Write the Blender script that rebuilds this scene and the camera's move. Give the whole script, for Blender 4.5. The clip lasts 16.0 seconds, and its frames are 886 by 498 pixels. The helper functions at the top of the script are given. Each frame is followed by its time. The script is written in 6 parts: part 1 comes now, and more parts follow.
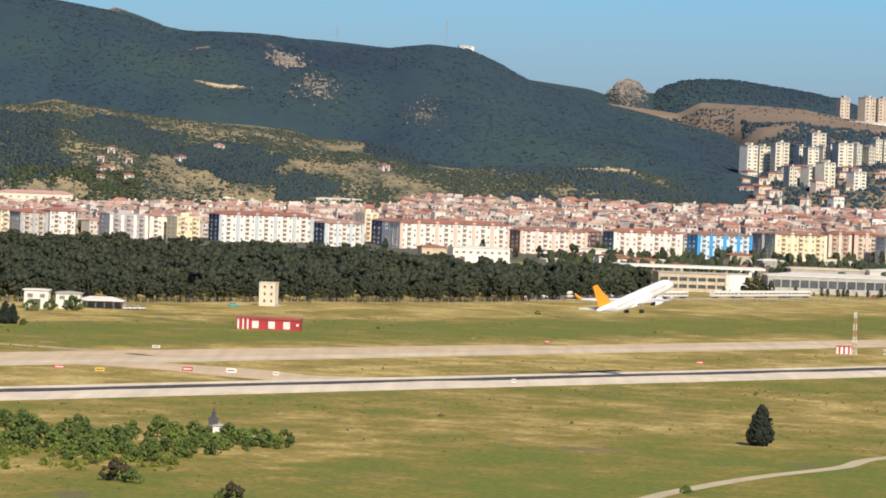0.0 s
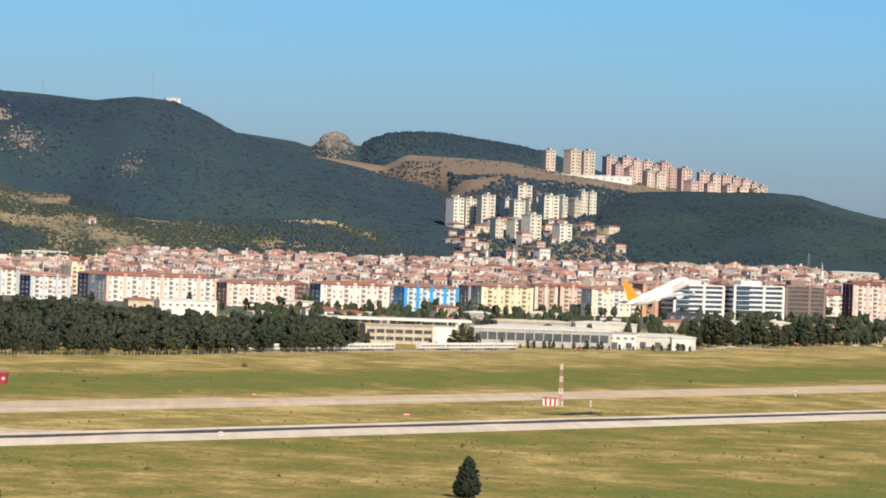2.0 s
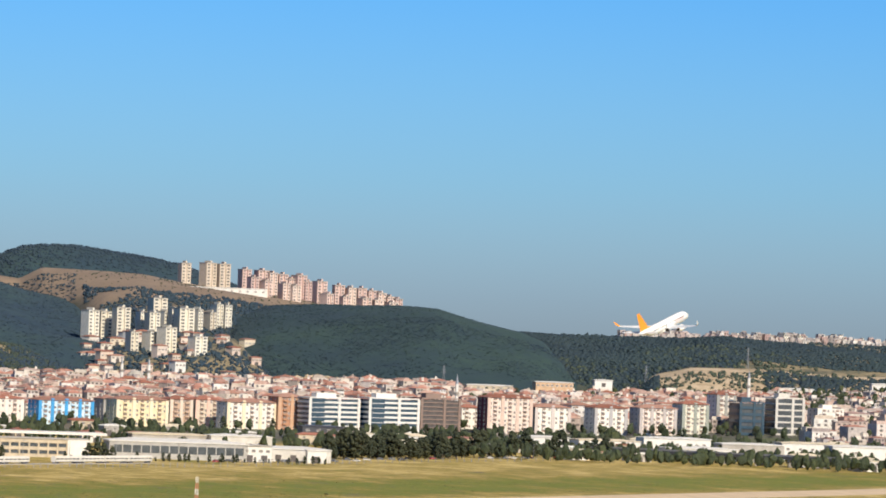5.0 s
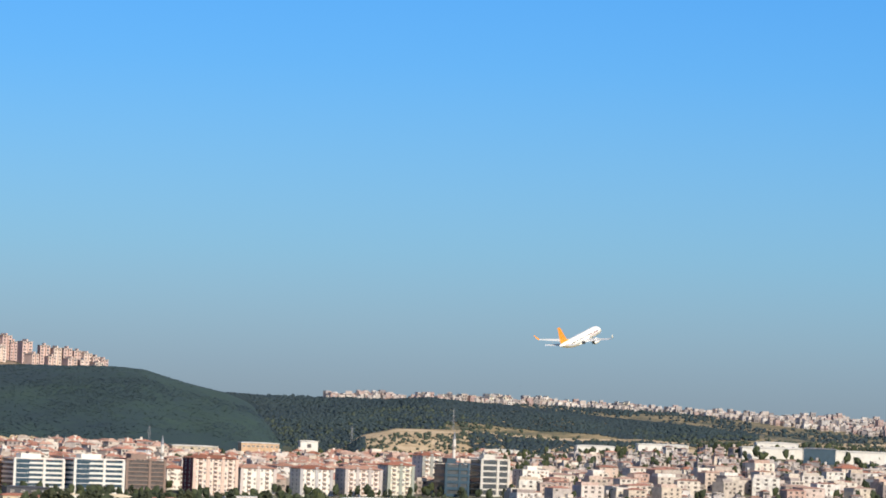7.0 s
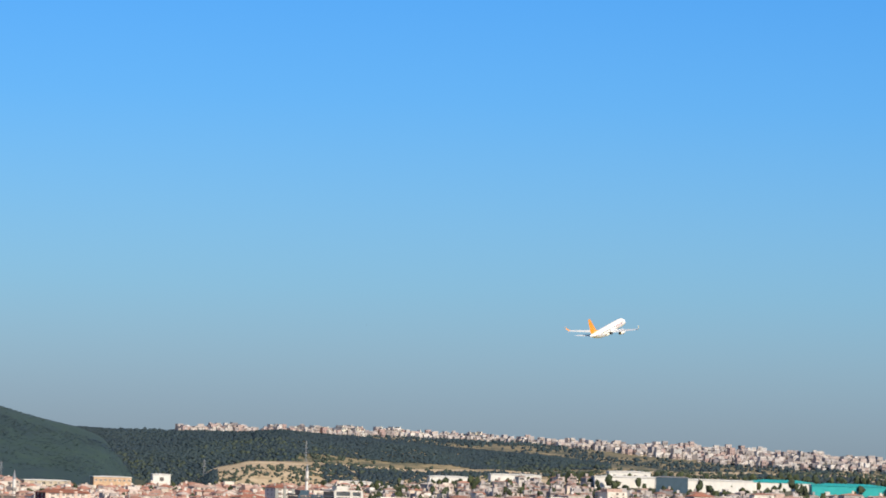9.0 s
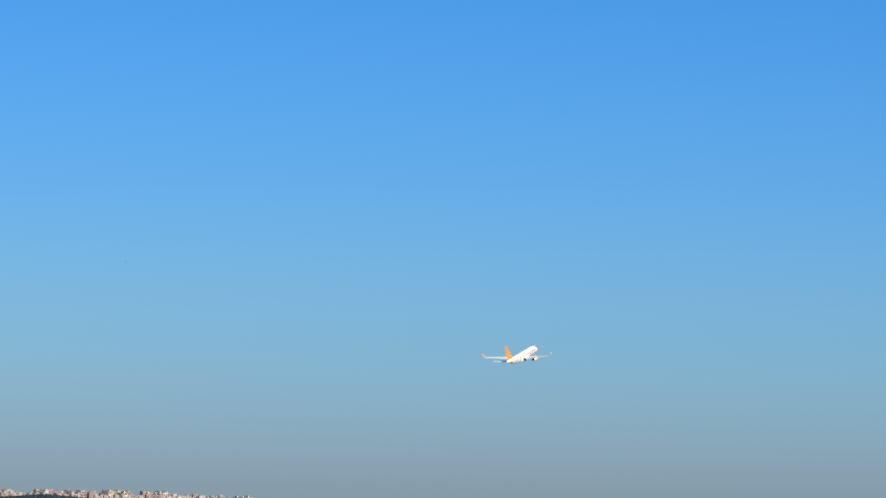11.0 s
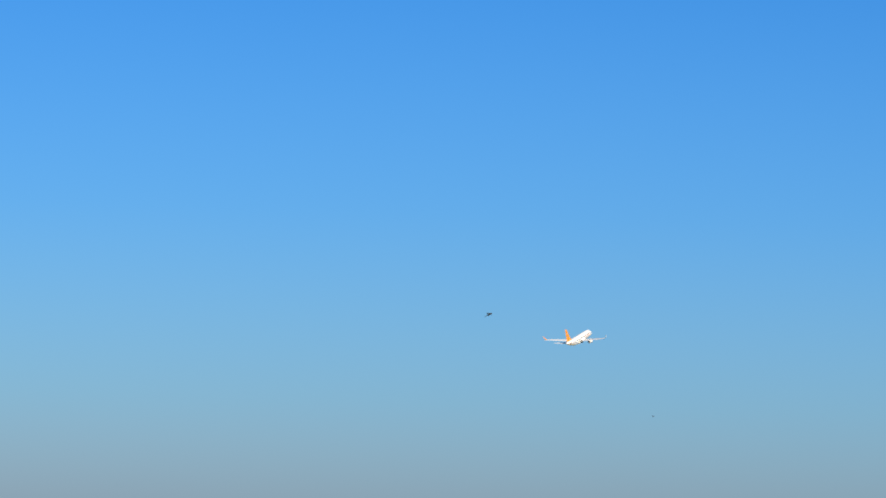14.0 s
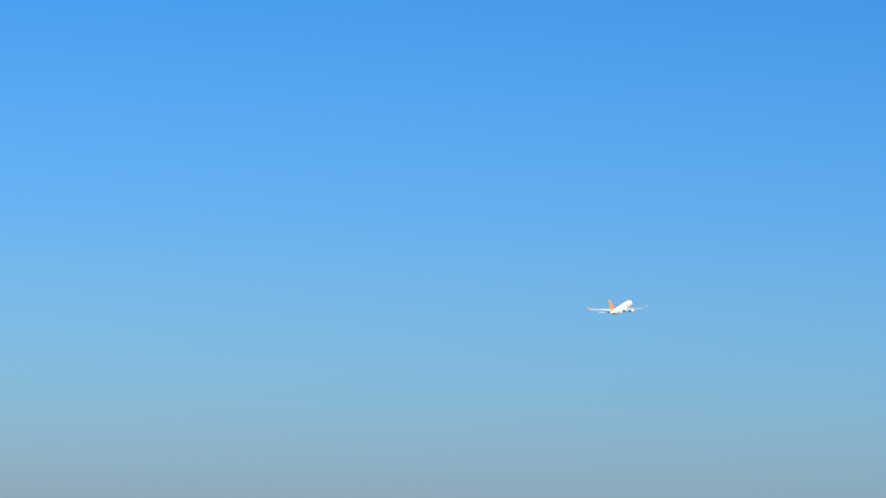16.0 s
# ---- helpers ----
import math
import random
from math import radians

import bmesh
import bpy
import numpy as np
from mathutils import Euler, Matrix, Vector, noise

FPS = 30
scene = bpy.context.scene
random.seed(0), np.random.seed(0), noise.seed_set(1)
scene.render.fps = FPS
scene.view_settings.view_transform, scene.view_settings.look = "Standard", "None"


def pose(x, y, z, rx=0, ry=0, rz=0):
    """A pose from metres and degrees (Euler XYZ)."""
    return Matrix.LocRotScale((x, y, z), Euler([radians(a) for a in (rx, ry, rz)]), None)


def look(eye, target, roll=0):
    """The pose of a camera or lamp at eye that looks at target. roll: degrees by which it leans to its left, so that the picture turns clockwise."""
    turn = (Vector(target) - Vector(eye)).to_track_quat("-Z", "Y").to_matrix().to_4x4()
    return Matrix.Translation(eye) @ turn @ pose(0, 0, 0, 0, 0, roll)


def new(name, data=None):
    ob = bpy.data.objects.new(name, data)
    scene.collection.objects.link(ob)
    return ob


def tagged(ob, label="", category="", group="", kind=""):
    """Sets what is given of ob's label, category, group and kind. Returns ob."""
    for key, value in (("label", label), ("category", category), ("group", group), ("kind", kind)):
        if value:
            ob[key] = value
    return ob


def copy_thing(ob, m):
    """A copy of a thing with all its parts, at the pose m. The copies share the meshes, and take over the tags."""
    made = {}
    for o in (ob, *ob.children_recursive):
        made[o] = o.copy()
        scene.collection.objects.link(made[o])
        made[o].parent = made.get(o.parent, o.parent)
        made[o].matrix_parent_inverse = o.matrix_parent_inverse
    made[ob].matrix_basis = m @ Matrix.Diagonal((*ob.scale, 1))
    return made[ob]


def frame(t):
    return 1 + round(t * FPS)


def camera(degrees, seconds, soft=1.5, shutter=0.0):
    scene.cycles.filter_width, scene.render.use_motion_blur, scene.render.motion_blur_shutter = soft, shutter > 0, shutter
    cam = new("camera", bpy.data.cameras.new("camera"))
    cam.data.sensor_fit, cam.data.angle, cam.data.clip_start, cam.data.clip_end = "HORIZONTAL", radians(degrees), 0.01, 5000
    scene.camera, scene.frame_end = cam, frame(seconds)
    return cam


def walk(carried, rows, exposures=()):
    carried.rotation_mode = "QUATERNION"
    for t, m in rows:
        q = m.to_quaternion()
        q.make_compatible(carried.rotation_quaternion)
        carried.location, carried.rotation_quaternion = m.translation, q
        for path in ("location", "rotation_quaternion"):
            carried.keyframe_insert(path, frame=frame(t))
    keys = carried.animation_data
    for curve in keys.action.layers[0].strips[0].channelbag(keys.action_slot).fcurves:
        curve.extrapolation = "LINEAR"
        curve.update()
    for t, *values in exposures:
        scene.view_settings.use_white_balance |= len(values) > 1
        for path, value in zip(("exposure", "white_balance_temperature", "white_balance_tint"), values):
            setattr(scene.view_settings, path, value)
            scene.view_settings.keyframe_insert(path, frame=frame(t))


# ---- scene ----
# ---- camera ----
EYE = Vector((0, 0, 60))


def polar(az, dist, z=0.0):
    """A point by compass angle from the y axis (degrees to the right), level distance and height."""
    a = radians(az)
    return Vector((dist * math.sin(a), dist * math.cos(a), z))


cam = camera(10.5, 16.0, soft=1.85)
# seconds, azimuth, elevation, roll
PATH = [
    (0.0, -0.000, -1.014, 2.14),
    (0.5, 0.208, -0.979, 2.04),
    (1.0, 1.398, -0.942, 2.32),
    (1.5, 2.421, -0.670, 2.31),
    (2.0, 3.458, -0.263, 2.11),
    (2.5, 4.501, 0.117, 1.86),
    (3.0, 5.243, 0.475, 1.63),
    (3.5, 5.896, 0.648, 1.62),
    (6.0, 9.304, 1.670, 2.36),
    (6.5, 10.295, 1.862, 2.32),
    (7.0, 11.195, 2.090, 2.24),
    (7.5, 11.704, 2.305, 2.24),
    (8.0, 12.022, 2.346, 2.32),
    (8.5, 12.428, 2.356, 1.89),
    (9.0, 12.953, 2.522, 1.70),
    (9.5, 13.232, 2.638, 1.58),
    (10.0, 14.234, 2.852, 1.39),
    (12.5, 16.454, 3.759, 1.80),
    (13.0, 16.505, 3.660, 1.79),
    (13.5, 16.627, 3.728, 1.77),
    (14.0, 17.307, 3.846, 1.76),
    (14.5, 17.920, 4.023, 1.74),
    (15.0, 18.076, 4.037, 1.73),
    (15.5, 18.037, 3.959, 1.71),
    (16.0, 18.096, 3.883, 1.70)
]


def aim(az, el, roll):
    return look(EYE, EYE + polar(az, 100 * math.cos(radians(el)), 100 * math.sin(radians(el))), roll)


walk(cam, [(t, aim(az, el, roll)) for t, az, el, roll in PATH], [(0, 0.25), (9, 0.24), (10.2, 0.20), (12.5, -0.04), (13.5, 0.1), (14.5, 0.14), (16, 0.2)])

# ---- sky and sun ----
SUN_EL, SUN_AZ = 36, 160
world = bpy.data.worlds.new("sky")
scene.world = world
world.use_nodes = True
wt = world.node_tree
sky = wt.nodes.new("ShaderNodeTexSky")
sky.sky_type = "NISHITA"
sky.sun_disc = False
sky.sun_elevation = radians(SUN_EL)
sky.sun_rotation = radians(SUN_AZ)
sky.altitude = 100
sky.air_density = 1.0
sky.dust_density = 1.0
sky.ozone_density = 3.0
back = wt.nodes["Background"]
back.inputs["Strength"].default_value = 0.158
# clear, deep blue air: the sky's colour over elevation
wg = wt.nodes.new("ShaderNodeTexCoord")
wx = wt.nodes.new("ShaderNodeSeparateXYZ")
wt.links.new(wg.outputs["Generated"], wx.inputs[0])
wr = wt.nodes.new("ShaderNodeValToRGB")
while len(wr.color_ramp.elements) < 6:
    wr.color_ramp.elements.new(0.5)
for e, (p, c) in zip(wr.color_ramp.elements, [(0.0, (0.41, 0.50, 0.69)), (0.012, (0.355, 0.48, 0.71)), (0.036, (0.27, 0.47, 0.74)), (0.075, (0.168, 0.41, 0.75)), (0.125, (0.10, 0.345, 0.70)), (0.55, (0.37, 0.39, 0.43))]):
    e.position, e.color = p, (*c, 1)
wt.links.new(wx.outputs["Z"], wr.inputs["Fac"])
wm = wt.nodes.new("ShaderNodeMix")
wm.data_type, wm.blend_type = "RGBA", "MULTIPLY"
wm.inputs[0].default_value = 1.0
wt.links.new(sky.outputs["Color"], wm.inputs[6])
wt.links.new(wr.outputs["Color"], wm.inputs[7])
wt.links.new(wm.outputs[2], back.inputs["Color"])

sun = new("sun", bpy.data.lights.new("sun", "SUN"))
sun.data.energy = 5.0
sun.data.angle = radians(0.53)
sun.data.color = (1.0, 0.885, 0.71)
sun.matrix_world = look(polar(SUN_AZ, 800, 800 * math.tan(radians(SUN_EL))), (0, 0, 0))


# ---- materials ----
def mat(name, rough=0.8, metal=0.0):
    m = bpy.data.materials.new(name)
    m.use_nodes = True
    b = m.node_tree.nodes["Principled BSDF"]
    b.inputs["Roughness"].default_value = rough
    b.inputs["Metallic"].default_value = metal
    return m, m.node_tree, b


def ramp(nt, fac, stops):
    r = nt.nodes.new("ShaderNodeValToRGB")
    while len(r.color_ramp.elements) < len(stops):
        r.color_ramp.elements.new(0.5)
    for e, (p, c) in zip(r.color_ramp.elements, stops):
        e.position, e.color = p, (*c, 1)
    nt.links.new(fac, r.inputs["Fac"])
    return r.outputs["Color"]


def tex_noise(nt, vec, scale, detail=4, rough=0.55):
    n = nt.nodes.new("ShaderNodeTexNoise")
    n.inputs["Scale"].default_value, n.inputs["Detail"].default_value, n.inputs["Roughness"].default_value = scale, detail, rough
    nt.links.new(vec, n.inputs["Vector"])
    return n.outputs["Fac"]


def place(nt, rot=0.0, size=(1, 1, 1)):
    """World-sized coordinates, turned and squeezed."""
    g = nt.nodes.new("ShaderNodeNewGeometry")
    m = nt.nodes.new("ShaderNodeMapping")
    m.inputs["Rotation"].default_value = (0, 0, radians(rot))
    m.inputs["Scale"].default_value = size
    nt.links.new(g.outputs["Position"], m.inputs["Vector"])
    return m.outputs["Vector"]


def blend(nt, a, b, fac, mode="MIX"):
    n = nt.nodes.new("ShaderNodeMix")
    n.data_type, n.blend_type = "RGBA", mode
    for sock, v in ((n.inputs[6], a), (n.inputs[7], b), (n.inputs[0], fac)):
        if isinstance(v, (int, float)):
            sock.default_value = v
        elif isinstance(v, tuple):
            sock.default_value = (*v, 1)
        else:
            nt.links.new(v, sock)
    return n.outputs[2]


def relief(nt, b, height, strength, dist):
    n = nt.nodes.new("ShaderNodeBump")
    n.inputs["Strength"].default_value, n.inputs["Distance"].default_value = strength, dist
    nt.links.new(height, n.inputs["Height"])
    nt.links.new(n.outputs["Normal"], b.inputs["Normal"])


def per_object(nt):
    return nt.nodes.new("ShaderNodeObjectInfo").outputs["Random"]


def per_island(nt):
    return nt.nodes.new("ShaderNodeNewGeometry").outputs["Random Per Island"]


def painted(name, colour, rough=0.7, dirt=0.25, size=0.35, metal=0.0):
    """Paint or plaster with stains and fine grain."""
    m, nt, b = mat(name, rough, metal)
    v = place(nt)
    big = tex_noise(nt, v, size, 5)
    dark = tuple(c * (1 - dirt) for c in colour)
    c = ramp(nt, big, [(0.3, dark), (0.62, colour)])
    nt.links.new(c, b.inputs["Base Color"])
    relief(nt, b, tex_noise(nt, v, 6.0, 3), 0.15, 0.02)
    return m


def varied(name, stops, rough=0.8, island=False, dirt=0.2):
    """A surface that differs from piece to piece."""
    m, nt, b = mat(name, rough)
    r = per_island(nt) if island else per_object(nt)
    c = ramp(nt, r, stops)
    v = place(nt)
    n = ramp(nt, tex_noise(nt, v, 0.4, 5), [(0.3, (1 - dirt,) * 3), (0.65, (1, 1, 1))])
    nt.links.new(blend(nt, c, n, 1.0, "MULTIPLY"), b.inputs["Base Color"])
    return m


def leafy(name, dark, light, rough=0.75, size=0.5, vary=1.0):
    m, nt, b = mat(name, rough)
    v = place(nt)
    n = tex_noise(nt, v, size, 6, 0.7)
    c = ramp(nt, n, [(0.35, dark), (0.68, light)])
    k = ramp(nt, per_island(nt), [(0.0, (1 - 0.4 * vary, 1 - 0.38 * vary, 1 - 0.4 * vary)), (0.5, (0.95, 0.95, 0.93)), (1.0, (1 + 0.35 * vary, 1 + 0.18 * vary, 1 - 0.1 * vary))])
    nt.links.new(blend(nt, c, k, 1.0, "MULTIPLY"), b.inputs["Base Color"])
    relief(nt, b, tex_noise(nt, v, size * 3, 4), 0.8, 0.6)
    return m


PALE, STRAW, HAY, OLIVE, GREEN, LUSH = (0.62, 0.48, 0.20), (0.50, 0.375, 0.12), (0.36, 0.27, 0.07), (0.27, 0.21, 0.033), (0.215, 0.192, 0.017), (0.155, 0.18, 0.008)
HEAD = 36.0  # the runway's heading


def grass_material():
    m, nt, b = mat("dry_grass", 0.9)
    # patches that run with the runway; x is across, y along
    wide = tex_noise(nt, place(nt, HEAD, (1, 0.5, 1)), 0.03, 5, 0.6)
    mid = tex_noise(nt, place(nt, HEAD, (1, 0.7, 1)), 0.075, 5, 0.65)
    fine = tex_noise(nt, place(nt, HEAD, (1, 0.6, 1)), 0.45, 5, 0.7)

    def plus(a, k, b):
        q = nt.nodes.new("ShaderNodeMath")
        q.operation = "MULTIPLY_ADD"
        q.inputs[1].default_value = k
        nt.links.new(a, q.inputs[0])
        if isinstance(b, float):
            q.inputs[2].default_value = b
        else:
            nt.links.new(b, q.inputs[2])
        return q.outputs[0]

    # mown and unmown belts across the field
    sx = nt.nodes.new("ShaderNodeSeparateXYZ")
    nt.links.new(place(nt, HEAD), sx.inputs[0])
    mr = nt.nodes.new("ShaderNodeMapRange")
    mr.inputs[1].default_value, mr.inputs[2].default_value = -1250, -450
    nt.links.new(sx.outputs["X"], mr.inputs[0])
    belt = ramp(nt, mr.outputs[0], [(0.0, (0.8,) * 3), (0.17, (0.72,) * 3), (0.24, (0.08,) * 3), (0.33, (0.12,) * 3), (0.39, (0.75,) * 3), (0.55, (0.72,) * 3), (0.64, (0.40,) * 3), (0.74, (0.52,) * 3), (0.80, (0.62,) * 3), (0.85, (0.30,) * 3), (0.92, (0.10,) * 3)])
    tone = plus(belt, 0.34, plus(fine, 0.42, plus(mid, 0.70, plus(wide, 0.75, -0.615))))
    c = ramp(nt, tone, [(0.33, LUSH), (0.42, GREEN), (0.49, OLIVE), (0.56, HAY), (0.64, STRAW), (0.74, PALE)])
    grain = ramp(nt, tex_noise(nt, place(nt, HEAD, (1, 0.4, 1)), 0.7, 6, 0.75), [(0.32, (0.55, 0.57, 0.5)), (0.68, (1.25, 1.2, 1.1))])
    field = blend(nt, c, grain, 1.0, "MULTIPLY")
    # low brown thistle patches
    thistle = ramp(nt, tex_noise(nt, place(nt, HEAD, (1, 0.5, 1)), 0.045, 6, 0.7), [(0.60, (0, 0, 0)), (0.66, (0.75, 0.75, 0.75))])
    field = blend(nt, field, (0.15, 0.115, 0.06), thistle)
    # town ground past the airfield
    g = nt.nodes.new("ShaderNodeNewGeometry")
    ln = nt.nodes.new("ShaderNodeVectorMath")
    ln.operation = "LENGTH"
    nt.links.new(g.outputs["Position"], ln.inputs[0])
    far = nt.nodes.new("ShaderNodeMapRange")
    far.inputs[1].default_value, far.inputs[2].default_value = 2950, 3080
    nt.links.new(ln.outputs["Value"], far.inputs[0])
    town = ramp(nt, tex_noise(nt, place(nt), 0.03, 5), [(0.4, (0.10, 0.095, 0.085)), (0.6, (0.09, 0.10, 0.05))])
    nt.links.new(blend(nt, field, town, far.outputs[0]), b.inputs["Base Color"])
    relief(nt, b, tex_noise(nt, place(nt), 0.5, 6), 0.7, 0.5)
    return m


def paved(name, colour, streak=None):
    m, nt, b = mat(name, 0.85)
    along = tex_noise(nt, place(nt, HEAD, (1, 0.03, 1)), 0.25, 5)
    v = tex_noise(nt, place(nt), 0.05, 5)
    c = ramp(nt, along, [(0.3, tuple(k * 0.88 for k in colour)), (0.7, tuple(k * 1.1 for k in colour))])
    k = ramp(nt, v, [(0.3, (0.85, 0.85, 0.85)), (0.7, (1.05, 1.05, 1.05))])
    nt.links.new(blend(nt, c, k, 1.0, "MULTIPLY"), b.inputs["Base Color"])
    return m


def hillside(name, stops, scale=0.02, fine=0.12, bump=4.0):
    """Wooded or scrubby slopes: wide patches broken by the tops of trees and bushes."""
    m, nt, b = mat(name, 0.95)
    wide = tex_noise(nt, place(nt), scale, 5, 0.62)
    small = tex_noise(nt, place(nt), fine, 5, 0.7)
    n = nt.nodes.new("ShaderNodeMath")
    n.operation = "MULTIPLY_ADD"
    n.inputs[1].default_value = 0.5
    nt.links.new(small, n.inputs[0])
    nt.links.new(wide, n.inputs[2])
    nt.links.new(ramp(nt, n.outputs[0], stops), b.inputs["Base Color"])
    relief(nt, b, small, 0.6, bump * 0.5)
    return m


M_GRASS = grass_material()
M_RUNWAY = paved("runway_concrete", (0.76, 0.65, 0.50))
M_RUBBER = paved("tyre_rubber_marks", (0.07, 0.06, 0.052))
M_TAXI = paved("taxiway_asphalt", (0.63, 0.48, 0.31))
M_LIGHT_ASPHALT = paved("pale_patched_asphalt", (0.64, 0.55, 0.41))
M_DIRT = paved("dirt_track", (0.55, 0.45, 0.30))
# Distant haze is mixed into these two wooded slopes as extra blue.
M_FOREST = hillside("haze_blue_pine_slope", [(0.52, (0.011, 0.029, 0.055)), (0.70, (0.018, 0.042, 0.062)), (0.85, (0.024, 0.052, 0.058)), (1.0, (0.040, 0.066, 0.060))], 0.006, 0.11, 1.6)
M_GREENHILL = hillside("haze_blue_green_slope", [(0.52, (0.010, 0.027, 0.044)), (0.72, (0.018, 0.042, 0.048)), (0.88, (0.026, 0.056, 0.045)), (1.0, (0.040, 0.068, 0.046))], 0.006, 0.11, 1.6)
M_SCRUB = hillside("olive_scrub_slope", [(0.60, (0.044, 0.058, 0.048)), (0.72, (0.13, 0.118, 0.075)), (0.84, (0.25, 0.20, 0.12))], 0.03, 0.16, 2.0)
def brown_hill():
    """Dry grass on the shoulder, dark scrub below it."""
    m = hillside("dry_brown_slope", [(0.5, (0.07, 0.068, 0.045)), (0.62, (0.19, 0.138, 0.095)), (0.9, (0.25, 0.185, 0.13))], 0.012, 0.1, 2.0)
    nt, b = m.node_tree, m.node_tree.nodes["Principled BSDF"]
    dry = b.inputs["Base Color"].links[0].from_socket
    s = nt.nodes.new("ShaderNodeSeparateXYZ")
    nt.links.new(place(nt), s.inputs[0])
    w = nt.nodes.new("ShaderNodeMath")
    w.operation = "MULTIPLY_ADD"
    w.inputs[1].default_value = 60
    nt.links.new(tex_noise(nt, place(nt), 0.012, 5, 0.6), w.inputs[0])
    nt.links.new(s.outputs["Z"], w.inputs[2])
    r = nt.nodes.new("ShaderNodeMapRange")
    r.inputs[1].default_value, r.inputs[2].default_value = 116, 130
    nt.links.new(w.outputs[0], r.inputs[0])
    scrub = ramp(nt, tex_noise(nt, place(nt), 0.09, 5, 0.7), [(0.4, (0.028, 0.044, 0.034)), (0.7, (0.075, 0.078, 0.048))])
    nt.links.new(blend(nt, scrub, dry, r.outputs[0]), b.inputs["Base Color"])
    return m


M_BROWN = brown_hill()
M_SAND = hillside("pale_quarry_earth", [(0.58, (0.09, 0.095, 0.05)), (0.68, (0.36, 0.27, 0.165)), (0.85, (0.52, 0.41, 0.28))], 0.02, 0.1, 2.0)
M_ROCK = hillside("pale_rock", [(0.55, (0.08, 0.078, 0.072)), (0.7, (0.19, 0.165, 0.145)), (0.9, (0.30, 0.26, 0.22))], 0.06, 0.3, 2.0)
M_CUT = hillside("pale_cut_earth", [(0.5, (0.24, 0.18, 0.11)), (0.8, (0.50, 0.39, 0.26))], 0.06, 0.3, 2.0)
M_PINE = leafy("pine_foliage", (0.012, 0.022, 0.010), (0.038, 0.043, 0.017), size=0.05, vary=0.45)
M_OLIVE = leafy("olive_foliage", (0.016, 0.028, 0.011), (0.05, 0.066, 0.024))
M_BUSH = leafy("bright_shrub_foliage", (0.026, 0.052, 0.010), (0.13, 0.185, 0.030), size=0.12)
M_SHRUB = leafy("pale_green_shrub_foliage", (0.07, 0.105, 0.012), (0.20, 0.24, 0.035), size=0.12)
M_CYPRESS = leafy("cypress_foliage", (0.004, 0.010, 0.005), (0.016, 0.028, 0.012), size=1.0)
M_DRY = leafy("dry_twig_foliage", (0.03, 0.028, 0.015), (0.09, 0.075, 0.04), size=1.0)
# Far pine and oak crowns: blue raised over green to paint in haze.
M_FARWOOD = leafy("haze_blue_pine_crowns", (0.015, 0.035, 0.061), (0.023, 0.048, 0.065), size=0.008, vary=0.15)
M_FARGREEN = leafy("haze_blue_oak_crowns", (0.016, 0.038, 0.050), (0.026, 0.054, 0.052), size=0.008, vary=0.15)
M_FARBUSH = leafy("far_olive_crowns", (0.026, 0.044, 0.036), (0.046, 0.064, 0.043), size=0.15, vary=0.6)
# Grove crowns carry painted haze too, with less blue.
M_GROVE = leafy("haze_blue_grove_crowns", (0.013, 0.030, 0.044), (0.022, 0.044, 0.050), size=0.01, vary=0.2)
M_WEED = leafy("weed_foliage", (0.08, 0.085, 0.022), (0.20, 0.18, 0.055), size=0.1, vary=0.8)
M_BARK = painted("bark", (0.10, 0.075, 0.05), 0.9)
M_ROOFTILE = varied("terracotta_roof_tiles", [(0, (0.24, 0.095, 0.06)), (0.4, (0.36, 0.15, 0.10)), (0.75, (0.28, 0.14, 0.10)), (1, (0.42, 0.24, 0.18))], 0.85)
M_ROOFTILES = varied("terracotta_roofs", [(0, (0.32, 0.15, 0.11)), (0.25, (0.48, 0.24, 0.18)), (0.45, (0.34, 0.19, 0.15)), (0.65, (0.54, 0.35, 0.28)), (0.85, (0.40, 0.27, 0.23)), (1, (0.58, 0.50, 0.45))], 0.85, True, 0.34)
M_OLDROOFS = varied("weathered_roofs", [(0, (0.20, 0.11, 0.09)), (0.3, (0.38, 0.20, 0.15)), (0.5, (0.22, 0.15, 0.13)), (0.75, (0.42, 0.27, 0.22)), (1, (0.46, 0.41, 0.38))], 0.85, True, 0.4)
M_PLASTER = varied("pastel_plaster", [(0, (0.62, 0.54, 0.46)), (0.3, (0.70, 0.62, 0.55)), (0.5, (0.60, 0.46, 0.38)), (0.7, (0.66, 0.58, 0.44)), (1, (0.72, 0.70, 0.68))], 0.85)
M_PLASTERS = varied("town_plaster", [(0, (0.50, 0.43, 0.37)), (0.25, (0.74, 0.67, 0.58)), (0.42, (0.50, 0.33, 0.27)), (0.55, (0.76, 0.73, 0.68)), (0.72, (0.60, 0.50, 0.40)), (0.88, (0.30, 0.25, 0.24)), (1, (0.72, 0.66, 0.60))], 0.85, True, 0.36)
M_RIDGEWALLS = varied("weathered_ridge_plaster", [(0, (0.34, 0.30, 0.29)), (0.22, (0.54, 0.49, 0.47)), (0.40, (0.20, 0.18, 0.19)), (0.55, (0.66, 0.62, 0.58)), (0.7, (0.40, 0.28, 0.26)), (0.85, (0.50, 0.43, 0.39)), (1, (0.68, 0.65, 0.62))], 0.85, True, 0.4)
M_FADEDRED = painted("faded_red_paint", (0.50, 0.17, 0.12), 0.7)
M_FLATROOF = varied("flat_roof_felt", [(0, (0.16, 0.14, 0.13)), (0.5, (0.30, 0.25, 0.22)), (1, (0.42, 0.38, 0.34))], 0.9, True)
M_TOWERWHITE = varied("white_tower_plaster", [(0, (0.60, 0.53, 0.43)), (0.5, (0.72, 0.66, 0.54)), (1, (0.76, 0.72, 0.62))], 0.8)
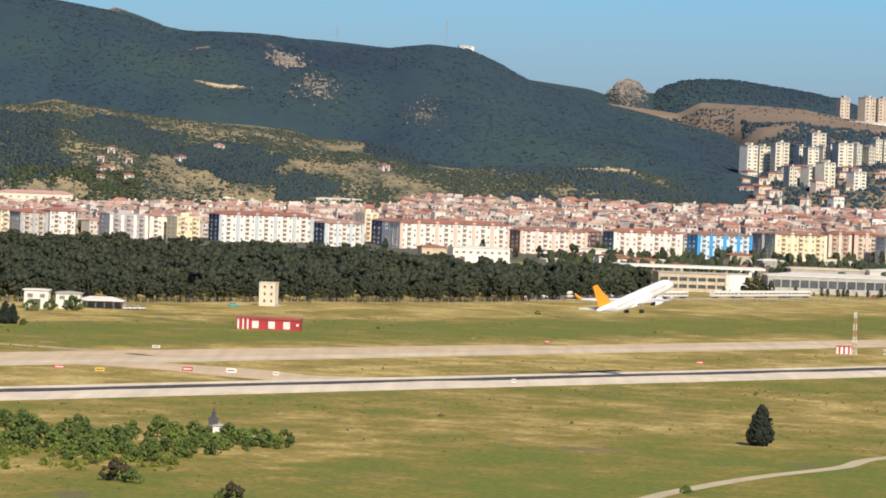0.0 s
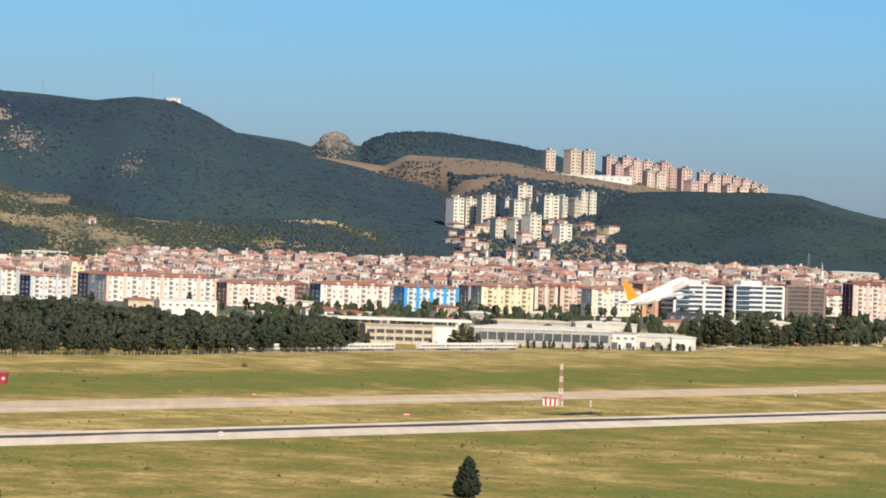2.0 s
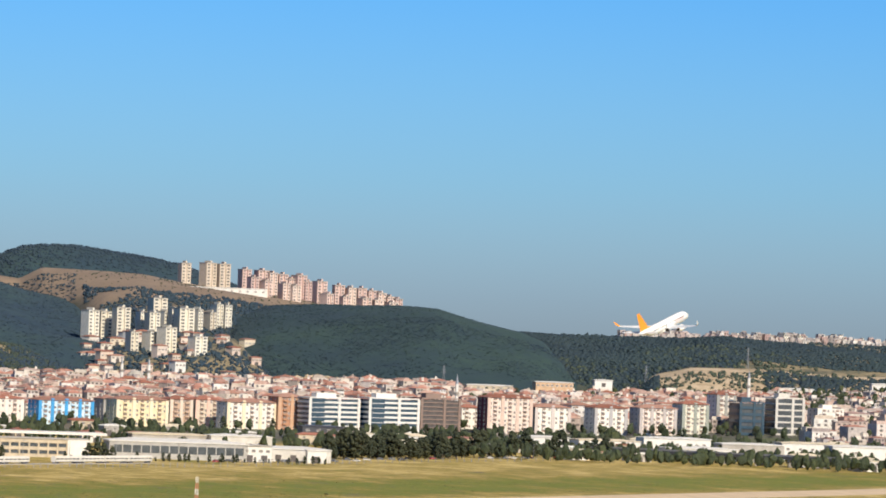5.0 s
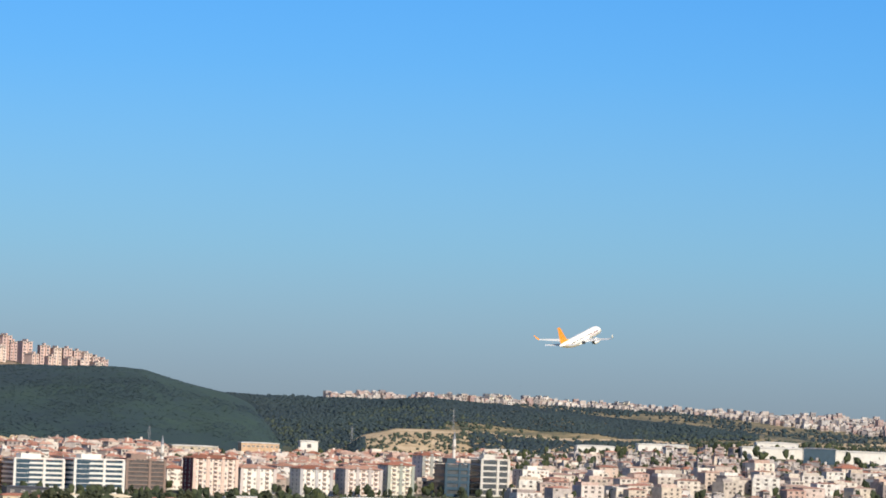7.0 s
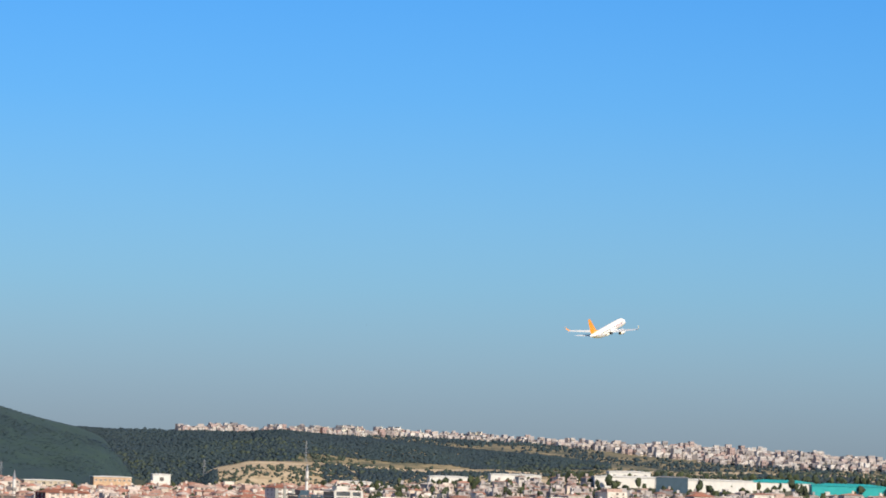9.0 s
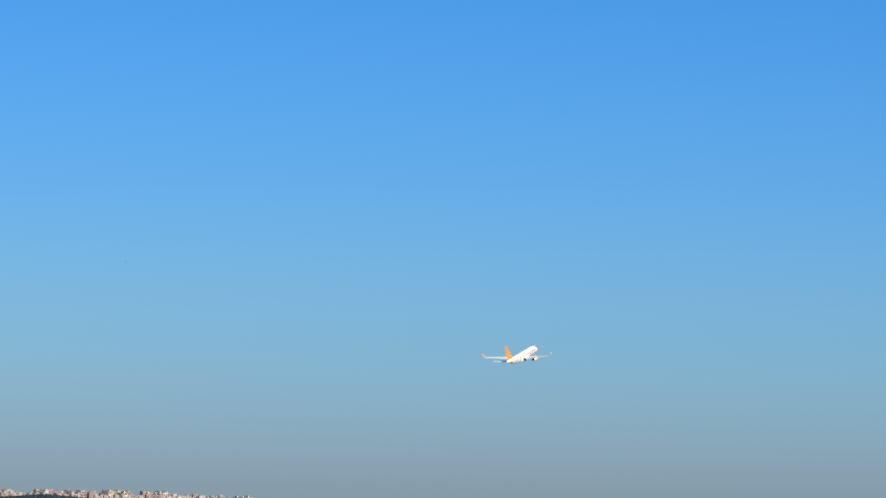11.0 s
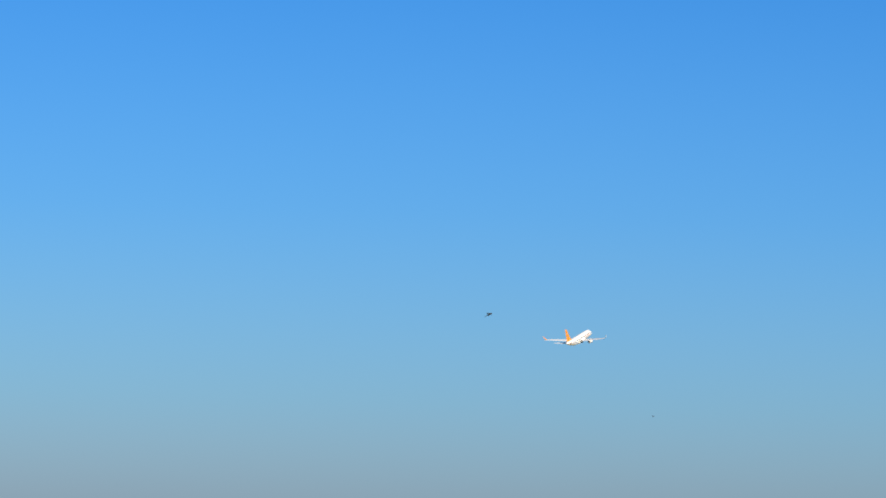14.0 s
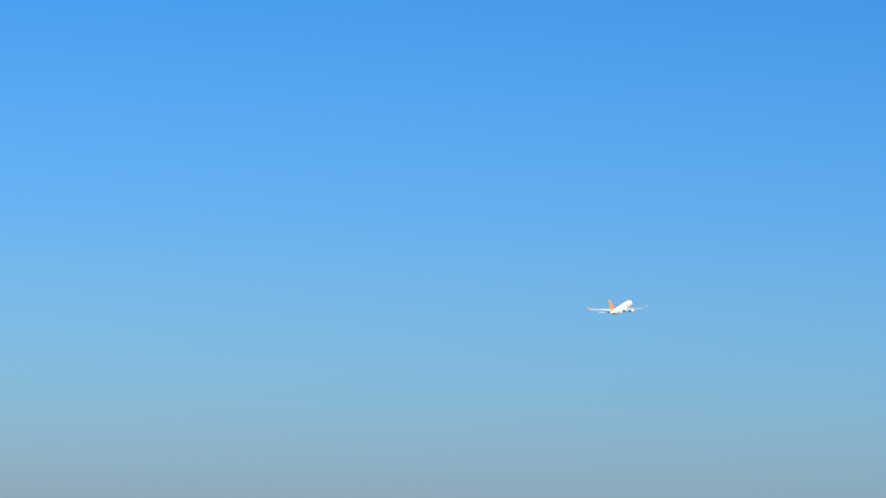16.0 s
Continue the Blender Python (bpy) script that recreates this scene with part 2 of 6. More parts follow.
M_TOWERBEIGE = varied("beige_tower_plaster", [(0, (0.52, 0.43, 0.34)), (1, (0.62, 0.53, 0.43))], 0.8)
M_PALECLAD = painted("pale_cladding", (0.58, 0.55, 0.50), 0.6, 0.2)
M_TOWERPINK = varied("pink_tower_plaster", [(0, (0.56, 0.39, 0.35)), (0.5, (0.64, 0.48, 0.42)), (1, (0.70, 0.58, 0.50))], 0.8)
M_PANE = painted("dark_window_glass", (0.09, 0.10, 0.11), 0.15, 0.4, 0.2)
# Near-black for doors and panes, and for shade painted into open floors.
M_OPENING = painted("dark_pane_and_shade_paint", (0.10, 0.085, 0.08), 0.6, 0.4)
# Loggia panel colour: the shade of a recess, painted on a flat wall.
M_LOGGIA = painted("loggia_shade_paint", (0.30, 0.22, 0.18), 0.8, 0.4)
# Pane colour lightened to paint in the sky that glass would reflect.
M_PALEPANE = painted("glass_with_sky_tone", (0.24, 0.21, 0.19), 0.4, 0.45, 1.2)
M_WHITE = painted("white_paint", (0.70, 0.67, 0.62), 0.6, 0.12)
M_CONCRETE = painted("concrete", (0.40, 0.37, 0.33), 0.85)
M_BEIGE = painted("beige_plaster", (0.54, 0.45, 0.33), 0.85)
M_PALESTONE = painted("pale_cream_plaster", (0.70, 0.61, 0.47), 0.85, 0.15)
M_RED = painted("red_paint", (0.42, 0.035, 0.04), 0.6)
M_REDROOF = painted("red_sheet_roof", (0.35, 0.07, 0.06), 0.5)
M_STEEL = painted("grey_steel", (0.30, 0.30, 0.31), 0.45, 0.2, 0.5, 0.6)
M_DARKMETAL = painted("dark_metal", (0.06, 0.06, 0.07), 0.5)
M_TEAL = painted("teal_sheet_roof", (0.02, 0.36, 0.36), 0.5, 0.15)
M_ORANGEWALL = painted("orange_plaster", (0.60, 0.40, 0.25), 0.8)
M_PINKROOF = painted("pink_sheet_roof", (0.56, 0.33, 0.30), 0.7)
M_YELLOW = painted("yellow_paint", (0.75, 0.48, 0.05), 0.5)
M_GLASSBLUE = painted("blue_tinted_glass", (0.05, 0.085, 0.12), 0.1, 0.2)


# ---- building blocks ----
def add_box(bm, x0, x1, y0, y1, z0, z1, mi=0, bottom=False):
    v = [bm.verts.new(p) for p in ((x0, y0, z0), (x1, y0, z0), (x1, y1, z0), (x0, y1, z0), (x0, y0, z1), (x1, y0, z1), (x1, y1, z1), (x0, y1, z1))]
    for f in ((0, 1, 5, 4), (1, 2, 6, 5), (2, 3, 7, 6), (3, 0, 4, 7), (4, 5, 6, 7), (3, 2, 1, 0)):
        bm.faces.new([v[i] for i in f]).material_index = mi


def add_hip(bm, x0, x1, y0, y1, z0, rise, over=0.6, thick=0.25):
    """A hipped roof with an eaves board."""
    x0, x1, y0, y1 = x0 - over, x1 + over, y0 - over, y1 + over
    add_box(bm, x0, x1, y0, y1, z0, z0 + thick)
    k = min(x1 - x0, y1 - y0) / 2
    z = z0 + thick
    if x1 - x0 >= y1 - y0:
        r = [(x0 + k, (y0 + y1) / 2), (x1 - k + 0.01, (y0 + y1) / 2)]
        faces = ((0, 1, 5, 4), (1, 2, 5), (2, 3, 4, 5), (3, 0, 4))
    else:
        r = [((x0 + x1) / 2, y0 + k), ((x0 + x1) / 2, y1 - k + 0.01)]
        faces = ((0, 1, 4), (1, 2, 5, 4), (2, 3, 5), (3, 0, 4, 5))
    v = [bm.verts.new((x, y, z + 0.004)) for x, y in ((x0, y0), (x1, y0), (x1, y1), (x0, y1))] + [bm.verts.new((x, y, z + rise)) for x, y in r]
    for f in faces:
        bm.faces.new([v[i] for i in f])


def add_tube(bm, r0, r1, z0, z1, n=10, x=0.0, y=0.0, cap=True):
    a = [bm.verts.new((x + r0 * math.cos(i * math.tau / n), y + r0 * math.sin(i * math.tau / n), z0)) for i in range(n)]
    b = [bm.verts.new((x + r1 * math.cos(i * math.tau / n), y + r1 * math.sin(i * math.tau / n), z1)) for i in range(n)]
    for i in range(n):
        bm.faces.new((a[i], a[(i + 1) % n], b[(i + 1) % n], b[i]))
    if cap:
        bm.faces.new(b)
        bm.faces.new(a[::-1])


def mesh_of(bm, name, *materials):
    me = bpy.data.meshes.new(name)
    bm.to_mesh(me)
    bm.free()
    for m in materials:
        me.materials.append(m)
    return me


def part(name, bm, material, parent, label=""):
    ob = new(name, mesh_of(bm, name, material))
    ob.parent = parent
    return tagged(ob, label)


def piece(name, me, parent, m):
    """One more object on a shared mesh."""
    ob = new(name, me)
    ob.parent = parent
    ob.matrix_basis = m
    return ob


def thing(name, label, category, m, group="", kind=""):
    ob = new(name)
    ob.empty_display_size = 0.5
    ob.matrix_basis = m
    return tagged(ob, label, category, group, kind)


def raw_mesh(name, verts, faces, *materials, smooth=False):
    me = bpy.data.meshes.new(name)
    me.from_pydata(verts, [], faces)
    for m in materials:
        me.materials.append(m)
    if smooth:
        me.shade_smooth()
    return me


# ---- the lie of the land ----
def wave(x, y, size, seed=0):
    """Smooth lattice noise, -1 to 1, for arrays."""
    x, y = np.asarray(x, float) / size + seed * 17.3, np.asarray(y, float) / size + seed * 9.1
    i, j = np.floor(x).astype(np.int64), np.floor(y).astype(np.int64)
    u, w = x - i, y - j
    u, w = u * u * (3 - 2 * u), w * w * (3 - 2 * w)

    def at(p, q):
        h = np.sin(p * 127.1 + q * 311.7 + seed * 74.7) * 43758.5453
        return (h - np.floor(h)) * 2 - 1
    return (at(i, j) * (1 - u) + at(i + 1, j) * u) * (1 - w) + (at(i, j + 1) * (1 - u) + at(i + 1, j + 1) * u) * w


def fbm(x, y, size, octaves=4, seed=0):
    return sum(wave(x, y, size / 2 ** k, seed + k) * 0.5 ** k for k in range(octaves))


def land(az, dist):
    """Height of the ground: a level airfield, then the town climbing to the hills."""
    slope = np.interp(az, (-30, -9, -5, 0, 5, 9, 12, 15, 19, 24, 50), (0, 0.016, 0.020, 0.034, 0.036, 0.042, 0.055, 0.076, 0.08, 0.08, 0))
    d = np.clip(np.asarray(dist, float) - 3050, 0, 640)
    return slope * np.maximum(d - 20 * (1 - np.exp(-d / 20)), 0)


class Hill:
    """A ridge seen from the airfield: foot and crest distances, and the crest's elevations by azimuth."""

    def __init__(self, crest, foot, top, shape=1.0, rough=9.0, seed=1, tail=120.0):
        self.az = [a for a, _ in crest]
        self.el = [e for _, e in crest]
        self.foot = foot if isinstance(foot, list) else [(0, foot)]
        self.top, self.shape, self.rough, self.seed, self.tail = top, shape, rough, seed, tail

    def foot_at(self, az):
        return np.interp(az, [a for a, _ in self.foot], [f for _, f in self.foot])

    def crest(self, az):
        return 60 + self.top * np.tan(np.radians(np.interp(az, self.az, self.el)))

    def height(self, az, dist):
        az, dist = np.asarray(az, float), np.asarray(dist, float)
        foot = self.foot_at(az)
        z0 = land(az, foot) - 4
        v = (dist - foot) / (self.top - foot)
        up = np.clip(v, 0, 1)
        prof = np.sin(up * math.pi / 2) ** self.shape
        z = z0 + (self.crest(az) - z0) * prof
        x, y = dist * np.sin(np.radians(az)), dist * np.cos(np.radians(az))
        z = z + self.rough * fbm(x, y * 0.6, 150, 5, self.seed) * np.clip(up * 4, 0, 1) * np.clip((1 - up) * 3, 0.06, 1)
        return z - np.clip(v - 1, 0, 1) * (self.top - foot) * 0.5

    def build(self, name, label, material, a0, a1, na=200, nd=44):
        az = np.linspace(a0, a1, na)
        u = np.linspace(0, 1, nd)
        A = np.repeat(az[:, None], nd + 2, 1)
        foot = self.foot_at(az)[:, None]
        far = np.tile([self.top + self.tail * 0.4, self.top + self.tail], (na, 1))
        D = np.concatenate([foot + (self.top - foot) * u, far], 1)
        Z = self.height(A, D)
        X, Y = D * np.sin(np.radians(A)), D * np.cos(np.radians(A))
        n = nd + 2
        verts = np.stack([X, Y, Z], -1).reshape(-1, 3).tolist()
        faces = [(i * n + j, (i + 1) * n + j, (i + 1) * n + j + 1, i * n + j + 1) for i in range(na - 1) for j in range(n - 1)]
        ob = new(name, raw_mesh(name, verts, faces, material, smooth=True))
        return tagged(ob, label, "hill", kind="structure")


def build_ground():
    az = np.concatenate([np.linspace(-180, -14, 34)[:-1], np.linspace(-14, 26, 121), np.linspace(26, 180, 32)[1:-1]])
    d = np.concatenate([[2, 60, 200, 400, 600], np.arange(800, 3000, 100), np.arange(3000, 3960, 40), [4100, 4500, 4900]])
    A, D = np.meshgrid(az, d, indexing="ij")
    X, Y = D * np.sin(np.radians(A)), D * np.cos(np.radians(A))
    Z = land(A, D)
    # the spotter's mound lifts the camera's stand out of the field
    Z = Z + np.where(D < 300, 58.3 * np.clip(1 - D / 300, 0, 1) ** 1.5, 0)
    n, na = len(d), len(az)
    verts = np.stack([X, Y, Z], -1).reshape(-1, 3).tolist()
    faces = [(i * n + j, ((i + 1) % na) * n + j, ((i + 1) % na) * n + j + 1, i * n + j + 1) for i in range(na) for j in range(n - 1)]
    verts.append((0, 0, float(Z[0, 0])))
    faces += [(len(verts) - 1, ((i + 1) % na) * n, i * n) for i in range(na)]
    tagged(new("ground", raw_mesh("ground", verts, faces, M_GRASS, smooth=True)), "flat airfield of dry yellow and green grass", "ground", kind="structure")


build_ground()


# ---- hills ----
HILL_BACK = Hill([(-7, 1.0), (0.57, 1.02), (0.97, 1.03), (1.65, 0.95), (1.86, 0.89), (1.93, 0.96), (2.0, 1.03), (2.12, 1.07), (2.25, 1.03), (2.33, 0.94), (2.42, 0.92), (2.58, 1.02), (2.76, 1.08), (3.0, 1.11), (3.4, 1.11), (4.25, 1.0), (4.65, 0.93), (5.26, 0.72), (5.74, 0.60), (6.48, 0.52), (7.5, 0.42), (8.5, 0.25), (10, 0.1)], 4620, 4840, 0.9, 3, 3, 60)
HILL_BROWN = Hill([(1.2, 0.55), (1.78, 0.80), (2.73, 0.70), (2.99, 0.84), (3.65, 0.825), (4.2, 0.80), (4.66, 0.72), (5.74, 0.605), (6.48, 0.525), (7.2, 0.5), (8.2, 0.35), (9.5, 0.1)], [(1.2, 4440), (2.7, 4440), (3.3, 4250), (3.75, 4000), (4.1, 3900), (9.5, 3900)], 4640, 1.0, 4, 5, 90)
HILL_MAIN = Hill([(-9, 2.3), (-5.36, 1.97), (-4.72, 1.76), (-4.02, 1.66), (-3.61, 1.545), (-3.14, 1.45), (-2.33, 1.435), (-1.53, 1.40), (-0.72, 1.34), (-0.25, 1.40), (0.22, 1.355), (0.56, 1.22), (0.97, 1.01), (1.45, 0.887), (1.92, 0.77), (2.39, 0.674), (2.87, 0.55), (3.41, 0.463), (3.71, 0.38), (3.93, 0.32), (4.12, 0.05), (4.3, -0.25), (5, -0.5)], 3840, 4480, 0.85, 12, 1, 140)
HILL_KNOLL = Hill([(-4.34, 1.378), (-4.23, 1.603), (-4.15, 1.647), (-3.98, 1.693), (-3.75, 1.636), (-3.44, 1.527), (-3.20, 1.356)], 4560, 4700, 0.9, 2, 23, 60)
HILL_FRONT = Hill([(-9, 0.48), (-5.31, 0.50), (-5.0, 0.52), (-4.65, 0.60), (-4.31, 0.53), (-3.64, 0.448), (-2.97, 0.393), (-2.29, 0.371), (-1.82, 0.322), (-1.55, 0.245), (-0.68, 0.20), (-0.3, 0.10), (0.28, 0.02), (1.0, 0.0), (1.43, 0.0), (2.09, 0.02), (2.7, -0.1), (3.4, -0.28), (5, -0.6)], 3760, 4010, 0.9, 5, 7, 100)
HILL_GREEN = Hill([(3.8, -0.5), (4.5, -0.25), (4.82, -0.082), (5.08, 0.194), (5.34, 0.383), (5.74, 0.495), (6.34, 0.528), (7.22, 0.525), (7.69, 0.507), (8.16, 0.39), (8.7, 0.28), (8.95, 0.20), (9.2, 0.02), (9.6, -0.4), (10.6, -0.8)], 3880, 4330, 0.85, 5, 11, 100)
HILL_WOOD = Hill([(7.6, -0.2), (8.2, 0.15), (8.7, 0.275), (9.0, 0.26), (9.4, 0.245), (10.3, 0.24), (11.1, 0.29), (11.78, 0.25), (12.45, 0.20), (13.39, 0.14), (14.06, 0.09), (14.8, 0.03), (15.6, -0.03), (17, -0.1), (21, -0.3)], 4010, 4330, 0.9, 5, 12, 100)
HILL_RIDGE = Hill([(7, 0.1), (9.36, 0.26), (10.3, 0.27), (11.37, 0.27), (12.45, 0.27), (13.5, 0.24), (14.47, 0.20), (15.81, 0.19), (17.15, 0.15), (18.3, 0.09), (20, 0.03), (26, 0.0)], 4150, 4700, 0.8, 4, 13, 120)
HILL_SADDLE = Hill([(3.1, -0.35), (3.5, -0.05), (4.0, 0.06), (4.5, 0.10), (4.9, 0.10), (5.3, 0.08), (5.7, -0.15), (6.1, -0.4)], 3820, 4120, 0.9, 3, 19, 100)
HILL_QUARRY = Hill([(8.2, -0.6), (9.6, -0.5), (10.05, -0.36), (10.3, -0.16), (10.72, -0.06), (11.52, -0.05), (12.6, -0.10), (13.67, -0.075), (14.34, -0.11), (15.2, -0.05), (16.6, -0.02), (17.2, -0.03), (18.3, -0.02), (20, -0.1), (22, -0.3)], 3770, 3985, 0.8, 3, 17, 100)
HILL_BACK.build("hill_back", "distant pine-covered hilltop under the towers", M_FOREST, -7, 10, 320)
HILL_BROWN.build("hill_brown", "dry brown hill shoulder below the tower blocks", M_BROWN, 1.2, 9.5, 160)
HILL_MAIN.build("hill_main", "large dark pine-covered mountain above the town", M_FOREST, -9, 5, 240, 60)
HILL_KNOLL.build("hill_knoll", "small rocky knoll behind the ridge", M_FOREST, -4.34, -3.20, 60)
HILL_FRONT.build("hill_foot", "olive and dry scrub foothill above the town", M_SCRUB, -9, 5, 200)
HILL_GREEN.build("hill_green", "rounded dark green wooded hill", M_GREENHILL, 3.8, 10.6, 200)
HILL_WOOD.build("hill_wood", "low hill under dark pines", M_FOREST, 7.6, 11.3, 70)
HILL_WOOD.build("hill_scrub", "low hill with a dark pine crest and scrub slopes", M_SCRUB, 11.3, 21, 160)
HILL_RIDGE.build("hill_ridge", "long ridge covered with small houses", M_SCRUB, 7, 26, 200)
HILL_SADDLE.build("hill_saddle", "built-up green spur below the tower blocks", M_SCRUB, 3.1, 6.1, 90, 24)
HILL_QUARRY.build("hill_quarry", "low pale earth slopes with quarry scars", M_SAND, 8.2, 22, 220, 30)

# blob shapes shared by far tree crowns
PHI = (1 + 5 ** 0.5) / 2
ICO = np.array([(-1, PHI, 0), (1, PHI, 0), (-1, -PHI, 0), (1, -PHI, 0), (0, -1, PHI), (0, 1, PHI), (0, -1, -PHI), (0, 1, -PHI), (PHI, 0, -1), (PHI, 0, 1), (-PHI, 0, -1), (-PHI, 0, 1)]) / math.sqrt(1 + PHI * PHI)
ICO_F = [(0, 11, 5), (0, 5, 1), (0, 1, 7), (0, 7, 10), (0, 10, 11), (1, 5, 9), (5, 11, 4), (11, 10, 2), (10, 7, 6), (7, 1, 8), (3, 9, 4), (3, 4, 2), (3, 2, 6), (3, 6, 8), (3, 8, 9), (4, 9, 5), (2, 4, 11), (6, 2, 10), (8, 6, 7), (9, 8, 1)]
OCT = np.array([(1, 0, 0), (-1, 0, 0), (0, 1, 0), (0, -1, 0), (0, 0, 1), (0, 0, -1)], float) * 1.12
OCT_F = [(0, 2, 4), (2, 1, 4), (1, 3, 4), (3, 0, 4), (2, 0, 5), (1, 2, 5), (3, 1, 5), (0, 3, 5)]
rng = np.random.default_rng(5)


def clumps(centres, radii, squash=1.0, coarse=False):
    """Many uneven leaf clumps as one vertex and face list."""
    centres, radii = np.asarray(centres, float), np.asarray(radii, float)
    n = len(centres)
    ball, tris = (OCT, OCT_F) if coarse else (ICO, ICO_F)
    q = rng.normal(size=(n, 4))
    q /= np.linalg.norm(q, axis=1)[:, None]
    w, x, y, z = q.T
    rot = np.stack([1 - 2 * (y * y + z * z), 2 * (x * y - z * w), 2 * (x * z + y * w), 2 * (x * y + z * w), 1 - 2 * (x * x + z * z), 2 * (y * z - x * w), 2 * (x * z - y * w), 2 * (y * z + x * w), 1 - 2 * (x * x + y * y)], 1).reshape(n, 3, 3)
    v = np.einsum("nij,kj->nki", rot, ball) * rng.uniform(0.55, 1.35, (n, len(ball), 1)) * radii[:, None, None]
    v[:, :, 2] *= squash
    v = (v + centres[:, None, :]).reshape(-1, 3)
    f = (np.array(tris)[None] + (np.arange(n) * len(ball))[:, None, None]).reshape(-1, 3)
    return v, f


def stuff(name, label, category, v, f, material, smooth=False):
    me = bpy.data.meshes.new(name)
    me.from_pydata(v.tolist(), [], f.tolist())
    me.materials.append(material)
    if smooth:
        me.shade_smooth()
    return tagged(new(name, me), label, category, kind="stuff")


def woods(name, label, hill, n, a0, a1, v0, v1, size, material, patch=None, squash=1.0, crest=0, oval=False):
    """Crowns scattered over a slope, thicker in patches, with some along its crest."""
    az = rng.uniform(a0, a1, n)
    v = rng.uniform(v0, v1, n)
    d = hill.foot_at(az) + (hill.top - hill.foot_at(az)) * v
    x, y = d * np.sin(np.radians(az)), d * np.cos(np.radians(az))
    if patch is not None:
        uneven = fbm(x, y, patch[0], 3, hill.seed + 20) + rng.uniform(-0.25, 0.25, n)
        if oval:
            uneven = uneven * 0.7 + 0.9 - 1.25 * np.hypot((az - (a0 + a1) / 2) * 2 / (a1 - a0), (v - (v0 + v1) / 2) * 2 / (v1 - v0))
        keep = uneven > patch[1]
        az, d, x, y = az[keep], d[keep], x[keep], y[keep]
    if crest:
        ca = rng.uniform(a0, a1, crest)
        cd = hill.top + rng.uniform(-14, 6, crest)
        az, d = np.concatenate([az, ca]), np.concatenate([d, cd])
        x, y = d * np.sin(np.radians(az)), d * np.cos(np.radians(az))
    r = size * rng.uniform(0.55, 1.25, len(az)) ** 1.5
    z = hill.height(az, d) + r * 0.3 * squash
    c, f = clumps(np.stack([x, y, z], 1), r, squash, True)
    return stuff(name, label, "trees", c, f, material, True)


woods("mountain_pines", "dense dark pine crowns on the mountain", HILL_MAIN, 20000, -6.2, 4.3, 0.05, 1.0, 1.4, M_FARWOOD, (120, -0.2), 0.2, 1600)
woods("foothill_bushes", "scattered olive trees and bushes on the foothill", HILL_FRONT, 22000, -6.2, 4.6, 0.0, 0.62, 1.4, M_FARBUSH, (50, -0.35), 0.7)
woods("foothill_scrub", "low scrub strewn over the foothill", HILL_FRONT, 6000, -6.2, 4.6, 0.0, 0.6, 1.0, M_FARBUSH, None, 0.7)
woods("crest_bushes", "thin bushes on the dry foothill crest", HILL_FRONT, 7500, -6.2, 0.5, 0.5, 1.0, 1.0, M_FARBUSH, (40, -0.05), 0.7)
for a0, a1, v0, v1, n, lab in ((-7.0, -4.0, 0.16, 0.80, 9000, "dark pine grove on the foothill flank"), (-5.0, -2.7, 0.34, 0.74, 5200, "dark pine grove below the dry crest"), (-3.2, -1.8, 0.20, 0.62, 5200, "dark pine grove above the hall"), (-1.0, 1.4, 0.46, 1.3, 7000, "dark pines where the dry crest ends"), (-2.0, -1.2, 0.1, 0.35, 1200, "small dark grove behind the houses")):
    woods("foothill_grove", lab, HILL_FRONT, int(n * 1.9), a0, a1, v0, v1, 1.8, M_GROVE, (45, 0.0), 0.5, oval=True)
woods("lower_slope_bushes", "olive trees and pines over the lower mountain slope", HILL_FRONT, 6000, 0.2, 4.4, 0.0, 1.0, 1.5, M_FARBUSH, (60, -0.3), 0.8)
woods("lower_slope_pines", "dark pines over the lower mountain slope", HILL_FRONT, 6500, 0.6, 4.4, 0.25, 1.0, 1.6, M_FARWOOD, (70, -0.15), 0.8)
woods("garden_trees", "green trees behind the first houses", HILL_FRONT, 1500, -6.2, -3.6, 0.0, 0.22, 2.2, M_OLIVE, (50, -0.2), 1.0)
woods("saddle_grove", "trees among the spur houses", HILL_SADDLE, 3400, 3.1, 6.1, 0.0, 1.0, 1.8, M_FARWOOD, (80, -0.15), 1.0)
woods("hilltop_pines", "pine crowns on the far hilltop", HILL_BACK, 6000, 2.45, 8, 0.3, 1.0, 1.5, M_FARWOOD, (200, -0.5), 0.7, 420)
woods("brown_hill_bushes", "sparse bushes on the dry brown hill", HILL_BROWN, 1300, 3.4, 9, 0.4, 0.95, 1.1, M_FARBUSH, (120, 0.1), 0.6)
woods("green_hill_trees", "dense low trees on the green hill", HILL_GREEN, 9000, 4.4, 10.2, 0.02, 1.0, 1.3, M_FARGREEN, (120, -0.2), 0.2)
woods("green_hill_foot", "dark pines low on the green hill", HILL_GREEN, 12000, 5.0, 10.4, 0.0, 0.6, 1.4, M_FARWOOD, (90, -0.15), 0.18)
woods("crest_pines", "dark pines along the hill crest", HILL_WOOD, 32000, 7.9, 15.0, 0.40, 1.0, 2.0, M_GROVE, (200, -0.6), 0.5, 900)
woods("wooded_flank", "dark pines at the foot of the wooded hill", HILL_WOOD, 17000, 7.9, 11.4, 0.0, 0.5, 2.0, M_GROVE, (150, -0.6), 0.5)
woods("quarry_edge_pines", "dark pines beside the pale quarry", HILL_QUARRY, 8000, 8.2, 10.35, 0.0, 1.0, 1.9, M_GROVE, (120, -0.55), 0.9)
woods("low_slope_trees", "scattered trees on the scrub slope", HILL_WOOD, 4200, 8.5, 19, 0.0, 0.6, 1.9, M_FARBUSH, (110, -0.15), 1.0)
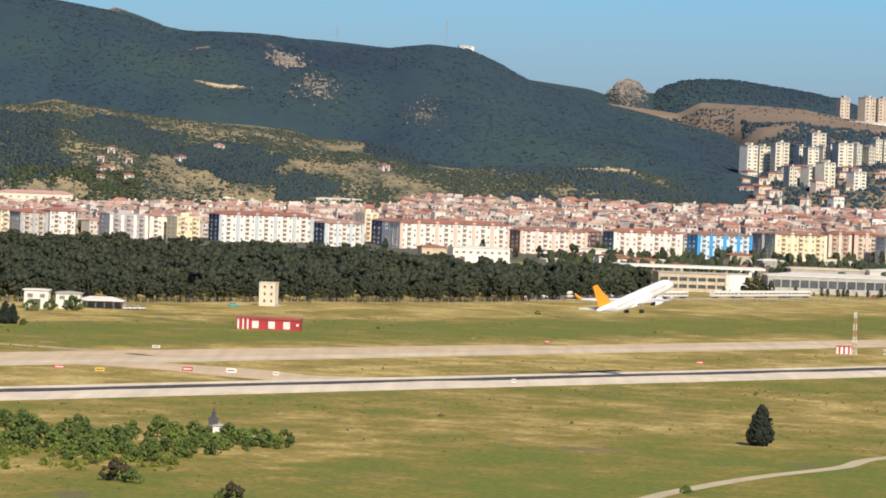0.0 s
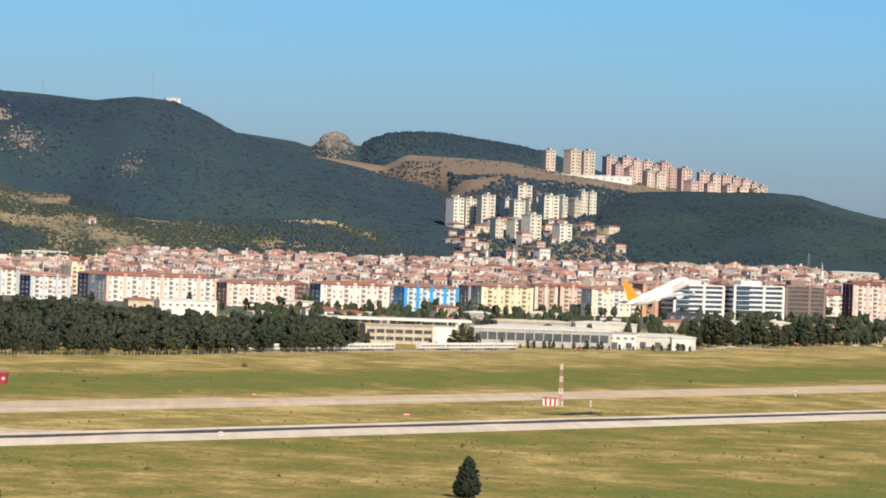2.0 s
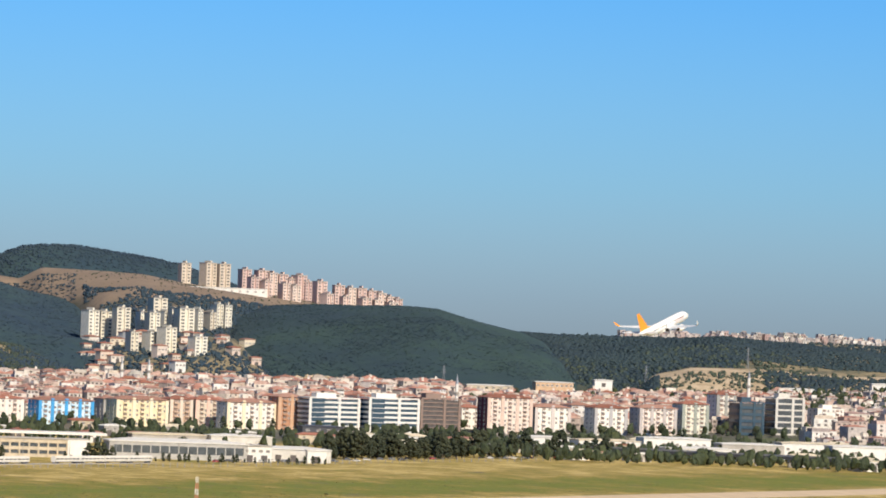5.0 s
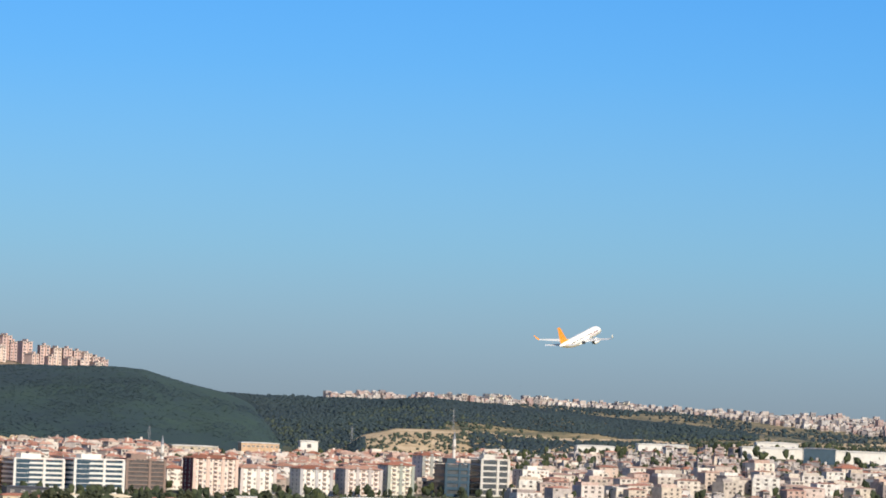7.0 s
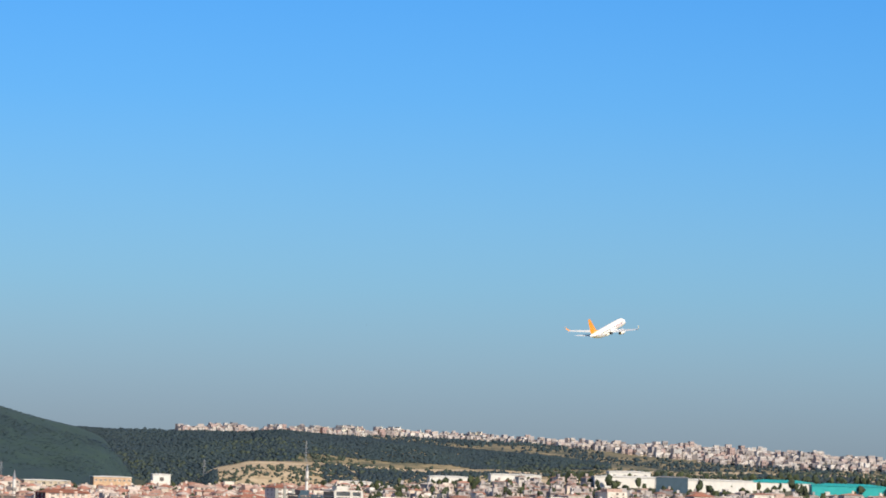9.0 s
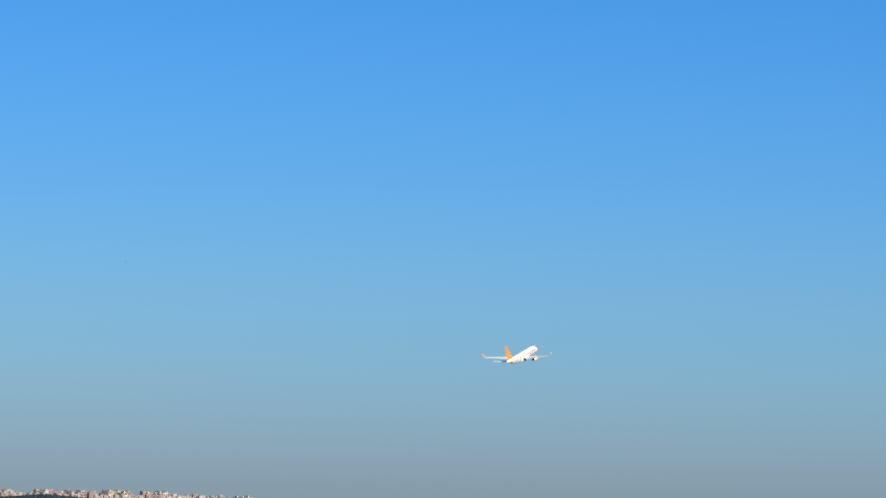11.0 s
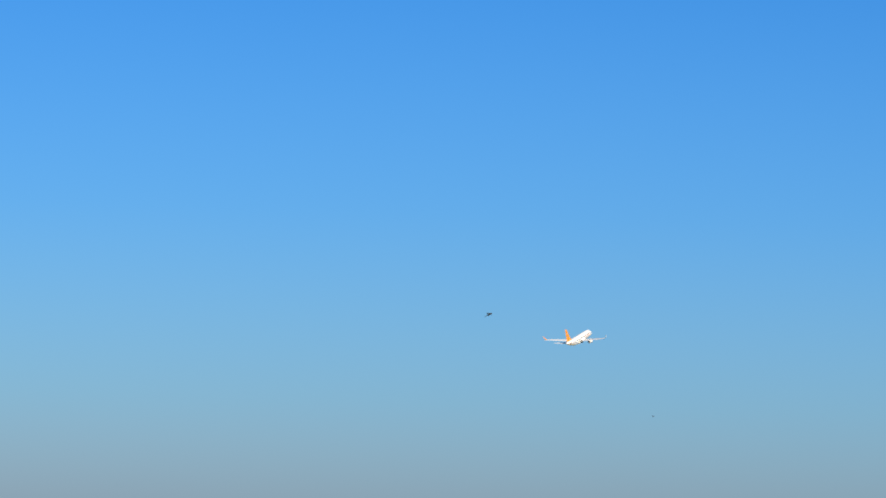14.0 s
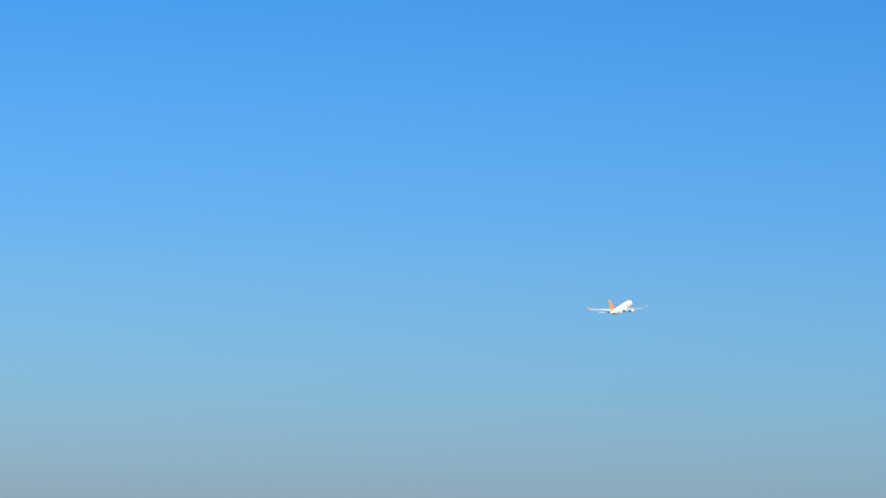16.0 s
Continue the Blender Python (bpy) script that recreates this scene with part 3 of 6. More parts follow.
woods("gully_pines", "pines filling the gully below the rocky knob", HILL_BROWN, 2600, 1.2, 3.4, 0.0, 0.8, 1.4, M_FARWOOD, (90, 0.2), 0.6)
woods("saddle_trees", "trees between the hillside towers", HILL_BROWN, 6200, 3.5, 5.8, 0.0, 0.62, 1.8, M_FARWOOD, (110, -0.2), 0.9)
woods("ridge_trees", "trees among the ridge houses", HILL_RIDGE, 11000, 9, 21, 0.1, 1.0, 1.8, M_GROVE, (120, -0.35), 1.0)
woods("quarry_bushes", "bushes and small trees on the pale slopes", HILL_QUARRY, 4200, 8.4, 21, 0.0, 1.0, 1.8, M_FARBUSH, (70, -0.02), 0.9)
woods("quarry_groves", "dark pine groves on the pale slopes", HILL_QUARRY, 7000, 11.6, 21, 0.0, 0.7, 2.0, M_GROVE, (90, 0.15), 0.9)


def outcrop(label, hill, az, v, w, h, n, seed, size=0.10, material=None):
    """Bare rock breaking out of a wooded slope: many tilted slabs in one mesh."""
    g = np.random.default_rng(seed)
    d0 = float(hill.foot_at(az) + (hill.top - hill.foot_at(az)) * v)
    a = az + g.normal(0, 0.4, n) * math.degrees(w / d0)
    d = d0 + g.normal(0, 0.4, n) * h
    r = g.uniform(0.3, 1.0, n) ** 1.5 * w * size
    z = hill.height(a, d) + r * 0.25 + 0.5
    c, f = clumps(np.stack([d * np.sin(np.radians(a)), d * np.cos(np.radians(a)), z], 1), r, 0.8)
    ob = new("rock_outcrop", raw_mesh("rock_outcrop", c.tolist(), f.tolist(), material or M_ROCK))
    tagged(ob, label, "rock", "rock outcrops", "stuff")


outcrop("pale grey rock face high on the wooded mountain", HILL_MAIN, -1.93, 0.60, 18, 30, 420, 1, 0.10)
outcrop("grey rocks on the far knoll", HILL_KNOLL, -3.98, 0.9, 14, 24, 160, 11, 0.08)
outcrop("small pale rocks above the rock face", HILL_MAIN, -2.12, 0.67, 8, 14, 60, 9, 0.09)
outcrop("small pale ledge high on the mountain", HILL_MAIN, -2.92, 0.60, 14, 6, 60, 10, 0.07)
outcrop("scattered pale rocks on the wooded mountain slope", HILL_MAIN, -1.58, 0.44, 26, 50, 220, 2, 0.055)
outcrop("small pale rocks on the wooded slope", HILL_MAIN, -0.28, 0.37, 18, 60, 170, 3, 0.06)
outcrop("pale rocky knob on the skyline", HILL_BACK, 2.12, 0.80, 20, 90, 1300, 4, 0.075)
outcrop("pale slabs on the top of the rocky knob", HILL_BACK, 2.13, 0.985, 16, 6, 260, 12, 0.11)
outcrop("pale sandy cut in the wooded mountainside", HILL_MAIN, -2.7, 0.41, 24, 5, 300, 5, 0.06, M_CUT)
outcrop("pale stones and ruins on the foothill", HILL_FRONT, -3.95, 0.30, 18, 30, 50, 6)
outcrop("bare brown earth on the wooded hill", HILL_GREEN, 6.25, 0.10, 26, 10, 300, 7, 0.07, M_CUT)
outcrop("bare earth scar at the foot of the hill", HILL_FRONT, 1.95, 0.78, 24, 34, 260, 8, 0.06, M_CUT)

# ---- runway and taxiways ----
ALONG = Vector((math.sin(radians(HEAD)), math.cos(radians(HEAD)), 0))
ACROSS = Vector((math.cos(radians(HEAD)), -math.sin(radians(HEAD)), 0))


def strip(name, label, across, width, s0, s1, z, material, turn=0.0, kind="structure", wobble=0.0, parent=None):
    """A flat paved strip along the runway's heading, between two stations."""
    h = radians(HEAD + turn)
    al, ac = Vector((math.sin(h), math.cos(h), 0)), Vector((math.cos(h), -math.sin(h), 0))
    o = ACROSS * across + ALONG * 1080
    n = 60
    rows = []
    g = np.random.default_rng(int(abs(across)))
    for i in range(n + 1):
        s = s0 + (s1 - s0) * i / n - 1080
        e0, e1 = g.normal(0, 1, 2) * wobble
        rows += [o + al * s - ac * (width / 2 + e0), o + al * s + ac * (width / 2 + e1)]
    verts = [(p.x, p.y, z) for p in rows]
    m = len(verts)
    verts += [(p.x, p.y, z - 0.3) for p in rows]
    faces = []
    for i in range(n):
        a = 2 * i
        faces += [(a, a + 1, a + 3, a + 2), (a, a + 2, m + a + 2, m + a), (a + 1, m + a + 1, m + a + 3, a + 3)]
    ob = new(name, raw_mesh(name, verts, faces, material))
    ob.parent = parent
    if parent is None:
        tagged(ob, label, name.split("_")[0], kind=kind)
    else:
        tagged(ob, label)
    return ob


runway = strip("runway", "pale concrete runway across the airfield", -776.5, 44, 200, 2600, 0.06, M_RUNWAY)
strip("rubber_marks", "black tyre rubber along the runway centre", -785, 10, 300, 1700, 0.075, M_RUBBER, wobble=0.8, parent=runway)
strip("taxiway", "sandy grey taxiway beside the runway", -897, 40, 420, 2300, 0.05, M_TAXI, -1.6)
strip("taxiway_patch", "paler resurfaced stretch of the taxiway", -889, 12, 900, 1500, 0.064, M_LIGHT_ASPHALT, -1.6, wobble=1.0)
strip("runway_end", "grey asphalt beyond the concrete runway", -776.5, 46, 1700, 2600, 0.07, M_TAXI)


def link_road(name, pts, width, z, material, label):
    """A paved or worn way through a few plan points, rounded between them."""
    p = [Vector((*q, 0)) for q in pts]
    line = []
    for i in range(len(p) - 1):
        a, b, c, d = p[max(i - 1, 0)], p[i], p[i + 1], p[min(i + 2, len(p) - 1)]
        for k in range(10):
            t = k / 10
            line.append(0.5 * (2 * b + (c - a) * t + (2 * a - 5 * b + 4 * c - d) * t * t + (3 * b - a - 3 * c + d) * t ** 3))
    line.append(p[-1])
    verts, faces = [], []
    for i, q in enumerate(line):
        dr = (line[min(i + 1, len(line) - 1)] - line[max(i - 1, 0)]).normalized()
        s = Vector((dr.y, -dr.x, 0)) * width / 2
        verts += [(*(q - s).xy, z), (*(q + s).xy, z), (*(q - s).xy, z - 0.3), (*(q + s).xy, z - 0.3)]
        if i:
            a = 4 * i
            faces += [(a - 4, a - 3, a + 1, a), (a - 4, a, a + 2, a - 2), (a - 3, a - 1, a + 3, a + 1)]
    ob = new(name, raw_mesh(name, verts, faces, material))
    tagged(ob, label, "road", kind="structure")


link_road("taxiway_link", [(-170, 1300), (-112, 1365), (-70, 1352), (-40, 1318), (0, 1330), (40, 1380)], 34, 0.055, M_TAXI, "sandy grey link between taxiway and runway")
link_road("taxiway_branch", [(-260, 1215), (-180, 1300), (-120, 1390), (-60, 1474), (0, 1555), (40, 1612)], 36, 0.045, M_TAXI, "worn taxiway running beside the runway")
link_road("dirt_path", [(20, 780), (38, 878), (52, 925), (66, 962), (84, 1000), (100, 1045), (150, 1085)], 3.6, 0.06, M_DIRT, "pale dirt track through the grass")
link_road("field_track", [(-150, 1480), (-118, 1460), (-85, 1425)], 4, 0.05, M_DIRT, "pale dirt track at the taxiway edge")


# ---- trees ----
def crown_points(kind, h, g):
    """Clump centres and radii for one tree of height h."""
    c, r = [], []
    if kind == "cypress":
        n = 70
        for i in range(n):
            t = (i + 0.5) / n
            w = h * 0.34 * min(1, (t + 0.12) / 0.3) * (1 - t) ** 0.62 + 0.15
            a = i * 2.4
            c.append((w * 0.62 * math.cos(a), w * 0.62 * math.sin(a), h * (0.06 + 0.9 * t)))
            r.append(max(0.25, w * g.uniform(0.35, 0.6)))
    elif kind == "pine":
        for i in range(44):
            a, q, t = g.uniform(0, math.tau), math.sqrt(g.uniform(0, 1)), g.uniform(0, 1)
            w = h * 0.33 * (1 - 0.6 * t ** 2)
            c.append((w * q * math.cos(a), w * q * math.sin(a), h * (0.30 + 0.62 * t)))
            r.append(h * g.uniform(0.045, 0.11))
    elif kind == "poplar":
        for i in range(46):
            a, q, t = g.uniform(0, math.tau), math.sqrt(g.uniform(0, 1)), g.uniform(0, 1)
            w = h * 0.25 * math.sin(math.pi * (0.2 + 0.75 * t))
            c.append((w * q * math.cos(a), w * q * math.sin(a), h * (0.16 + 0.78 * t)))
            r.append(h * g.uniform(0.05, 0.10))
    else:
        for i in range(60):
            a, q, t = g.uniform(0, math.tau), math.sqrt(g.uniform(0, 1)), g.uniform(0, 1)
            w = h * 0.72 * math.sin(math.pi * (0.32 + 0.62 * t))
            c.append((w * q * math.cos(a), w * q * math.sin(a), h * (0.08 + 0.82 * t)))
            r.append(h * g.uniform(0.06, 0.15))
    return np.array(c), np.array(r)


def leaves_on(c, r, g, per, size):
    """Small leaf tufts standing out of the clumps, for an uneven outline with gaps."""
    k = np.repeat(np.arange(len(c)), per)
    d = g.normal(size=(len(k), 3))
    d /= np.linalg.norm(d, axis=1)[:, None]
    p = c[k] + d * r[k][:, None] * g.uniform(0.75, 1.25, (len(k), 1))
    return p, size * g.uniform(0.5, 1.3, len(k))


def tree(name, kind, h, material, seed, detail=0):
    """A tree with a tapered, limbed trunk and a crown of many clumps."""
    g = np.random.default_rng(seed)
    root = thing(name, "", "tree", Matrix())
    c, r = crown_points(kind, h, g)
    bm = bmesh.new()
    add_tube(bm, h * 0.028, h * 0.018, -0.3, h * 0.4, 7)
    add_tube(bm, h * 0.018, h * 0.006, h * 0.4, h * 0.85, 6)
    for i in range(4):
        p = Vector(c[int(g.integers(len(c)))])
        s = Vector((0, 0, h * (0.22 + 0.1 * i)))
        rot = (p - s).to_track_quat("Z", "Y").to_matrix().to_4x4()
        old = set(bm.verts)
        add_tube(bm, h * 0.011, h * 0.004, 0, (p - s).length, 5)
        bmesh.ops.transform(bm, matrix=Matrix.Translation(s) @ rot, verts=[v for v in bm.verts if v not in old])
    part("trunk", bm, M_BARK, root)
    if detail:
        p, q = leaves_on(c, r, g, detail, h * 0.05)
        tv, tf = clumps(p, q, 1.0, True)
        v, f = clumps(c, r * 0.92)
        f = np.concatenate([f, tf + len(v)])
        v = np.concatenate([v, tv])
    else:
        v, f = clumps(c, r)
    me = raw_mesh("crown", v.tolist(), f.tolist(), material, smooth=True)
    piece("crown", me, root, Matrix())
    return root


def plant(proto, x, y, z, size=1.0, turn=0.0, label=""):
    ob = copy_thing(proto, pose(x, y, z, 0, 0, turn) @ Matrix.Scale(size, 4))
    return tagged(ob, label) if label else ob


PROTO = []


def proto(*a, label, group, category="tree"):
    t = tree(*a)
    tagged(t, label, category, group)
    PROTO.append(t)
    return t


pines = [proto("pine_tree", "pine", 11.0, M_PINE, s, 2, label="dark pine tree in the airfield wood", group="airfield wood") for s in range(5)]
poplars = [proto("broadleaf_tree", "poplar", 10.0, M_PINE, 20 + s, 3, label="dark leafy tree beside the road", group="roadside trees") for s in range(3)]
bushes = [proto("bush", "bush", 3.0, M_BUSH, 40 + s, 4, label="dense green bush in the grass", group="thicket", category="bush") for s in range(4)]


def wood_edge(az):
    """Near and far edges of the airfield wood."""
    return float(np.interp(az, (-8, -3.6, 0, 1.5, 2.4), (1790, 1935, 2085, 2195, 2260))), float(np.interp(az, (-8, -5, -1, 1, 2.4), (2950, 2900, 2700, 2480, 2420)))


def airfield_wood():
    g = np.random.default_rng(11)
    singles, rest = 0, []
    for row in range(95):
        f = (row / 94) ** 1.25
        for az in np.arange(-7.6, 2.35, 0.215):
            a = az + g.uniform(-0.11, 0.11)
            n, m = wood_edge(a)
            d = n + (m - n) * f + g.uniform(-6, 6)
            h = g.uniform(6.0, 13.0) * (0.85 if f < 0.02 else 1.0) * (1 + 0.18 * float(fbm(d * a * 0.02, d, 90, 2, 3)))
            if g.random() < 0.34 and row > 3:
                continue
            p = polar(a, d)
            if row < 6 and -6 < a and singles < 260:
                plant(pines[int(g.integers(5))], p.x, p.y, 0, h / 11, g.uniform(0, 360))
                singles += 1
            else:
                rest.append((p.x, p.y, h))
    cs, rs, cl, rl = [], [], [], []
    for x, y, h in rest:
        for k in range(14):
            a, q, t = g.uniform(0, math.tau), math.sqrt(g.uniform()), g.uniform(0.35, 1)
            w = h * 0.42 * (1 - 0.5 * t * t)
            cl.append((x + w * q * math.cos(a), y + w * q * math.sin(a), h * (0.32 + 0.66 * t)))
            rl.append(h * g.uniform(0.04, 0.09))
        for k in range(10):
            a, q, t = g.uniform(0, math.tau), math.sqrt(g.uniform()), g.uniform(0.25, 1)
            w = h * 0.36 * (1 - 0.5 * t * t)
            cs.append((x + w * q * math.cos(a), y + w * q * math.sin(a), h * (0.3 + 0.62 * t)))
            rs.append(h * g.uniform(0.07, 0.19))
    v, f = clumps(cs, rs)
    lv, lf = clumps(cl, rl, 1.0, True)
    v, f = np.concatenate([v, lv]), np.concatenate([f, lf + len(v)])
    stuff("wood_interior", "closed canopy of dark pines behind the airfield fence", "trees", v, f, M_PINE, True)


airfield_wood()
# roadside trees past the industrial sheds
tg = np.random.default_rng(12)
for i in range(84):
    a = 6.45 + (1.65 if i < 50 else 3.4) * (i if i < 50 else i - 49) / (49 if i < 50 else 34) + tg.uniform(-0.05, 0.05)
    p = polar(a, float(np.interp(a, (6.4, 9.4), (2590, 2860))) + tg.uniform(0, 70))
    plant(poplars[i % 3], p.x, p.y, 0, tg.uniform(0.7, 1.0) * (1.75 if i % 5 in (1, 2) else 1.1), tg.uniform(0, 360))
for i in range(40):
    a = -0.6 + 14.0 * i / 39 + tg.uniform(-0.1, 0.1)
    p = polar(a, 3130 + tg.uniform(-60, 30) + 12 * a)
    plant(poplars[i % 3], p.x, p.y, float(land(a, p.length)), tg.uniform(0.5, 0.95), tg.uniform(0, 360))
for a, d, s in ((3.62, 2405, 0.9), (3.72, 2400, 1.05), (3.80, 2408, 0.95), (3.9, 2402, 0.8), (1.05, 2160, 0.5), (2.25, 2420, 0.8), (2.45, 2440, 0.9), (5.2, 2450, 0.5), (2.6, 2380, 0.7), (2.0, 2320, 0.7)):
    p = polar(a, d)
    plant(poplars[0], p.x, p.y, 0, s, a * 50)
for i in range(34):
    a = 3.35 + 3.1 * i / 33 + tg.uniform(-0.04, 0.04)
    p = polar(a, float(np.interp(a, (3.3, 6.5), (2400, 2490))) + tg.uniform(-6, 6))
    plant(poplars[i % 3], p.x, p.y, 0, tg.uniform(0.22, 0.5), tg.uniform(0, 360), "small dark tree before the sheds")
# two cypresses by the far left sheds, and bushes there
slim = proto("cypress_tree", "cypress", 9.0, M_CYPRESS, 61, 5, label="slim dark cypress beside the white sheds", group="airfield cypresses")
for a, d, s in ((-5.16, 1647, 0.85), (-5.07, 1650, 0.75)):
    p = polar(a, d)
    plant(slim, p.x, p.y, 0, s)
lone = tree("cypress_tree", "cypress", 9.2, M_CYPRESS, 63, 8)
tagged(lone, "lone dark cypress standing in the dry grass", "tree", "airfield cypresses")
lone.matrix_basis = pose(72, 1069, 0, 0, 0, 40)
for a, d, s in ((-4.94, 1643, 0.75), (-5.12, 1578, 0.3), (-4.86, 1786, 1.5), (-4.62, 1800, 1.4), (-4.36, 1806, 1.9), (-5.12, 1745, 0.6), (1.15, 1960, 0.6)):
    p = polar(a, d)
    plant(bushes[int(d) % 4], p.x, p.y, 0, s, a * 90, "small dark bush beside the airfield sheds")
# the thicket below the runway
bg = np.random.default_rng(14)
for i in range(150):
    u = bg.uniform(0, 1) ** 1.2
    a = -5.6 + 3.9 * u
    d = float(np.interp(a, (-5.6, -3.2, -1.7), (985, 985, 1012))) + bg.normal(0, 1) * float(np.interp(a, (-5.6, -3.5, -1.7), (40, 30, 7)))
    p = polar(a, d)
    plant(bushes[i % 4], p.x, p.y, 0, bg.uniform(0.4, 1.35) * float(np.interp(d, (930, 1030), (0.8, 1.25))) * float(np.interp(a, (-3.4, -2.6), (1.0, 0.72))), bg.uniform(0, 360))
low = proto("shrub", "bush", 2.4, M_SHRUB, 47, 4, label="low pale green shrub in front of the thicket", group="thicket", category="bush")
for i in range(90):
    a = -5.7 + 2.9 * bg.uniform(0, 1) ** 1.4
    p = polar(a, bg.uniform(900, 962) + 8 * max(a + 4.2, 0))
    plant(low, p.x, p.y, -0.25, bg.uniform(0.3, 0.85), bg.uniform(0, 360))
dry = proto("dry_bush", "bush", 4.2, M_DRY, 71, 5, label="brown half-dry bush in the grass", group="thicket", category="bush")
for a, d, s in ((-3.78, 880, 1.0), (-2.4, 842, 0.75)):
    p = polar(a, d)
    plant(dry, p.x, p.y, 0, s)
for a, d, s in ((-3.58, 876, 0.95), (2.98, 905, 0.5), (-2.55, 842, 0.5), (3.02, 903, 0.45), (5.2, 872, 0.6)):
    p = polar(a, d)
    plant(bushes[1], p.x, p.y, 0, s)
# weeds and tufts all over the field
wa, wd = rng.uniform(-6, 12, 9000), rng.uniform(820, 2500, 9000)
wx, wy = wd * np.sin(np.radians(wa)), wd * np.cos(np.radians(wa))
wn = wx * ACROSS.x + wy * ACROSS.y
ok = (np.abs(wn + 776) > 27) & (np.abs(wn + 905) > 45) & (wd < 1900 + 45 * wa) & (fbm(wx, wy, 70, 3, 41) + rng.uniform(-0.3, 0.3, 9000) > 0.12)
wx, wy = wx[ok], wy[ok]
wr2 = rng.uniform(0.15, 0.45, len(wx)) * np.where(rng.uniform(0, 1, len(wx)) < 0.04, 2.2, 1.0)
wv2, wf2 = clumps(np.stack([wx, wy, wr2 * 0.25], 1), wr2, 0.7)
stuff("field_weeds", "low weeds and tufts scattered in the dry grass", "weeds", wv2, wf2, M_WEED)
for t in PROTO:
    p = polar(-7.7, 1900 + 14 * PROTO.index(t))
    t.matrix_basis = pose(p.x, p.y, 0)


# ---- the town ----
def pane_mesh(w, h, material, depth=0.12):
    bm = bmesh.new()
    add_box(bm, -w / 2, w / 2, -depth, 0.05, 0, h)
    return mesh_of(bm, "pane", material)


def window_mesh(w=1.35, h=1.4):
    """A pane with its frame and sill."""
    bm = bmesh.new()
    add_box(bm, -w / 2, w / 2, -0.05, 0.05, 0, h, 0)
    for x0, x1, z0, z1 in ((-w / 2 - 0.1, -w / 2, -0.1, h + 0.1), (w / 2, w / 2 + 0.1, -0.1, h + 0.1), (-w / 2, w / 2, h, h + 0.1)):
        add_box(bm, x0, x1, -0.12, 0.04, z0, z1, 1)
    add_box(bm, -w / 2 - 0.15, w / 2 + 0.15, -0.22, 0.04, -0.12, 0, 1)
    return mesh_of(bm, "window", M_PALEPANE, M_WHITE)


def balcony_mesh(w, material):
    """A slab with a parapet before a panel painted in the opening's shade."""
    bm = bmesh.new()
    add_box(bm, -w / 2, w / 2, -1.1, 0.05, -0.15, 0, 0)
    add_box(bm, -w / 2, w / 2, -1.1, -0.98, 0, 0.95, 0)
    add_box(bm, -w / 2, -w / 2 + 0.1, -1.0, 0.02, 0, 0.95, 0)
    add_box(bm, w / 2 - 0.1, w / 2, -1.0, 0.02, 0, 0.95, 0)
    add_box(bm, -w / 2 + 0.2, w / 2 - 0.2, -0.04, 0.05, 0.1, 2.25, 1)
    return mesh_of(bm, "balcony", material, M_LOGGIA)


WINDOW, WINDOW_WIDE = window_mesh(), window_mesh(2.0, 1.35)
SOLID = {}


def solid(colour, name="facade_paint"):
    if colour not in SOLID:
        SOLID[colour] = painted(name, colour, 0.8, 0.14, 0.25)
    return SOLID[colour]


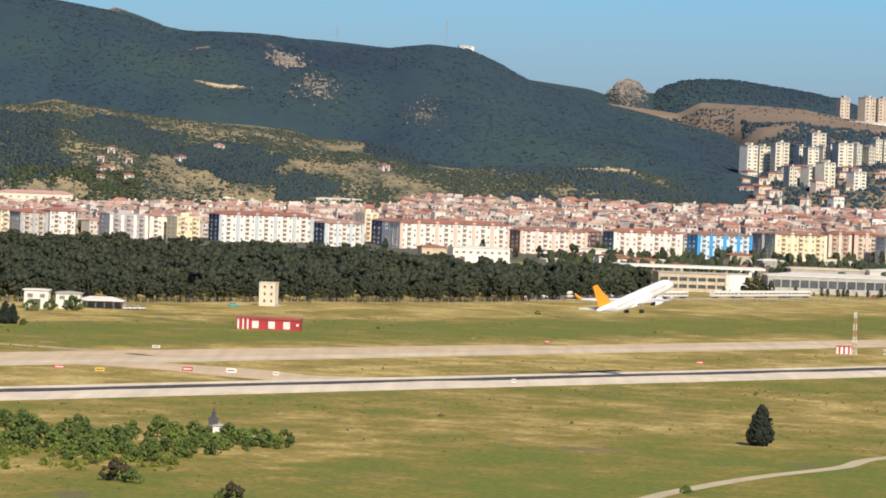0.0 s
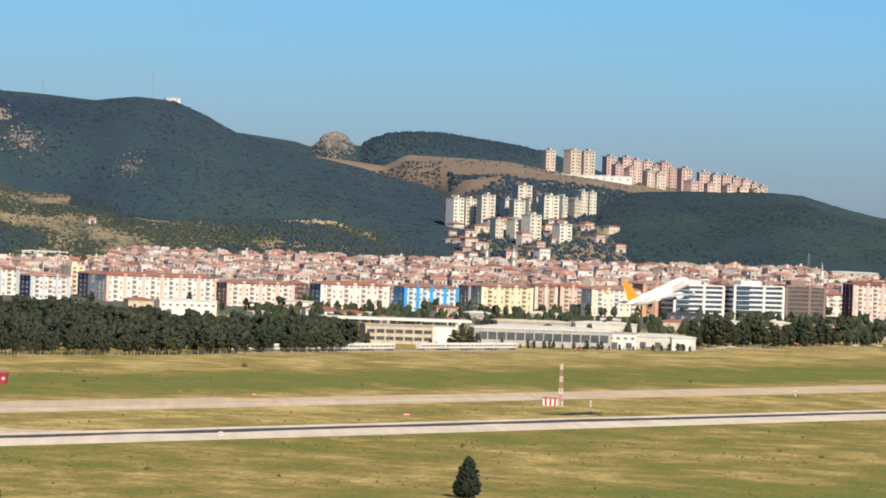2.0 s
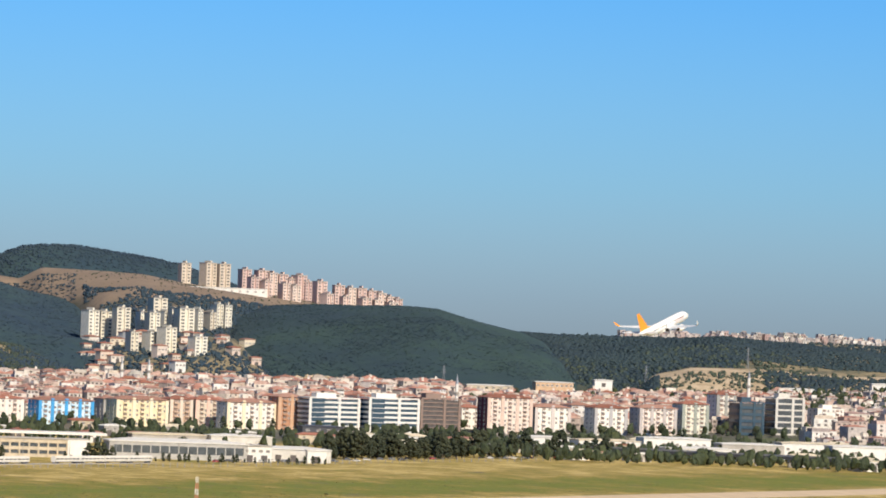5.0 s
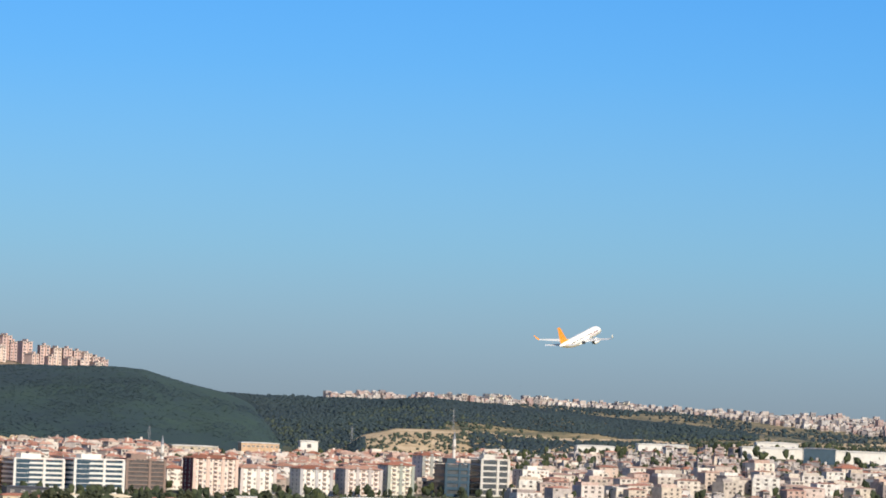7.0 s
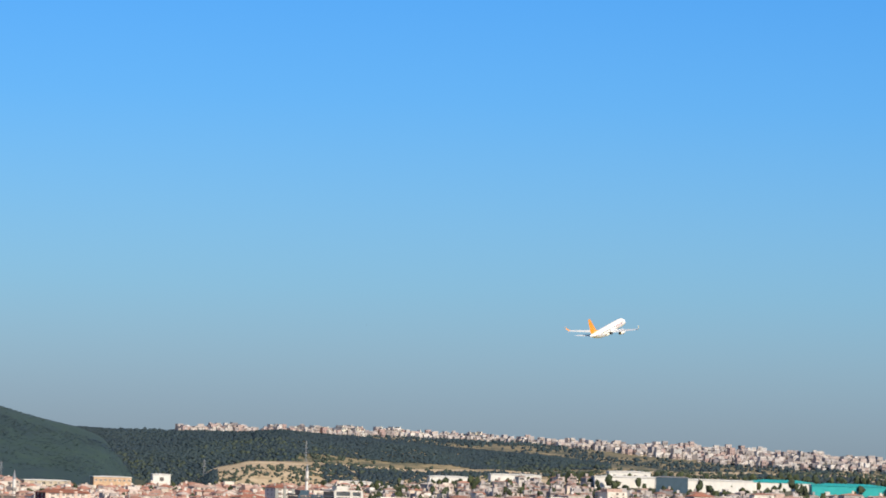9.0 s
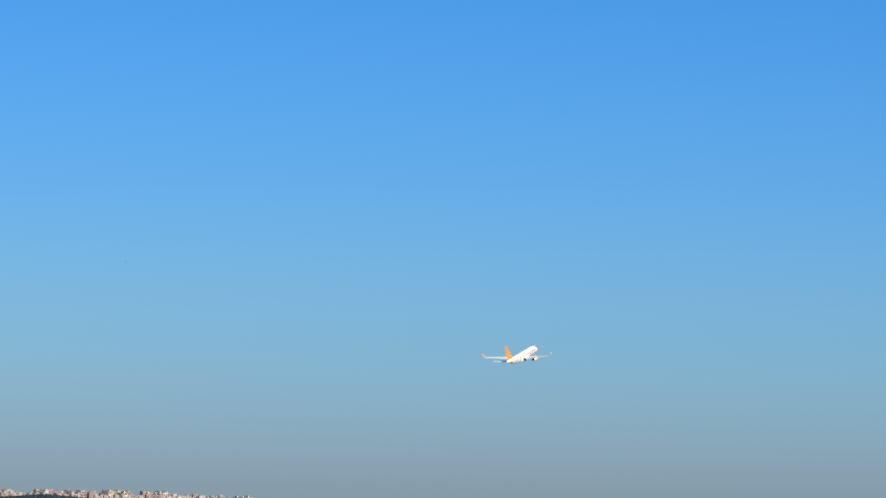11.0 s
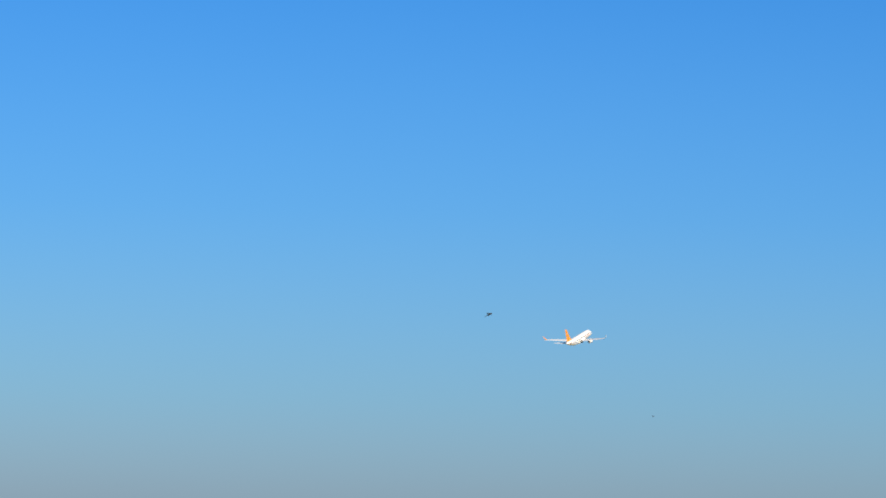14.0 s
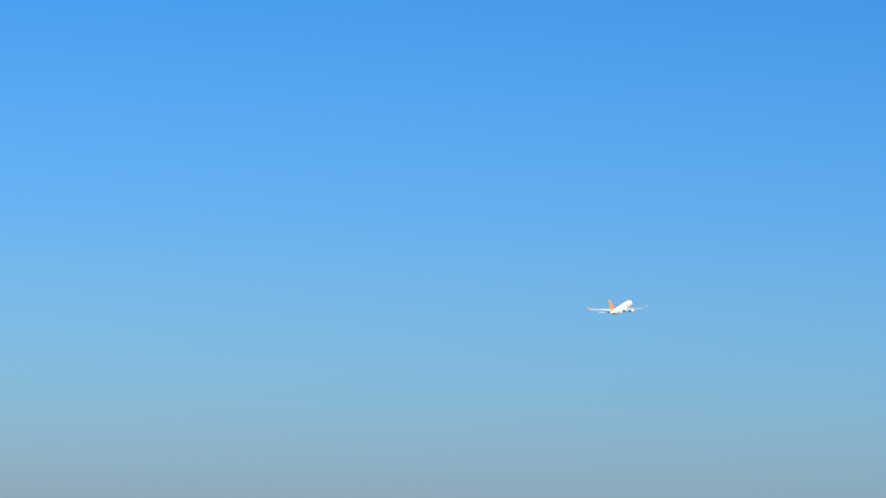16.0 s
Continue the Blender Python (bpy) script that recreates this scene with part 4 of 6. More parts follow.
def apartment(az, dist, w, top, label, wall, strip_c=None, base=None, roof="hip", depth=15.0, bays=0, turn=28.0, side=None):
    """A block of flats: body, projecting coloured bays, balconies, windows, hipped or flat roof. az is its front's middle."""
    z0 = float(land(az, dist)) if base is None else base
    h = max(6.0, top - z0 - (1.6 if roof == "hip" else 0.0))
    w = w / math.cos(radians(turn))
    p = polar(az, dist)
    root = thing("apartment_block", label, "apartment building", pose(p.x, p.y, z0, 0, 0, turn - az), "town apartment blocks")
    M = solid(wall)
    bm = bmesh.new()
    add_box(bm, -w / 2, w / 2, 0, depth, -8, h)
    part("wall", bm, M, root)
    # The end wall away from the sun gets its shade as a darker colour.
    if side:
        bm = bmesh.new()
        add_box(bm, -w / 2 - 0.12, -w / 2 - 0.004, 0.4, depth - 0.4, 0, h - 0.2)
        part("shaded_end_wall", bm, solid(side), root, "end wall with shade put into its darker paint")
    n = max(2, round(h / 2.95))
    st = h / n
    bays = bays or max(2, round(w / 11))
    bw = w / bays
    for b in range(bays + 1 if strip_c else 0):
        x = -w / 2 + b * bw
        x = min(max(x, -w / 2 + 1.0), w / 2 - 1.0)
        bm = bmesh.new()
        add_box(bm, x - 1.15, x + 1.15, -0.55, 0.3, 0, h + (1.3 if roof == "hip" and 0 < b < bays else -0.05))
        part("pilaster", bm, solid(strip_c), root, "coloured vertical strip")
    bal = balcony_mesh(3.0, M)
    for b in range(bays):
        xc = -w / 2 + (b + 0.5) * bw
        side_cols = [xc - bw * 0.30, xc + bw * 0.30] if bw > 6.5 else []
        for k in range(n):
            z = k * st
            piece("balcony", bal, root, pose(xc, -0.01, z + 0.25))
            for x in side_cols:
                if abs(x) < w / 2 - 1.2 and (b + k + (x > xc)) % 3 != 2:
                    piece("window", WINDOW, root, pose(x, -0.01, z + 0.95))
    for k in range(n):
        for y in (depth * 0.3, depth * 0.7):
            piece("window", WINDOW, root, pose(-w / 2 - 0.13, y, k * st + 0.95, 0, 0, -90))
    bm = bmesh.new()
    if roof == "hip":
        add_hip(bm, -w / 2, w / 2, 0, depth, h, 2.4, 0.8)
        part("roof", bm, M_ROOFTILE, root, "terracotta tiled roof")
        for x in (-w * 0.28, w * 0.22):
            bm = bmesh.new()
            add_box(bm, x - 0.5, x + 0.5, depth * 0.45, depth * 0.45 + 0.9, h + 0.8, h + 3.4)
            part("chimney", bm, M_CONCRETE, root)
    else:
        add_box(bm, -w / 2 - 0.2, w / 2 + 0.2, -0.2, depth + 0.2, h, h + 0.7)
        add_box(bm, -w * 0.2, w * 0.15, depth * 0.3, depth * 0.7, h + 0.7, h + 3.0)
        part("roof", bm, M, root)
    return root


def office(az, dist, w, top, label, wall, glass, turn=28.0, depth=18.0, bands=7, ratio=0.43, bay=0.0):
    """A flat-roofed block with continuous window bands between pale spandrels."""
    z0 = float(land(az, dist))
    h = top - z0
    w = w / math.cos(radians(turn))
    p = polar(az, dist)
    root = thing("office_block", label, "office building", pose(p.x, p.y, z0, 0, 0, turn - az), "town offices")
    bm = bmesh.new()
    add_box(bm, -w / 2 + 0.5, w / 2 - 0.5, 0.5, depth - 0.5, -8, h - 0.5)
    # Given M_OPENING, this box paints the shade of open floors, not glass.
    part("dark_infill", bm, glass, root, "dark walls of glass or painted open-floor shade")
    st = h / bands
    for k in range(bands):
        bm = bmesh.new()
        add_box(bm, -w / 2, w / 2, 0, depth, k * st, k * st + st * ratio)
        part("spandrel", bm, wall, root)
        if bay:
            bm = bmesh.new()
            add_box(bm, -w / 2 - 0.1, -w / 2 + w * bay, -0.1, 0.5, k * st + st * 0.12, k * st + st)
            part("glass_bay", bm, glass, root, "blue-grey glazed corner bay")
    for x in (-w / 2 + 0.4, w * 0.1, w / 2 - 0.4):
        bm = bmesh.new()
        add_box(bm, x - 0.9, x + 0.9, -0.12, 0.6, 0, h)
        part("pier", bm, wall, root)
    bm = bmesh.new()
    add_box(bm, -w / 2, w / 2, 0, depth, h, h + 0.8)
    add_box(bm, -w * 0.3, w * 0.1, depth * 0.3, depth * 0.7, h + 0.8, h + 3.6)
    part("roof", bm, wall, root)
    return root


CREAM, WHITEP, PINKP, SALMON, GREYP = (0.76, 0.65, 0.46), (0.75, 0.70, 0.63), (0.76, 0.65, 0.58), (0.72, 0.49, 0.40), (0.40, 0.38, 0.38)
# Navy and brown serve as end-wall shade put into paint.
SKYBLUE, BLUE, SHADE_NAVY, SHADE_BROWN, YELLOWP, DARKRED = (0.56, 0.70, 0.78), (0.05, 0.30, 0.60), (0.03, 0.06, 0.12), (0.30, 0.17, 0.11), (0.74, 0.62, 0.40), (0.30, 0.08, 0.07)
apartment(-5.14, 3240, 13, 20.0, "cream plaster apartment block with tiled roof", CREAM)
apartment(-4.86, 3180, 18, 19.5, "grey and beige apartment block with stacked balconies", (0.52, 0.47, 0.40), GREYP)
apartment(-4.52, 3230, 17, 20.5, "white plastered apartment block with tiled roof", WHITEP)
apartment(-3.74, 3190, 25, 18.4, "grey apartment block with white vertical stripes", GREYP, WHITEP, roof="flat", bays=3)
apartment(-3.34, 3200, 17, 19.8, "white apartment block with pink stripes", WHITEP, PINKP)
apartment(-3.03, 3185, 15, 18.2, "pale yellow plastered apartment block", YELLOWP, roof="flat")
apartment(-2.11, 3200, 62, 22.8, "long white apartment block with grey balcony columns", WHITEP, (0.46, 0.50, 0.52), bays=5, side=SHADE_NAVY)
apartment(-1.18, 3170, 26, 19.8, "white and grey apartment block with tiled roof", WHITEP, (0.5, 0.53, 0.55), side=SHADE_NAVY)
apartment(-0.86, 3250, 9, 24.5, "tall narrow cream apartment block", CREAM, roof="flat")
# The navy wall colour holds this block's shade.
apartment(-0.60, 3210, 15, 22.0, "apartment block with shade painted as dark navy", (0.10, 0.12, 0.17), bays=1)
apartment(0.14, 3190, 73, 21.8, "long white apartment block with salmon stripes", WHITEP, SALMON, bays=6)
apartment(1.31, 3170, 44, 19.8, "white and salmon apartment block with tiled roof", PINKP, SALMON, bays=4, side=SHADE_BROWN)
# Here too the shade is put into the wall colour, as maroon.
apartment(1.78, 3230, 10, 19.8, "apartment block with shade painted as dark maroon", (0.13, 0.08, 0.09), bays=1)
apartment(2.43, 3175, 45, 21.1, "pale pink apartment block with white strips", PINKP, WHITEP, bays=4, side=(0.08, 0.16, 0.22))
apartment(3.34, 3180, 36, 21.1, "bright blue and pale blue apartment block", SKYBLUE, BLUE, bays=4, side=BLUE)
apartment(3.86, 3250, 9, 22.5, "tall grey apartment block with dark balconies", (0.35, 0.33, 0.30), bays=1)
apartment(4.24, 3190, 34, 23.3, "warm cream apartment block with tiled roof", YELLOWP, (0.75, 0.66, 0.48), bays=3)
apartment(4.70, 3210, 15, 24.3, "brown and orange apartment block", (0.52, 0.36, 0.26), (0.66, 0.55, 0.45))
apartment(5.02, 3220, 17, 24.6, "beige and white apartment block", (0.62, 0.52, 0.42), SALMON)
apartment(5.54, 3200, 33, 24.0, "pale cream apartment block with white balconies", WHITEP, CREAM, bays=3)
apartment(6.01, 3210, 18, 28.5, "tall brown apartment block with orange strips", (0.42, 0.22, 0.13), (0.55, 0.34, 0.22))
office(6.52, 3200, 33, 27.0, "white office block with dark window bands", M_WHITE, M_GLASSBLUE, bay=0.3)
apartment(6.90, 3260, 10, 28.0, "pale yellow plastered apartment block", YELLOWP, bays=1)
office(7.23, 3210, 33, 28.0, "white office block with dark window bands", M_WHITE, M_GLASSBLUE, bay=0.3)
office(7.78, 3230, 26, 29.0, "unfinished brown concrete frame block with open floors", solid((0.24, 0.17, 0.14)), M_OPENING, bands=8, ratio=0.24)
apartment(8.15, 3290, 14, 25.0, "white apartment block with dark balconies", WHITEP)
apartment(8.60, 3240, 30, 33.0, "maroon and cream apartment block with red roof", (0.70, 0.58, 0.50), (0.62, 0.46, 0.38), base=6, bays=3, side=(0.16, 0.04, 0.05))
apartment(9.11, 3260, 24, 27.5, "white apartment block with red roof", WHITEP, (0.55, 0.48, 0.45))
apartment(9.45, 3330, 14, 29.0, "pale grey plastered apartment block", (0.60, 0.57, 0.54))
apartment(9.80, 3260, 22, 28.5, "white apartment block with grey balconies", WHITEP, (0.42, 0.40, 0.40))
apartment(10.36, 3270, 25, 29.5, "cream apartment block with red roof", PINKP, (0.45, 0.40, 0.38))
apartment(10.80, 3290, 18, 33.0, "tall white apartment block with dark balconies", (0.70, 0.66, 0.55), (0.30, 0.32, 0.28))
apartment(11.16, 3330, 13, 40.0, "tall pale apartment block on the slope", WHITEP, (0.3, 0.3, 0.28))
office(11.47, 3290, 16, 34, "dark blue glass office block", M_GLASSBLUE, M_PANE, bands=5)
office(11.92, 3300, 19, 37.5, "dark office block with pale bands", M_PALECLAD, M_PANE, bands=6, ratio=0.26)
apartment(12.4, 3320, 18, 31.0, "white low apartment block", WHITEP, roof="flat")


# ordinary houses: some as things, the mass behind them as one
def house(x, y, z, w, d, h, turn, roof_rise, me_win):
    root = thing("town_house", "small plastered town house with red tiled roof", "house", pose(x, y, z, 0, 0, turn), "town houses")
    bm = bmesh.new()
    add_box(bm, -w / 2, w / 2, 0, d, -5, h)
    part("wall", bm, M_PLASTER, root)
    bm = bmesh.new()
    add_hip(bm, -w / 2, w / 2, 0, d, h, roof_rise)
    part("roof", bm, M_ROOFTILE, root)
    for zz in (h - 1.9, h - 4.8):
        for xx in (-w * 0.27, w * 0.27):
            piece("window", me_win, root, pose(xx, -0.01, zz))


def town():
    g = np.random.default_rng(21)
    vs_a, fs_a, rv_a, rf_a, vs_b, fs_b, rv_b, rf_b = [], [], [], [], [], [], [], []
    wv, wf, tv, tq = [], [], [], []
    count = 0

    def put(V, F, verts, faces):
        o = len(V)
        V.extend(verts)
        F.extend([tuple(i + o for i in f) for f in faces])
    for row in range(-15, 52):
        d0 = 3245 + 11.8 * row
        for az in np.arange(-6.5, 20, 0.185):
            a = az + g.uniform(-0.07, 0.07)
            d = d0 + g.uniform(-5, 5) + 6 * max(a, 0)
            if row < 0 and (a < 12.2 or g.random() < 0.25):
                continue
            if d > (3800 if a < 8 else 3700) or g.random() < (0.10 if a < 12 else 0.24):
                continue
            if a > 14.8 and 3560 < d < 3720:
                continue
            z = float(land(a, d))
            w, dp, h = g.uniform(6, 12.5), g.uniform(6, 9.5), g.choice([5.0, 6.2, 9.2, 9.2, 12.0, 14.0]) + g.uniform(-0.8, 0.8)
            if a > 12:
                w, dp, h = w * 0.75, dp * 0.75, h * 0.5
            elif row > 3:
                w, h = w * 1.1, h * 0.95
            if a > 8 and d > 3480:
                h = min(h, g.uniform(5, 8.5))
            midrise = a > 12 and -9 < row < 12 and g.random() < 0.22
            if midrise:
                w, dp, h = g.uniform(11, 19), g.uniform(9, 12), g.uniform(8, 12.5)
            if a < -0.5 and d > 3540:
                h = min(h, g.uniform(4, 6.5))
            if d0 < 3300 and not midrise:
                h = min(h, 9.2 if row >= 0 else 6.5)
            p = polar(a, d)
            tn = 28 - a + g.normal(0, 14)
            flat = g.random() < (0.24 if a < 12 else 0.45)
            if 8 < row and count < 250 and g.random() < 0.10 and not flat:
                house(p.x, p.y, z, w, dp, h, tn, g.uniform(1.3, 2.2), WINDOW)
                count += 1
                continue
            m = pose(p.x, p.y, z, 0, 0, tn)
            vs, fs, rv, rf = (vs_b, fs_b, rv_b, rf_b) if a > 12.6 + g.normal(0, 0.9) and not midrise else (vs_a, fs_a, rv_a, rf_a)
            c = [m @ Vector(q) for q in ((-w / 2, 0, -5), (w / 2, 0, -5), (w / 2, dp, -5), (-w / 2, dp, -5), (-w / 2, 0, h), (w / 2, 0, h), (w / 2, dp, h), (-w / 2, dp, h))]
            put(vs, fs, c, ((0, 1, 5, 4), (1, 2, 6, 5), (2, 3, 7, 6), (3, 0, 4, 7)))
            put(tv, tq, [q + Vector((0, 0, 0)) for q in c[4:]], ((0, 1, 2, 3),))
            if flat:
                c = [m @ Vector(q) for q in ((-w / 2 + 1, 2, h), (w / 2 - 3, 2, h), (w / 2 - 3, dp - 2, h), (-w / 2 + 1, dp - 2, h), (-w / 2 + 1, 2, h + 2.2), (w / 2 - 3, 2, h + 2.2), (w / 2 - 3, dp - 2, h + 2.2), (-w / 2 + 1, dp - 2, h + 2.2))]
                put(vs, fs, c, ((0, 1, 5, 4), (1, 2, 6, 5), (2, 3, 7, 6), (3, 0, 4, 7), (4, 5, 6, 7)))
            else:
                k, o, e = min(w, dp) / 2, 0.35, g.uniform(1.3, 2.7) * (1.0 if a < 12 else 0.55)
                c = [m @ Vector(q) for q in ((-w / 2 - o, -o, h), (w / 2 + o, -o, h), (w / 2 + o, dp + o, h), (-w / 2 - o, dp + o, h), (min(-w / 2 + k, -0.03), dp / 2, h + e), (max(w / 2 - k, 0.03), dp / 2, h + e))]
                put(rv, rf, c, ((0, 1, 5, 4), (1, 2, 5), (2, 3, 4, 5), (3, 0, 4)))
            for k in range(int(h / 2.9)):
                for xx in (-w * 0.3, 0.0, w * 0.3):
                    if g.random() < 0.8:
                        ww, zz = g.uniform(0.6, 1.3), h - 2.2 - 2.9 * k
                        c = [m @ Vector(q) for q in ((xx - ww, -0.06, zz), (xx + ww, -0.06, zz), (xx + ww, -0.06, zz + 1.5), (xx - ww, -0.06, zz + 1.5))]
                        put(wv, wf, c, ((0, 1, 2, 3),))
            # a water tank or heater on some roofs
            if g.random() < 0.4:
                q = m @ Vector((g.uniform(-2, 2), dp * 0.4, h + (1.6 if not flat else 0.2)))
                c = [q + Vector(r) for r in ((-0.8, -0.6, -0.5), (0.8, -0.6, -0.5), (0.8, 0.6, -0.5), (-0.8, 0.6, -0.5), (-0.8, -0.6, 1.6), (0.8, -0.6, 1.6), (0.8, 0.6, 1.6), (-0.8, 0.6, 1.6))]
                put(vs, fs, c, ((0, 1, 5, 4), (1, 2, 6, 5), (2, 3, 7, 6), (3, 0, 4, 7), (4, 5, 6, 7)))
    tagged(new("town_walls", raw_mesh("town_walls", vs_a, fs_a, M_PLASTERS)), "crowded pastel house walls of the town", "houses", kind="stuff")
    tagged(new("town_flat_roofs", raw_mesh("town_flat_roofs", tv, tq, M_FLATROOF)), "flat felted roofs of the town", "roofs", kind="stuff")
    tagged(new("town_roofs", raw_mesh("town_roofs", rv_a, rf_a, M_ROOFTILES)), "crowded terracotta roofs of the town", "roofs", kind="stuff")
    tagged(new("outskirt_walls", raw_mesh("outskirt_walls", vs_b, fs_b, M_RIDGEWALLS)), "weathered house walls of the outskirts", "houses", kind="stuff")
    tagged(new("outskirt_roofs", raw_mesh("outskirt_roofs", rv_b, rf_b, M_OLDROOFS)), "weathered brown roofs of the outskirts", "roofs", kind="stuff")
    tagged(new("town_windows", raw_mesh("town_windows", wv, wf, M_OPENING)), "dark windows of the crowded town houses", "windows", kind="stuff")


town()
# trees between the houses
ta = rng.uniform(-6.5, 20, 4600)
td = np.where(rng.uniform(0, 1, 4600) < 0.4, rng.uniform(2760, 3200, 4600), rng.uniform(3240, 3900, 4600))
ta = np.where((td < 3200) & (ta < 1.2), ta + 13, ta)
tr = rng.uniform(1.3, 3.0, 4600)
tc, tf = clumps(np.stack([td * np.sin(np.radians(ta)), td * np.cos(np.radians(ta)), land(ta, td) + tr * 1.9], 1), tr, 1.5)
stuff("town_trees", "street and garden trees among the houses", "trees", tc, tf, M_OLIVE)


TJ = np.random.default_rng(77)


def tower(az, dist, w, z0, z1, material, label, group, storeys=0, depth=None):
    """A far tower block: a body with corner recess, window strips floor by floor, roof house."""
    z0 = min(z0, float(max(h.height(az, dist) for h in (HILL_BROWN, HILL_GREEN, HILL_BACK, HILL_SADDLE) if h.foot_at(az) < dist < h.top + 20)) if dist > 3920 and group != "ridge flats" else z0)
    turn = 28.0 + TJ.uniform(-14, 12)
    h = z1 - z0
    depth = depth or max(12.0, w * 0.8)
    w = w / (math.cos(radians(turn)) + 0.35)
    p = polar(az, dist)
    root = thing("tower_block", label, "tower block", pose(p.x, p.y, z0, 0, 0, turn - az), group)
    bm = bmesh.new()
    add_box(bm, -w / 2, -w * 0.08, 0, depth, -10, h)
    add_box(bm, w * 0.08, w / 2, 0, depth, -10, h)
    add_box(bm, -w * 0.08, w * 0.08, 1.2, depth - 1.2, -10, h + 2.4)
    part("wall", bm, material, root)
    n = storeys or max(3, round(h / 2.9))
    pane = pane_mesh(max(1.2, w * 0.22), 1.3, M_PANE, 0.05)
    for k in range(n):
        for x in (-w * 0.29, w * 0.29):
            piece("window", pane, root, pose(x, -0.01, k * h / n + 0.9))
    bm = bmesh.new()
    add_box(bm, -w / 2 - 0.3, w / 2 + 0.3, -0.3, depth + 0.3, h, h + 0.5)
    part("roof", bm, M_CONCRETE, root)
    return root


W = "white hillside tower block among pines"
for az, d, w, zb, zt in ((3.63, 4100, 12.5, 70.7, 85.1), (3.78, 4112, 13.5, 71.1, 84.5), (3.98, 4090, 15.8, 67.6, 88.2), (4.22, 4120, 7.7, 68.3, 85.6), (4.35, 4100, 12.5, 67.6, 84.9), (4.41, 4165, 16.6, 77.6, 98), (4.50, 4150, 7.8, 72.8, 86.5), (4.59, 4140, 7.8, 74, 88.6), (4.73, 4120, 17.4, 70.4, 89.7), (4.89, 4150, 5.8, 77.7, 89.4), (5.04, 4160, 7.3, 80, 87.3), (5.12, 4180, 7.8, 84.2, 94.5), (5.22, 4180, 7.8, 85.4, 94.2)):
    tower(az, d, w, zb, zt, M_TOWERWHITE, W, "hillside tower blocks")
for az, d, w, zb, zt in ((4.12, 3970, 8.8, 57.5, 67.7), (4.37, 3972, 13, 54.3, 68.3), (4.55, 3960, 13, 53.8, 72.4), (4.91, 3950, 13.9, 49.1, 65.7)):
    tower(az, d, w, zb, zt, M_TOWERWHITE, "white tower block above the built-up spur", "hillside tower blocks")
P = "pink and beige ridge-top tower block"
for az, w, zb, zt in ((4.70, 12, 115, 136.5), (5.00, 14, 113, 137.5), (5.16, 14, 113, 137)):
    tower(az, 4610, w, zb, zt, M_TOWERBEIGE, "pale beige ridge-top tower block", "ridge tower blocks")
for az, w, zb, zt in ((5.42, 12, 115, 133.5), (5.62, 14, 113, 133), (5.74, 11, 112, 131), (5.86, 12, 111, 130), (5.96, 9, 110, 126), (6.08, 13, 109, 129.5), (6.16, 9, 108, 124)):
    tower(az, 4660, w, zb, zt, M_TOWERPINK, P, "ridge tower blocks")
for az, w, zb, zt in ((6.32, 13, 103, 123), (6.53, 12.5, 101, 120), (6.68, 10, 100, 118), (6.80, 11, 100, 118), (6.92, 10, 99, 116), (7.04, 11, 99, 114), (7.14, 9, 99, 111), (7.24, 9, 99, 109)):
    tower(az, 4550, w, zb, zt, M_TOWERPINK, P, "ridge tower blocks")


for az, w, zb, zt in ((5.52, 10, 108, 124), (5.68, 9, 107, 121), (5.90, 10, 105, 119), (6.02, 11, 104, 117), (6.42, 9, 98, 111), (6.62, 10, 97, 109), (6.86, 12, 97, 108), (7.0, 10, 97, 107), (7.18, 12, 97, 105)):
    tower(az, 4500, w, zb, zt, M_TOWERPINK, "lower pink and beige ridge-top block", "ridge tower blocks")


def ridge_houses():
    g = np.random.default_rng(31)
    vs, fs, wv, wf, n = [], [], [], [], 0

    def put(V, F, verts, faces):
        o = len(V)
        V.extend(verts)
        F.extend([tuple(i + o for i in f) for f in faces])
    for i in range(5200):
        a = g.uniform(9.8, 21)
        low = float(np.interp(a, (9.8, 12.5, 14, 15.5, 17, 21), (0.93, 0.93, 0.82, 0.52, 0.38, 0.32)))
        v = g.uniform(low, 1.0)
        if a < 10.9 and not 9.9 < a < 10.8:
            continue
        d = 4150 + (HILL_RIDGE.top - 4150) * v
        z = float(HILL_RIDGE.height(a, d))
        w, dp, h = g.uniform(2.8, 6.5), g.uniform(4, 6), g.uniform(2.2, 5.5) + (g.uniform(0, 5) if g.random() < 0.12 else 0)
        p = polar(a, d)
        m = pose(p.x, p.y, z, 0, 0, 20 - a + g.normal(0, 15))
        if n < 26 and v > 0.93 and 11 < a < 14 and g.random() < 0.3:
            tower(a, d, w + 2, z, z + h + 2.5, M_TOWERWHITE, "pale flats on the far ridge", "ridge flats")
            n += 1
            continue
        c = [m @ Vector(q) for q in ((-w / 2, 0, -4), (w / 2, 0, -4), (w / 2, dp, -4), (-w / 2, dp, -4), (-w / 2, 0, h), (w / 2, 0, h), (w / 2, dp, h), (-w / 2, dp, h))]
        put(vs, fs, c, ((0, 1, 5, 4), (1, 2, 6, 5), (2, 3, 7, 6), (3, 0, 4, 7), (4, 5, 6, 7)))
        for k in range(int(h / 2.8)):
            for xx in (-w * 0.25, w * 0.25):
                c = [m @ Vector(q) for q in ((xx - 0.6, -0.07, 0.7 + 2.8 * k), (xx + 0.6, -0.07, 0.7 + 2.8 * k), (xx + 0.6, -0.07, 2.0 + 2.8 * k), (xx - 0.6, -0.07, 2.0 + 2.8 * k))]
                put(wv, wf, c, ((0, 1, 2, 3),))
    tagged(new("ridge_house_walls", raw_mesh("ridge_house_walls", vs, fs, M_RIDGEWALLS)), "crowded small houses along the far ridge", "houses", kind="stuff")
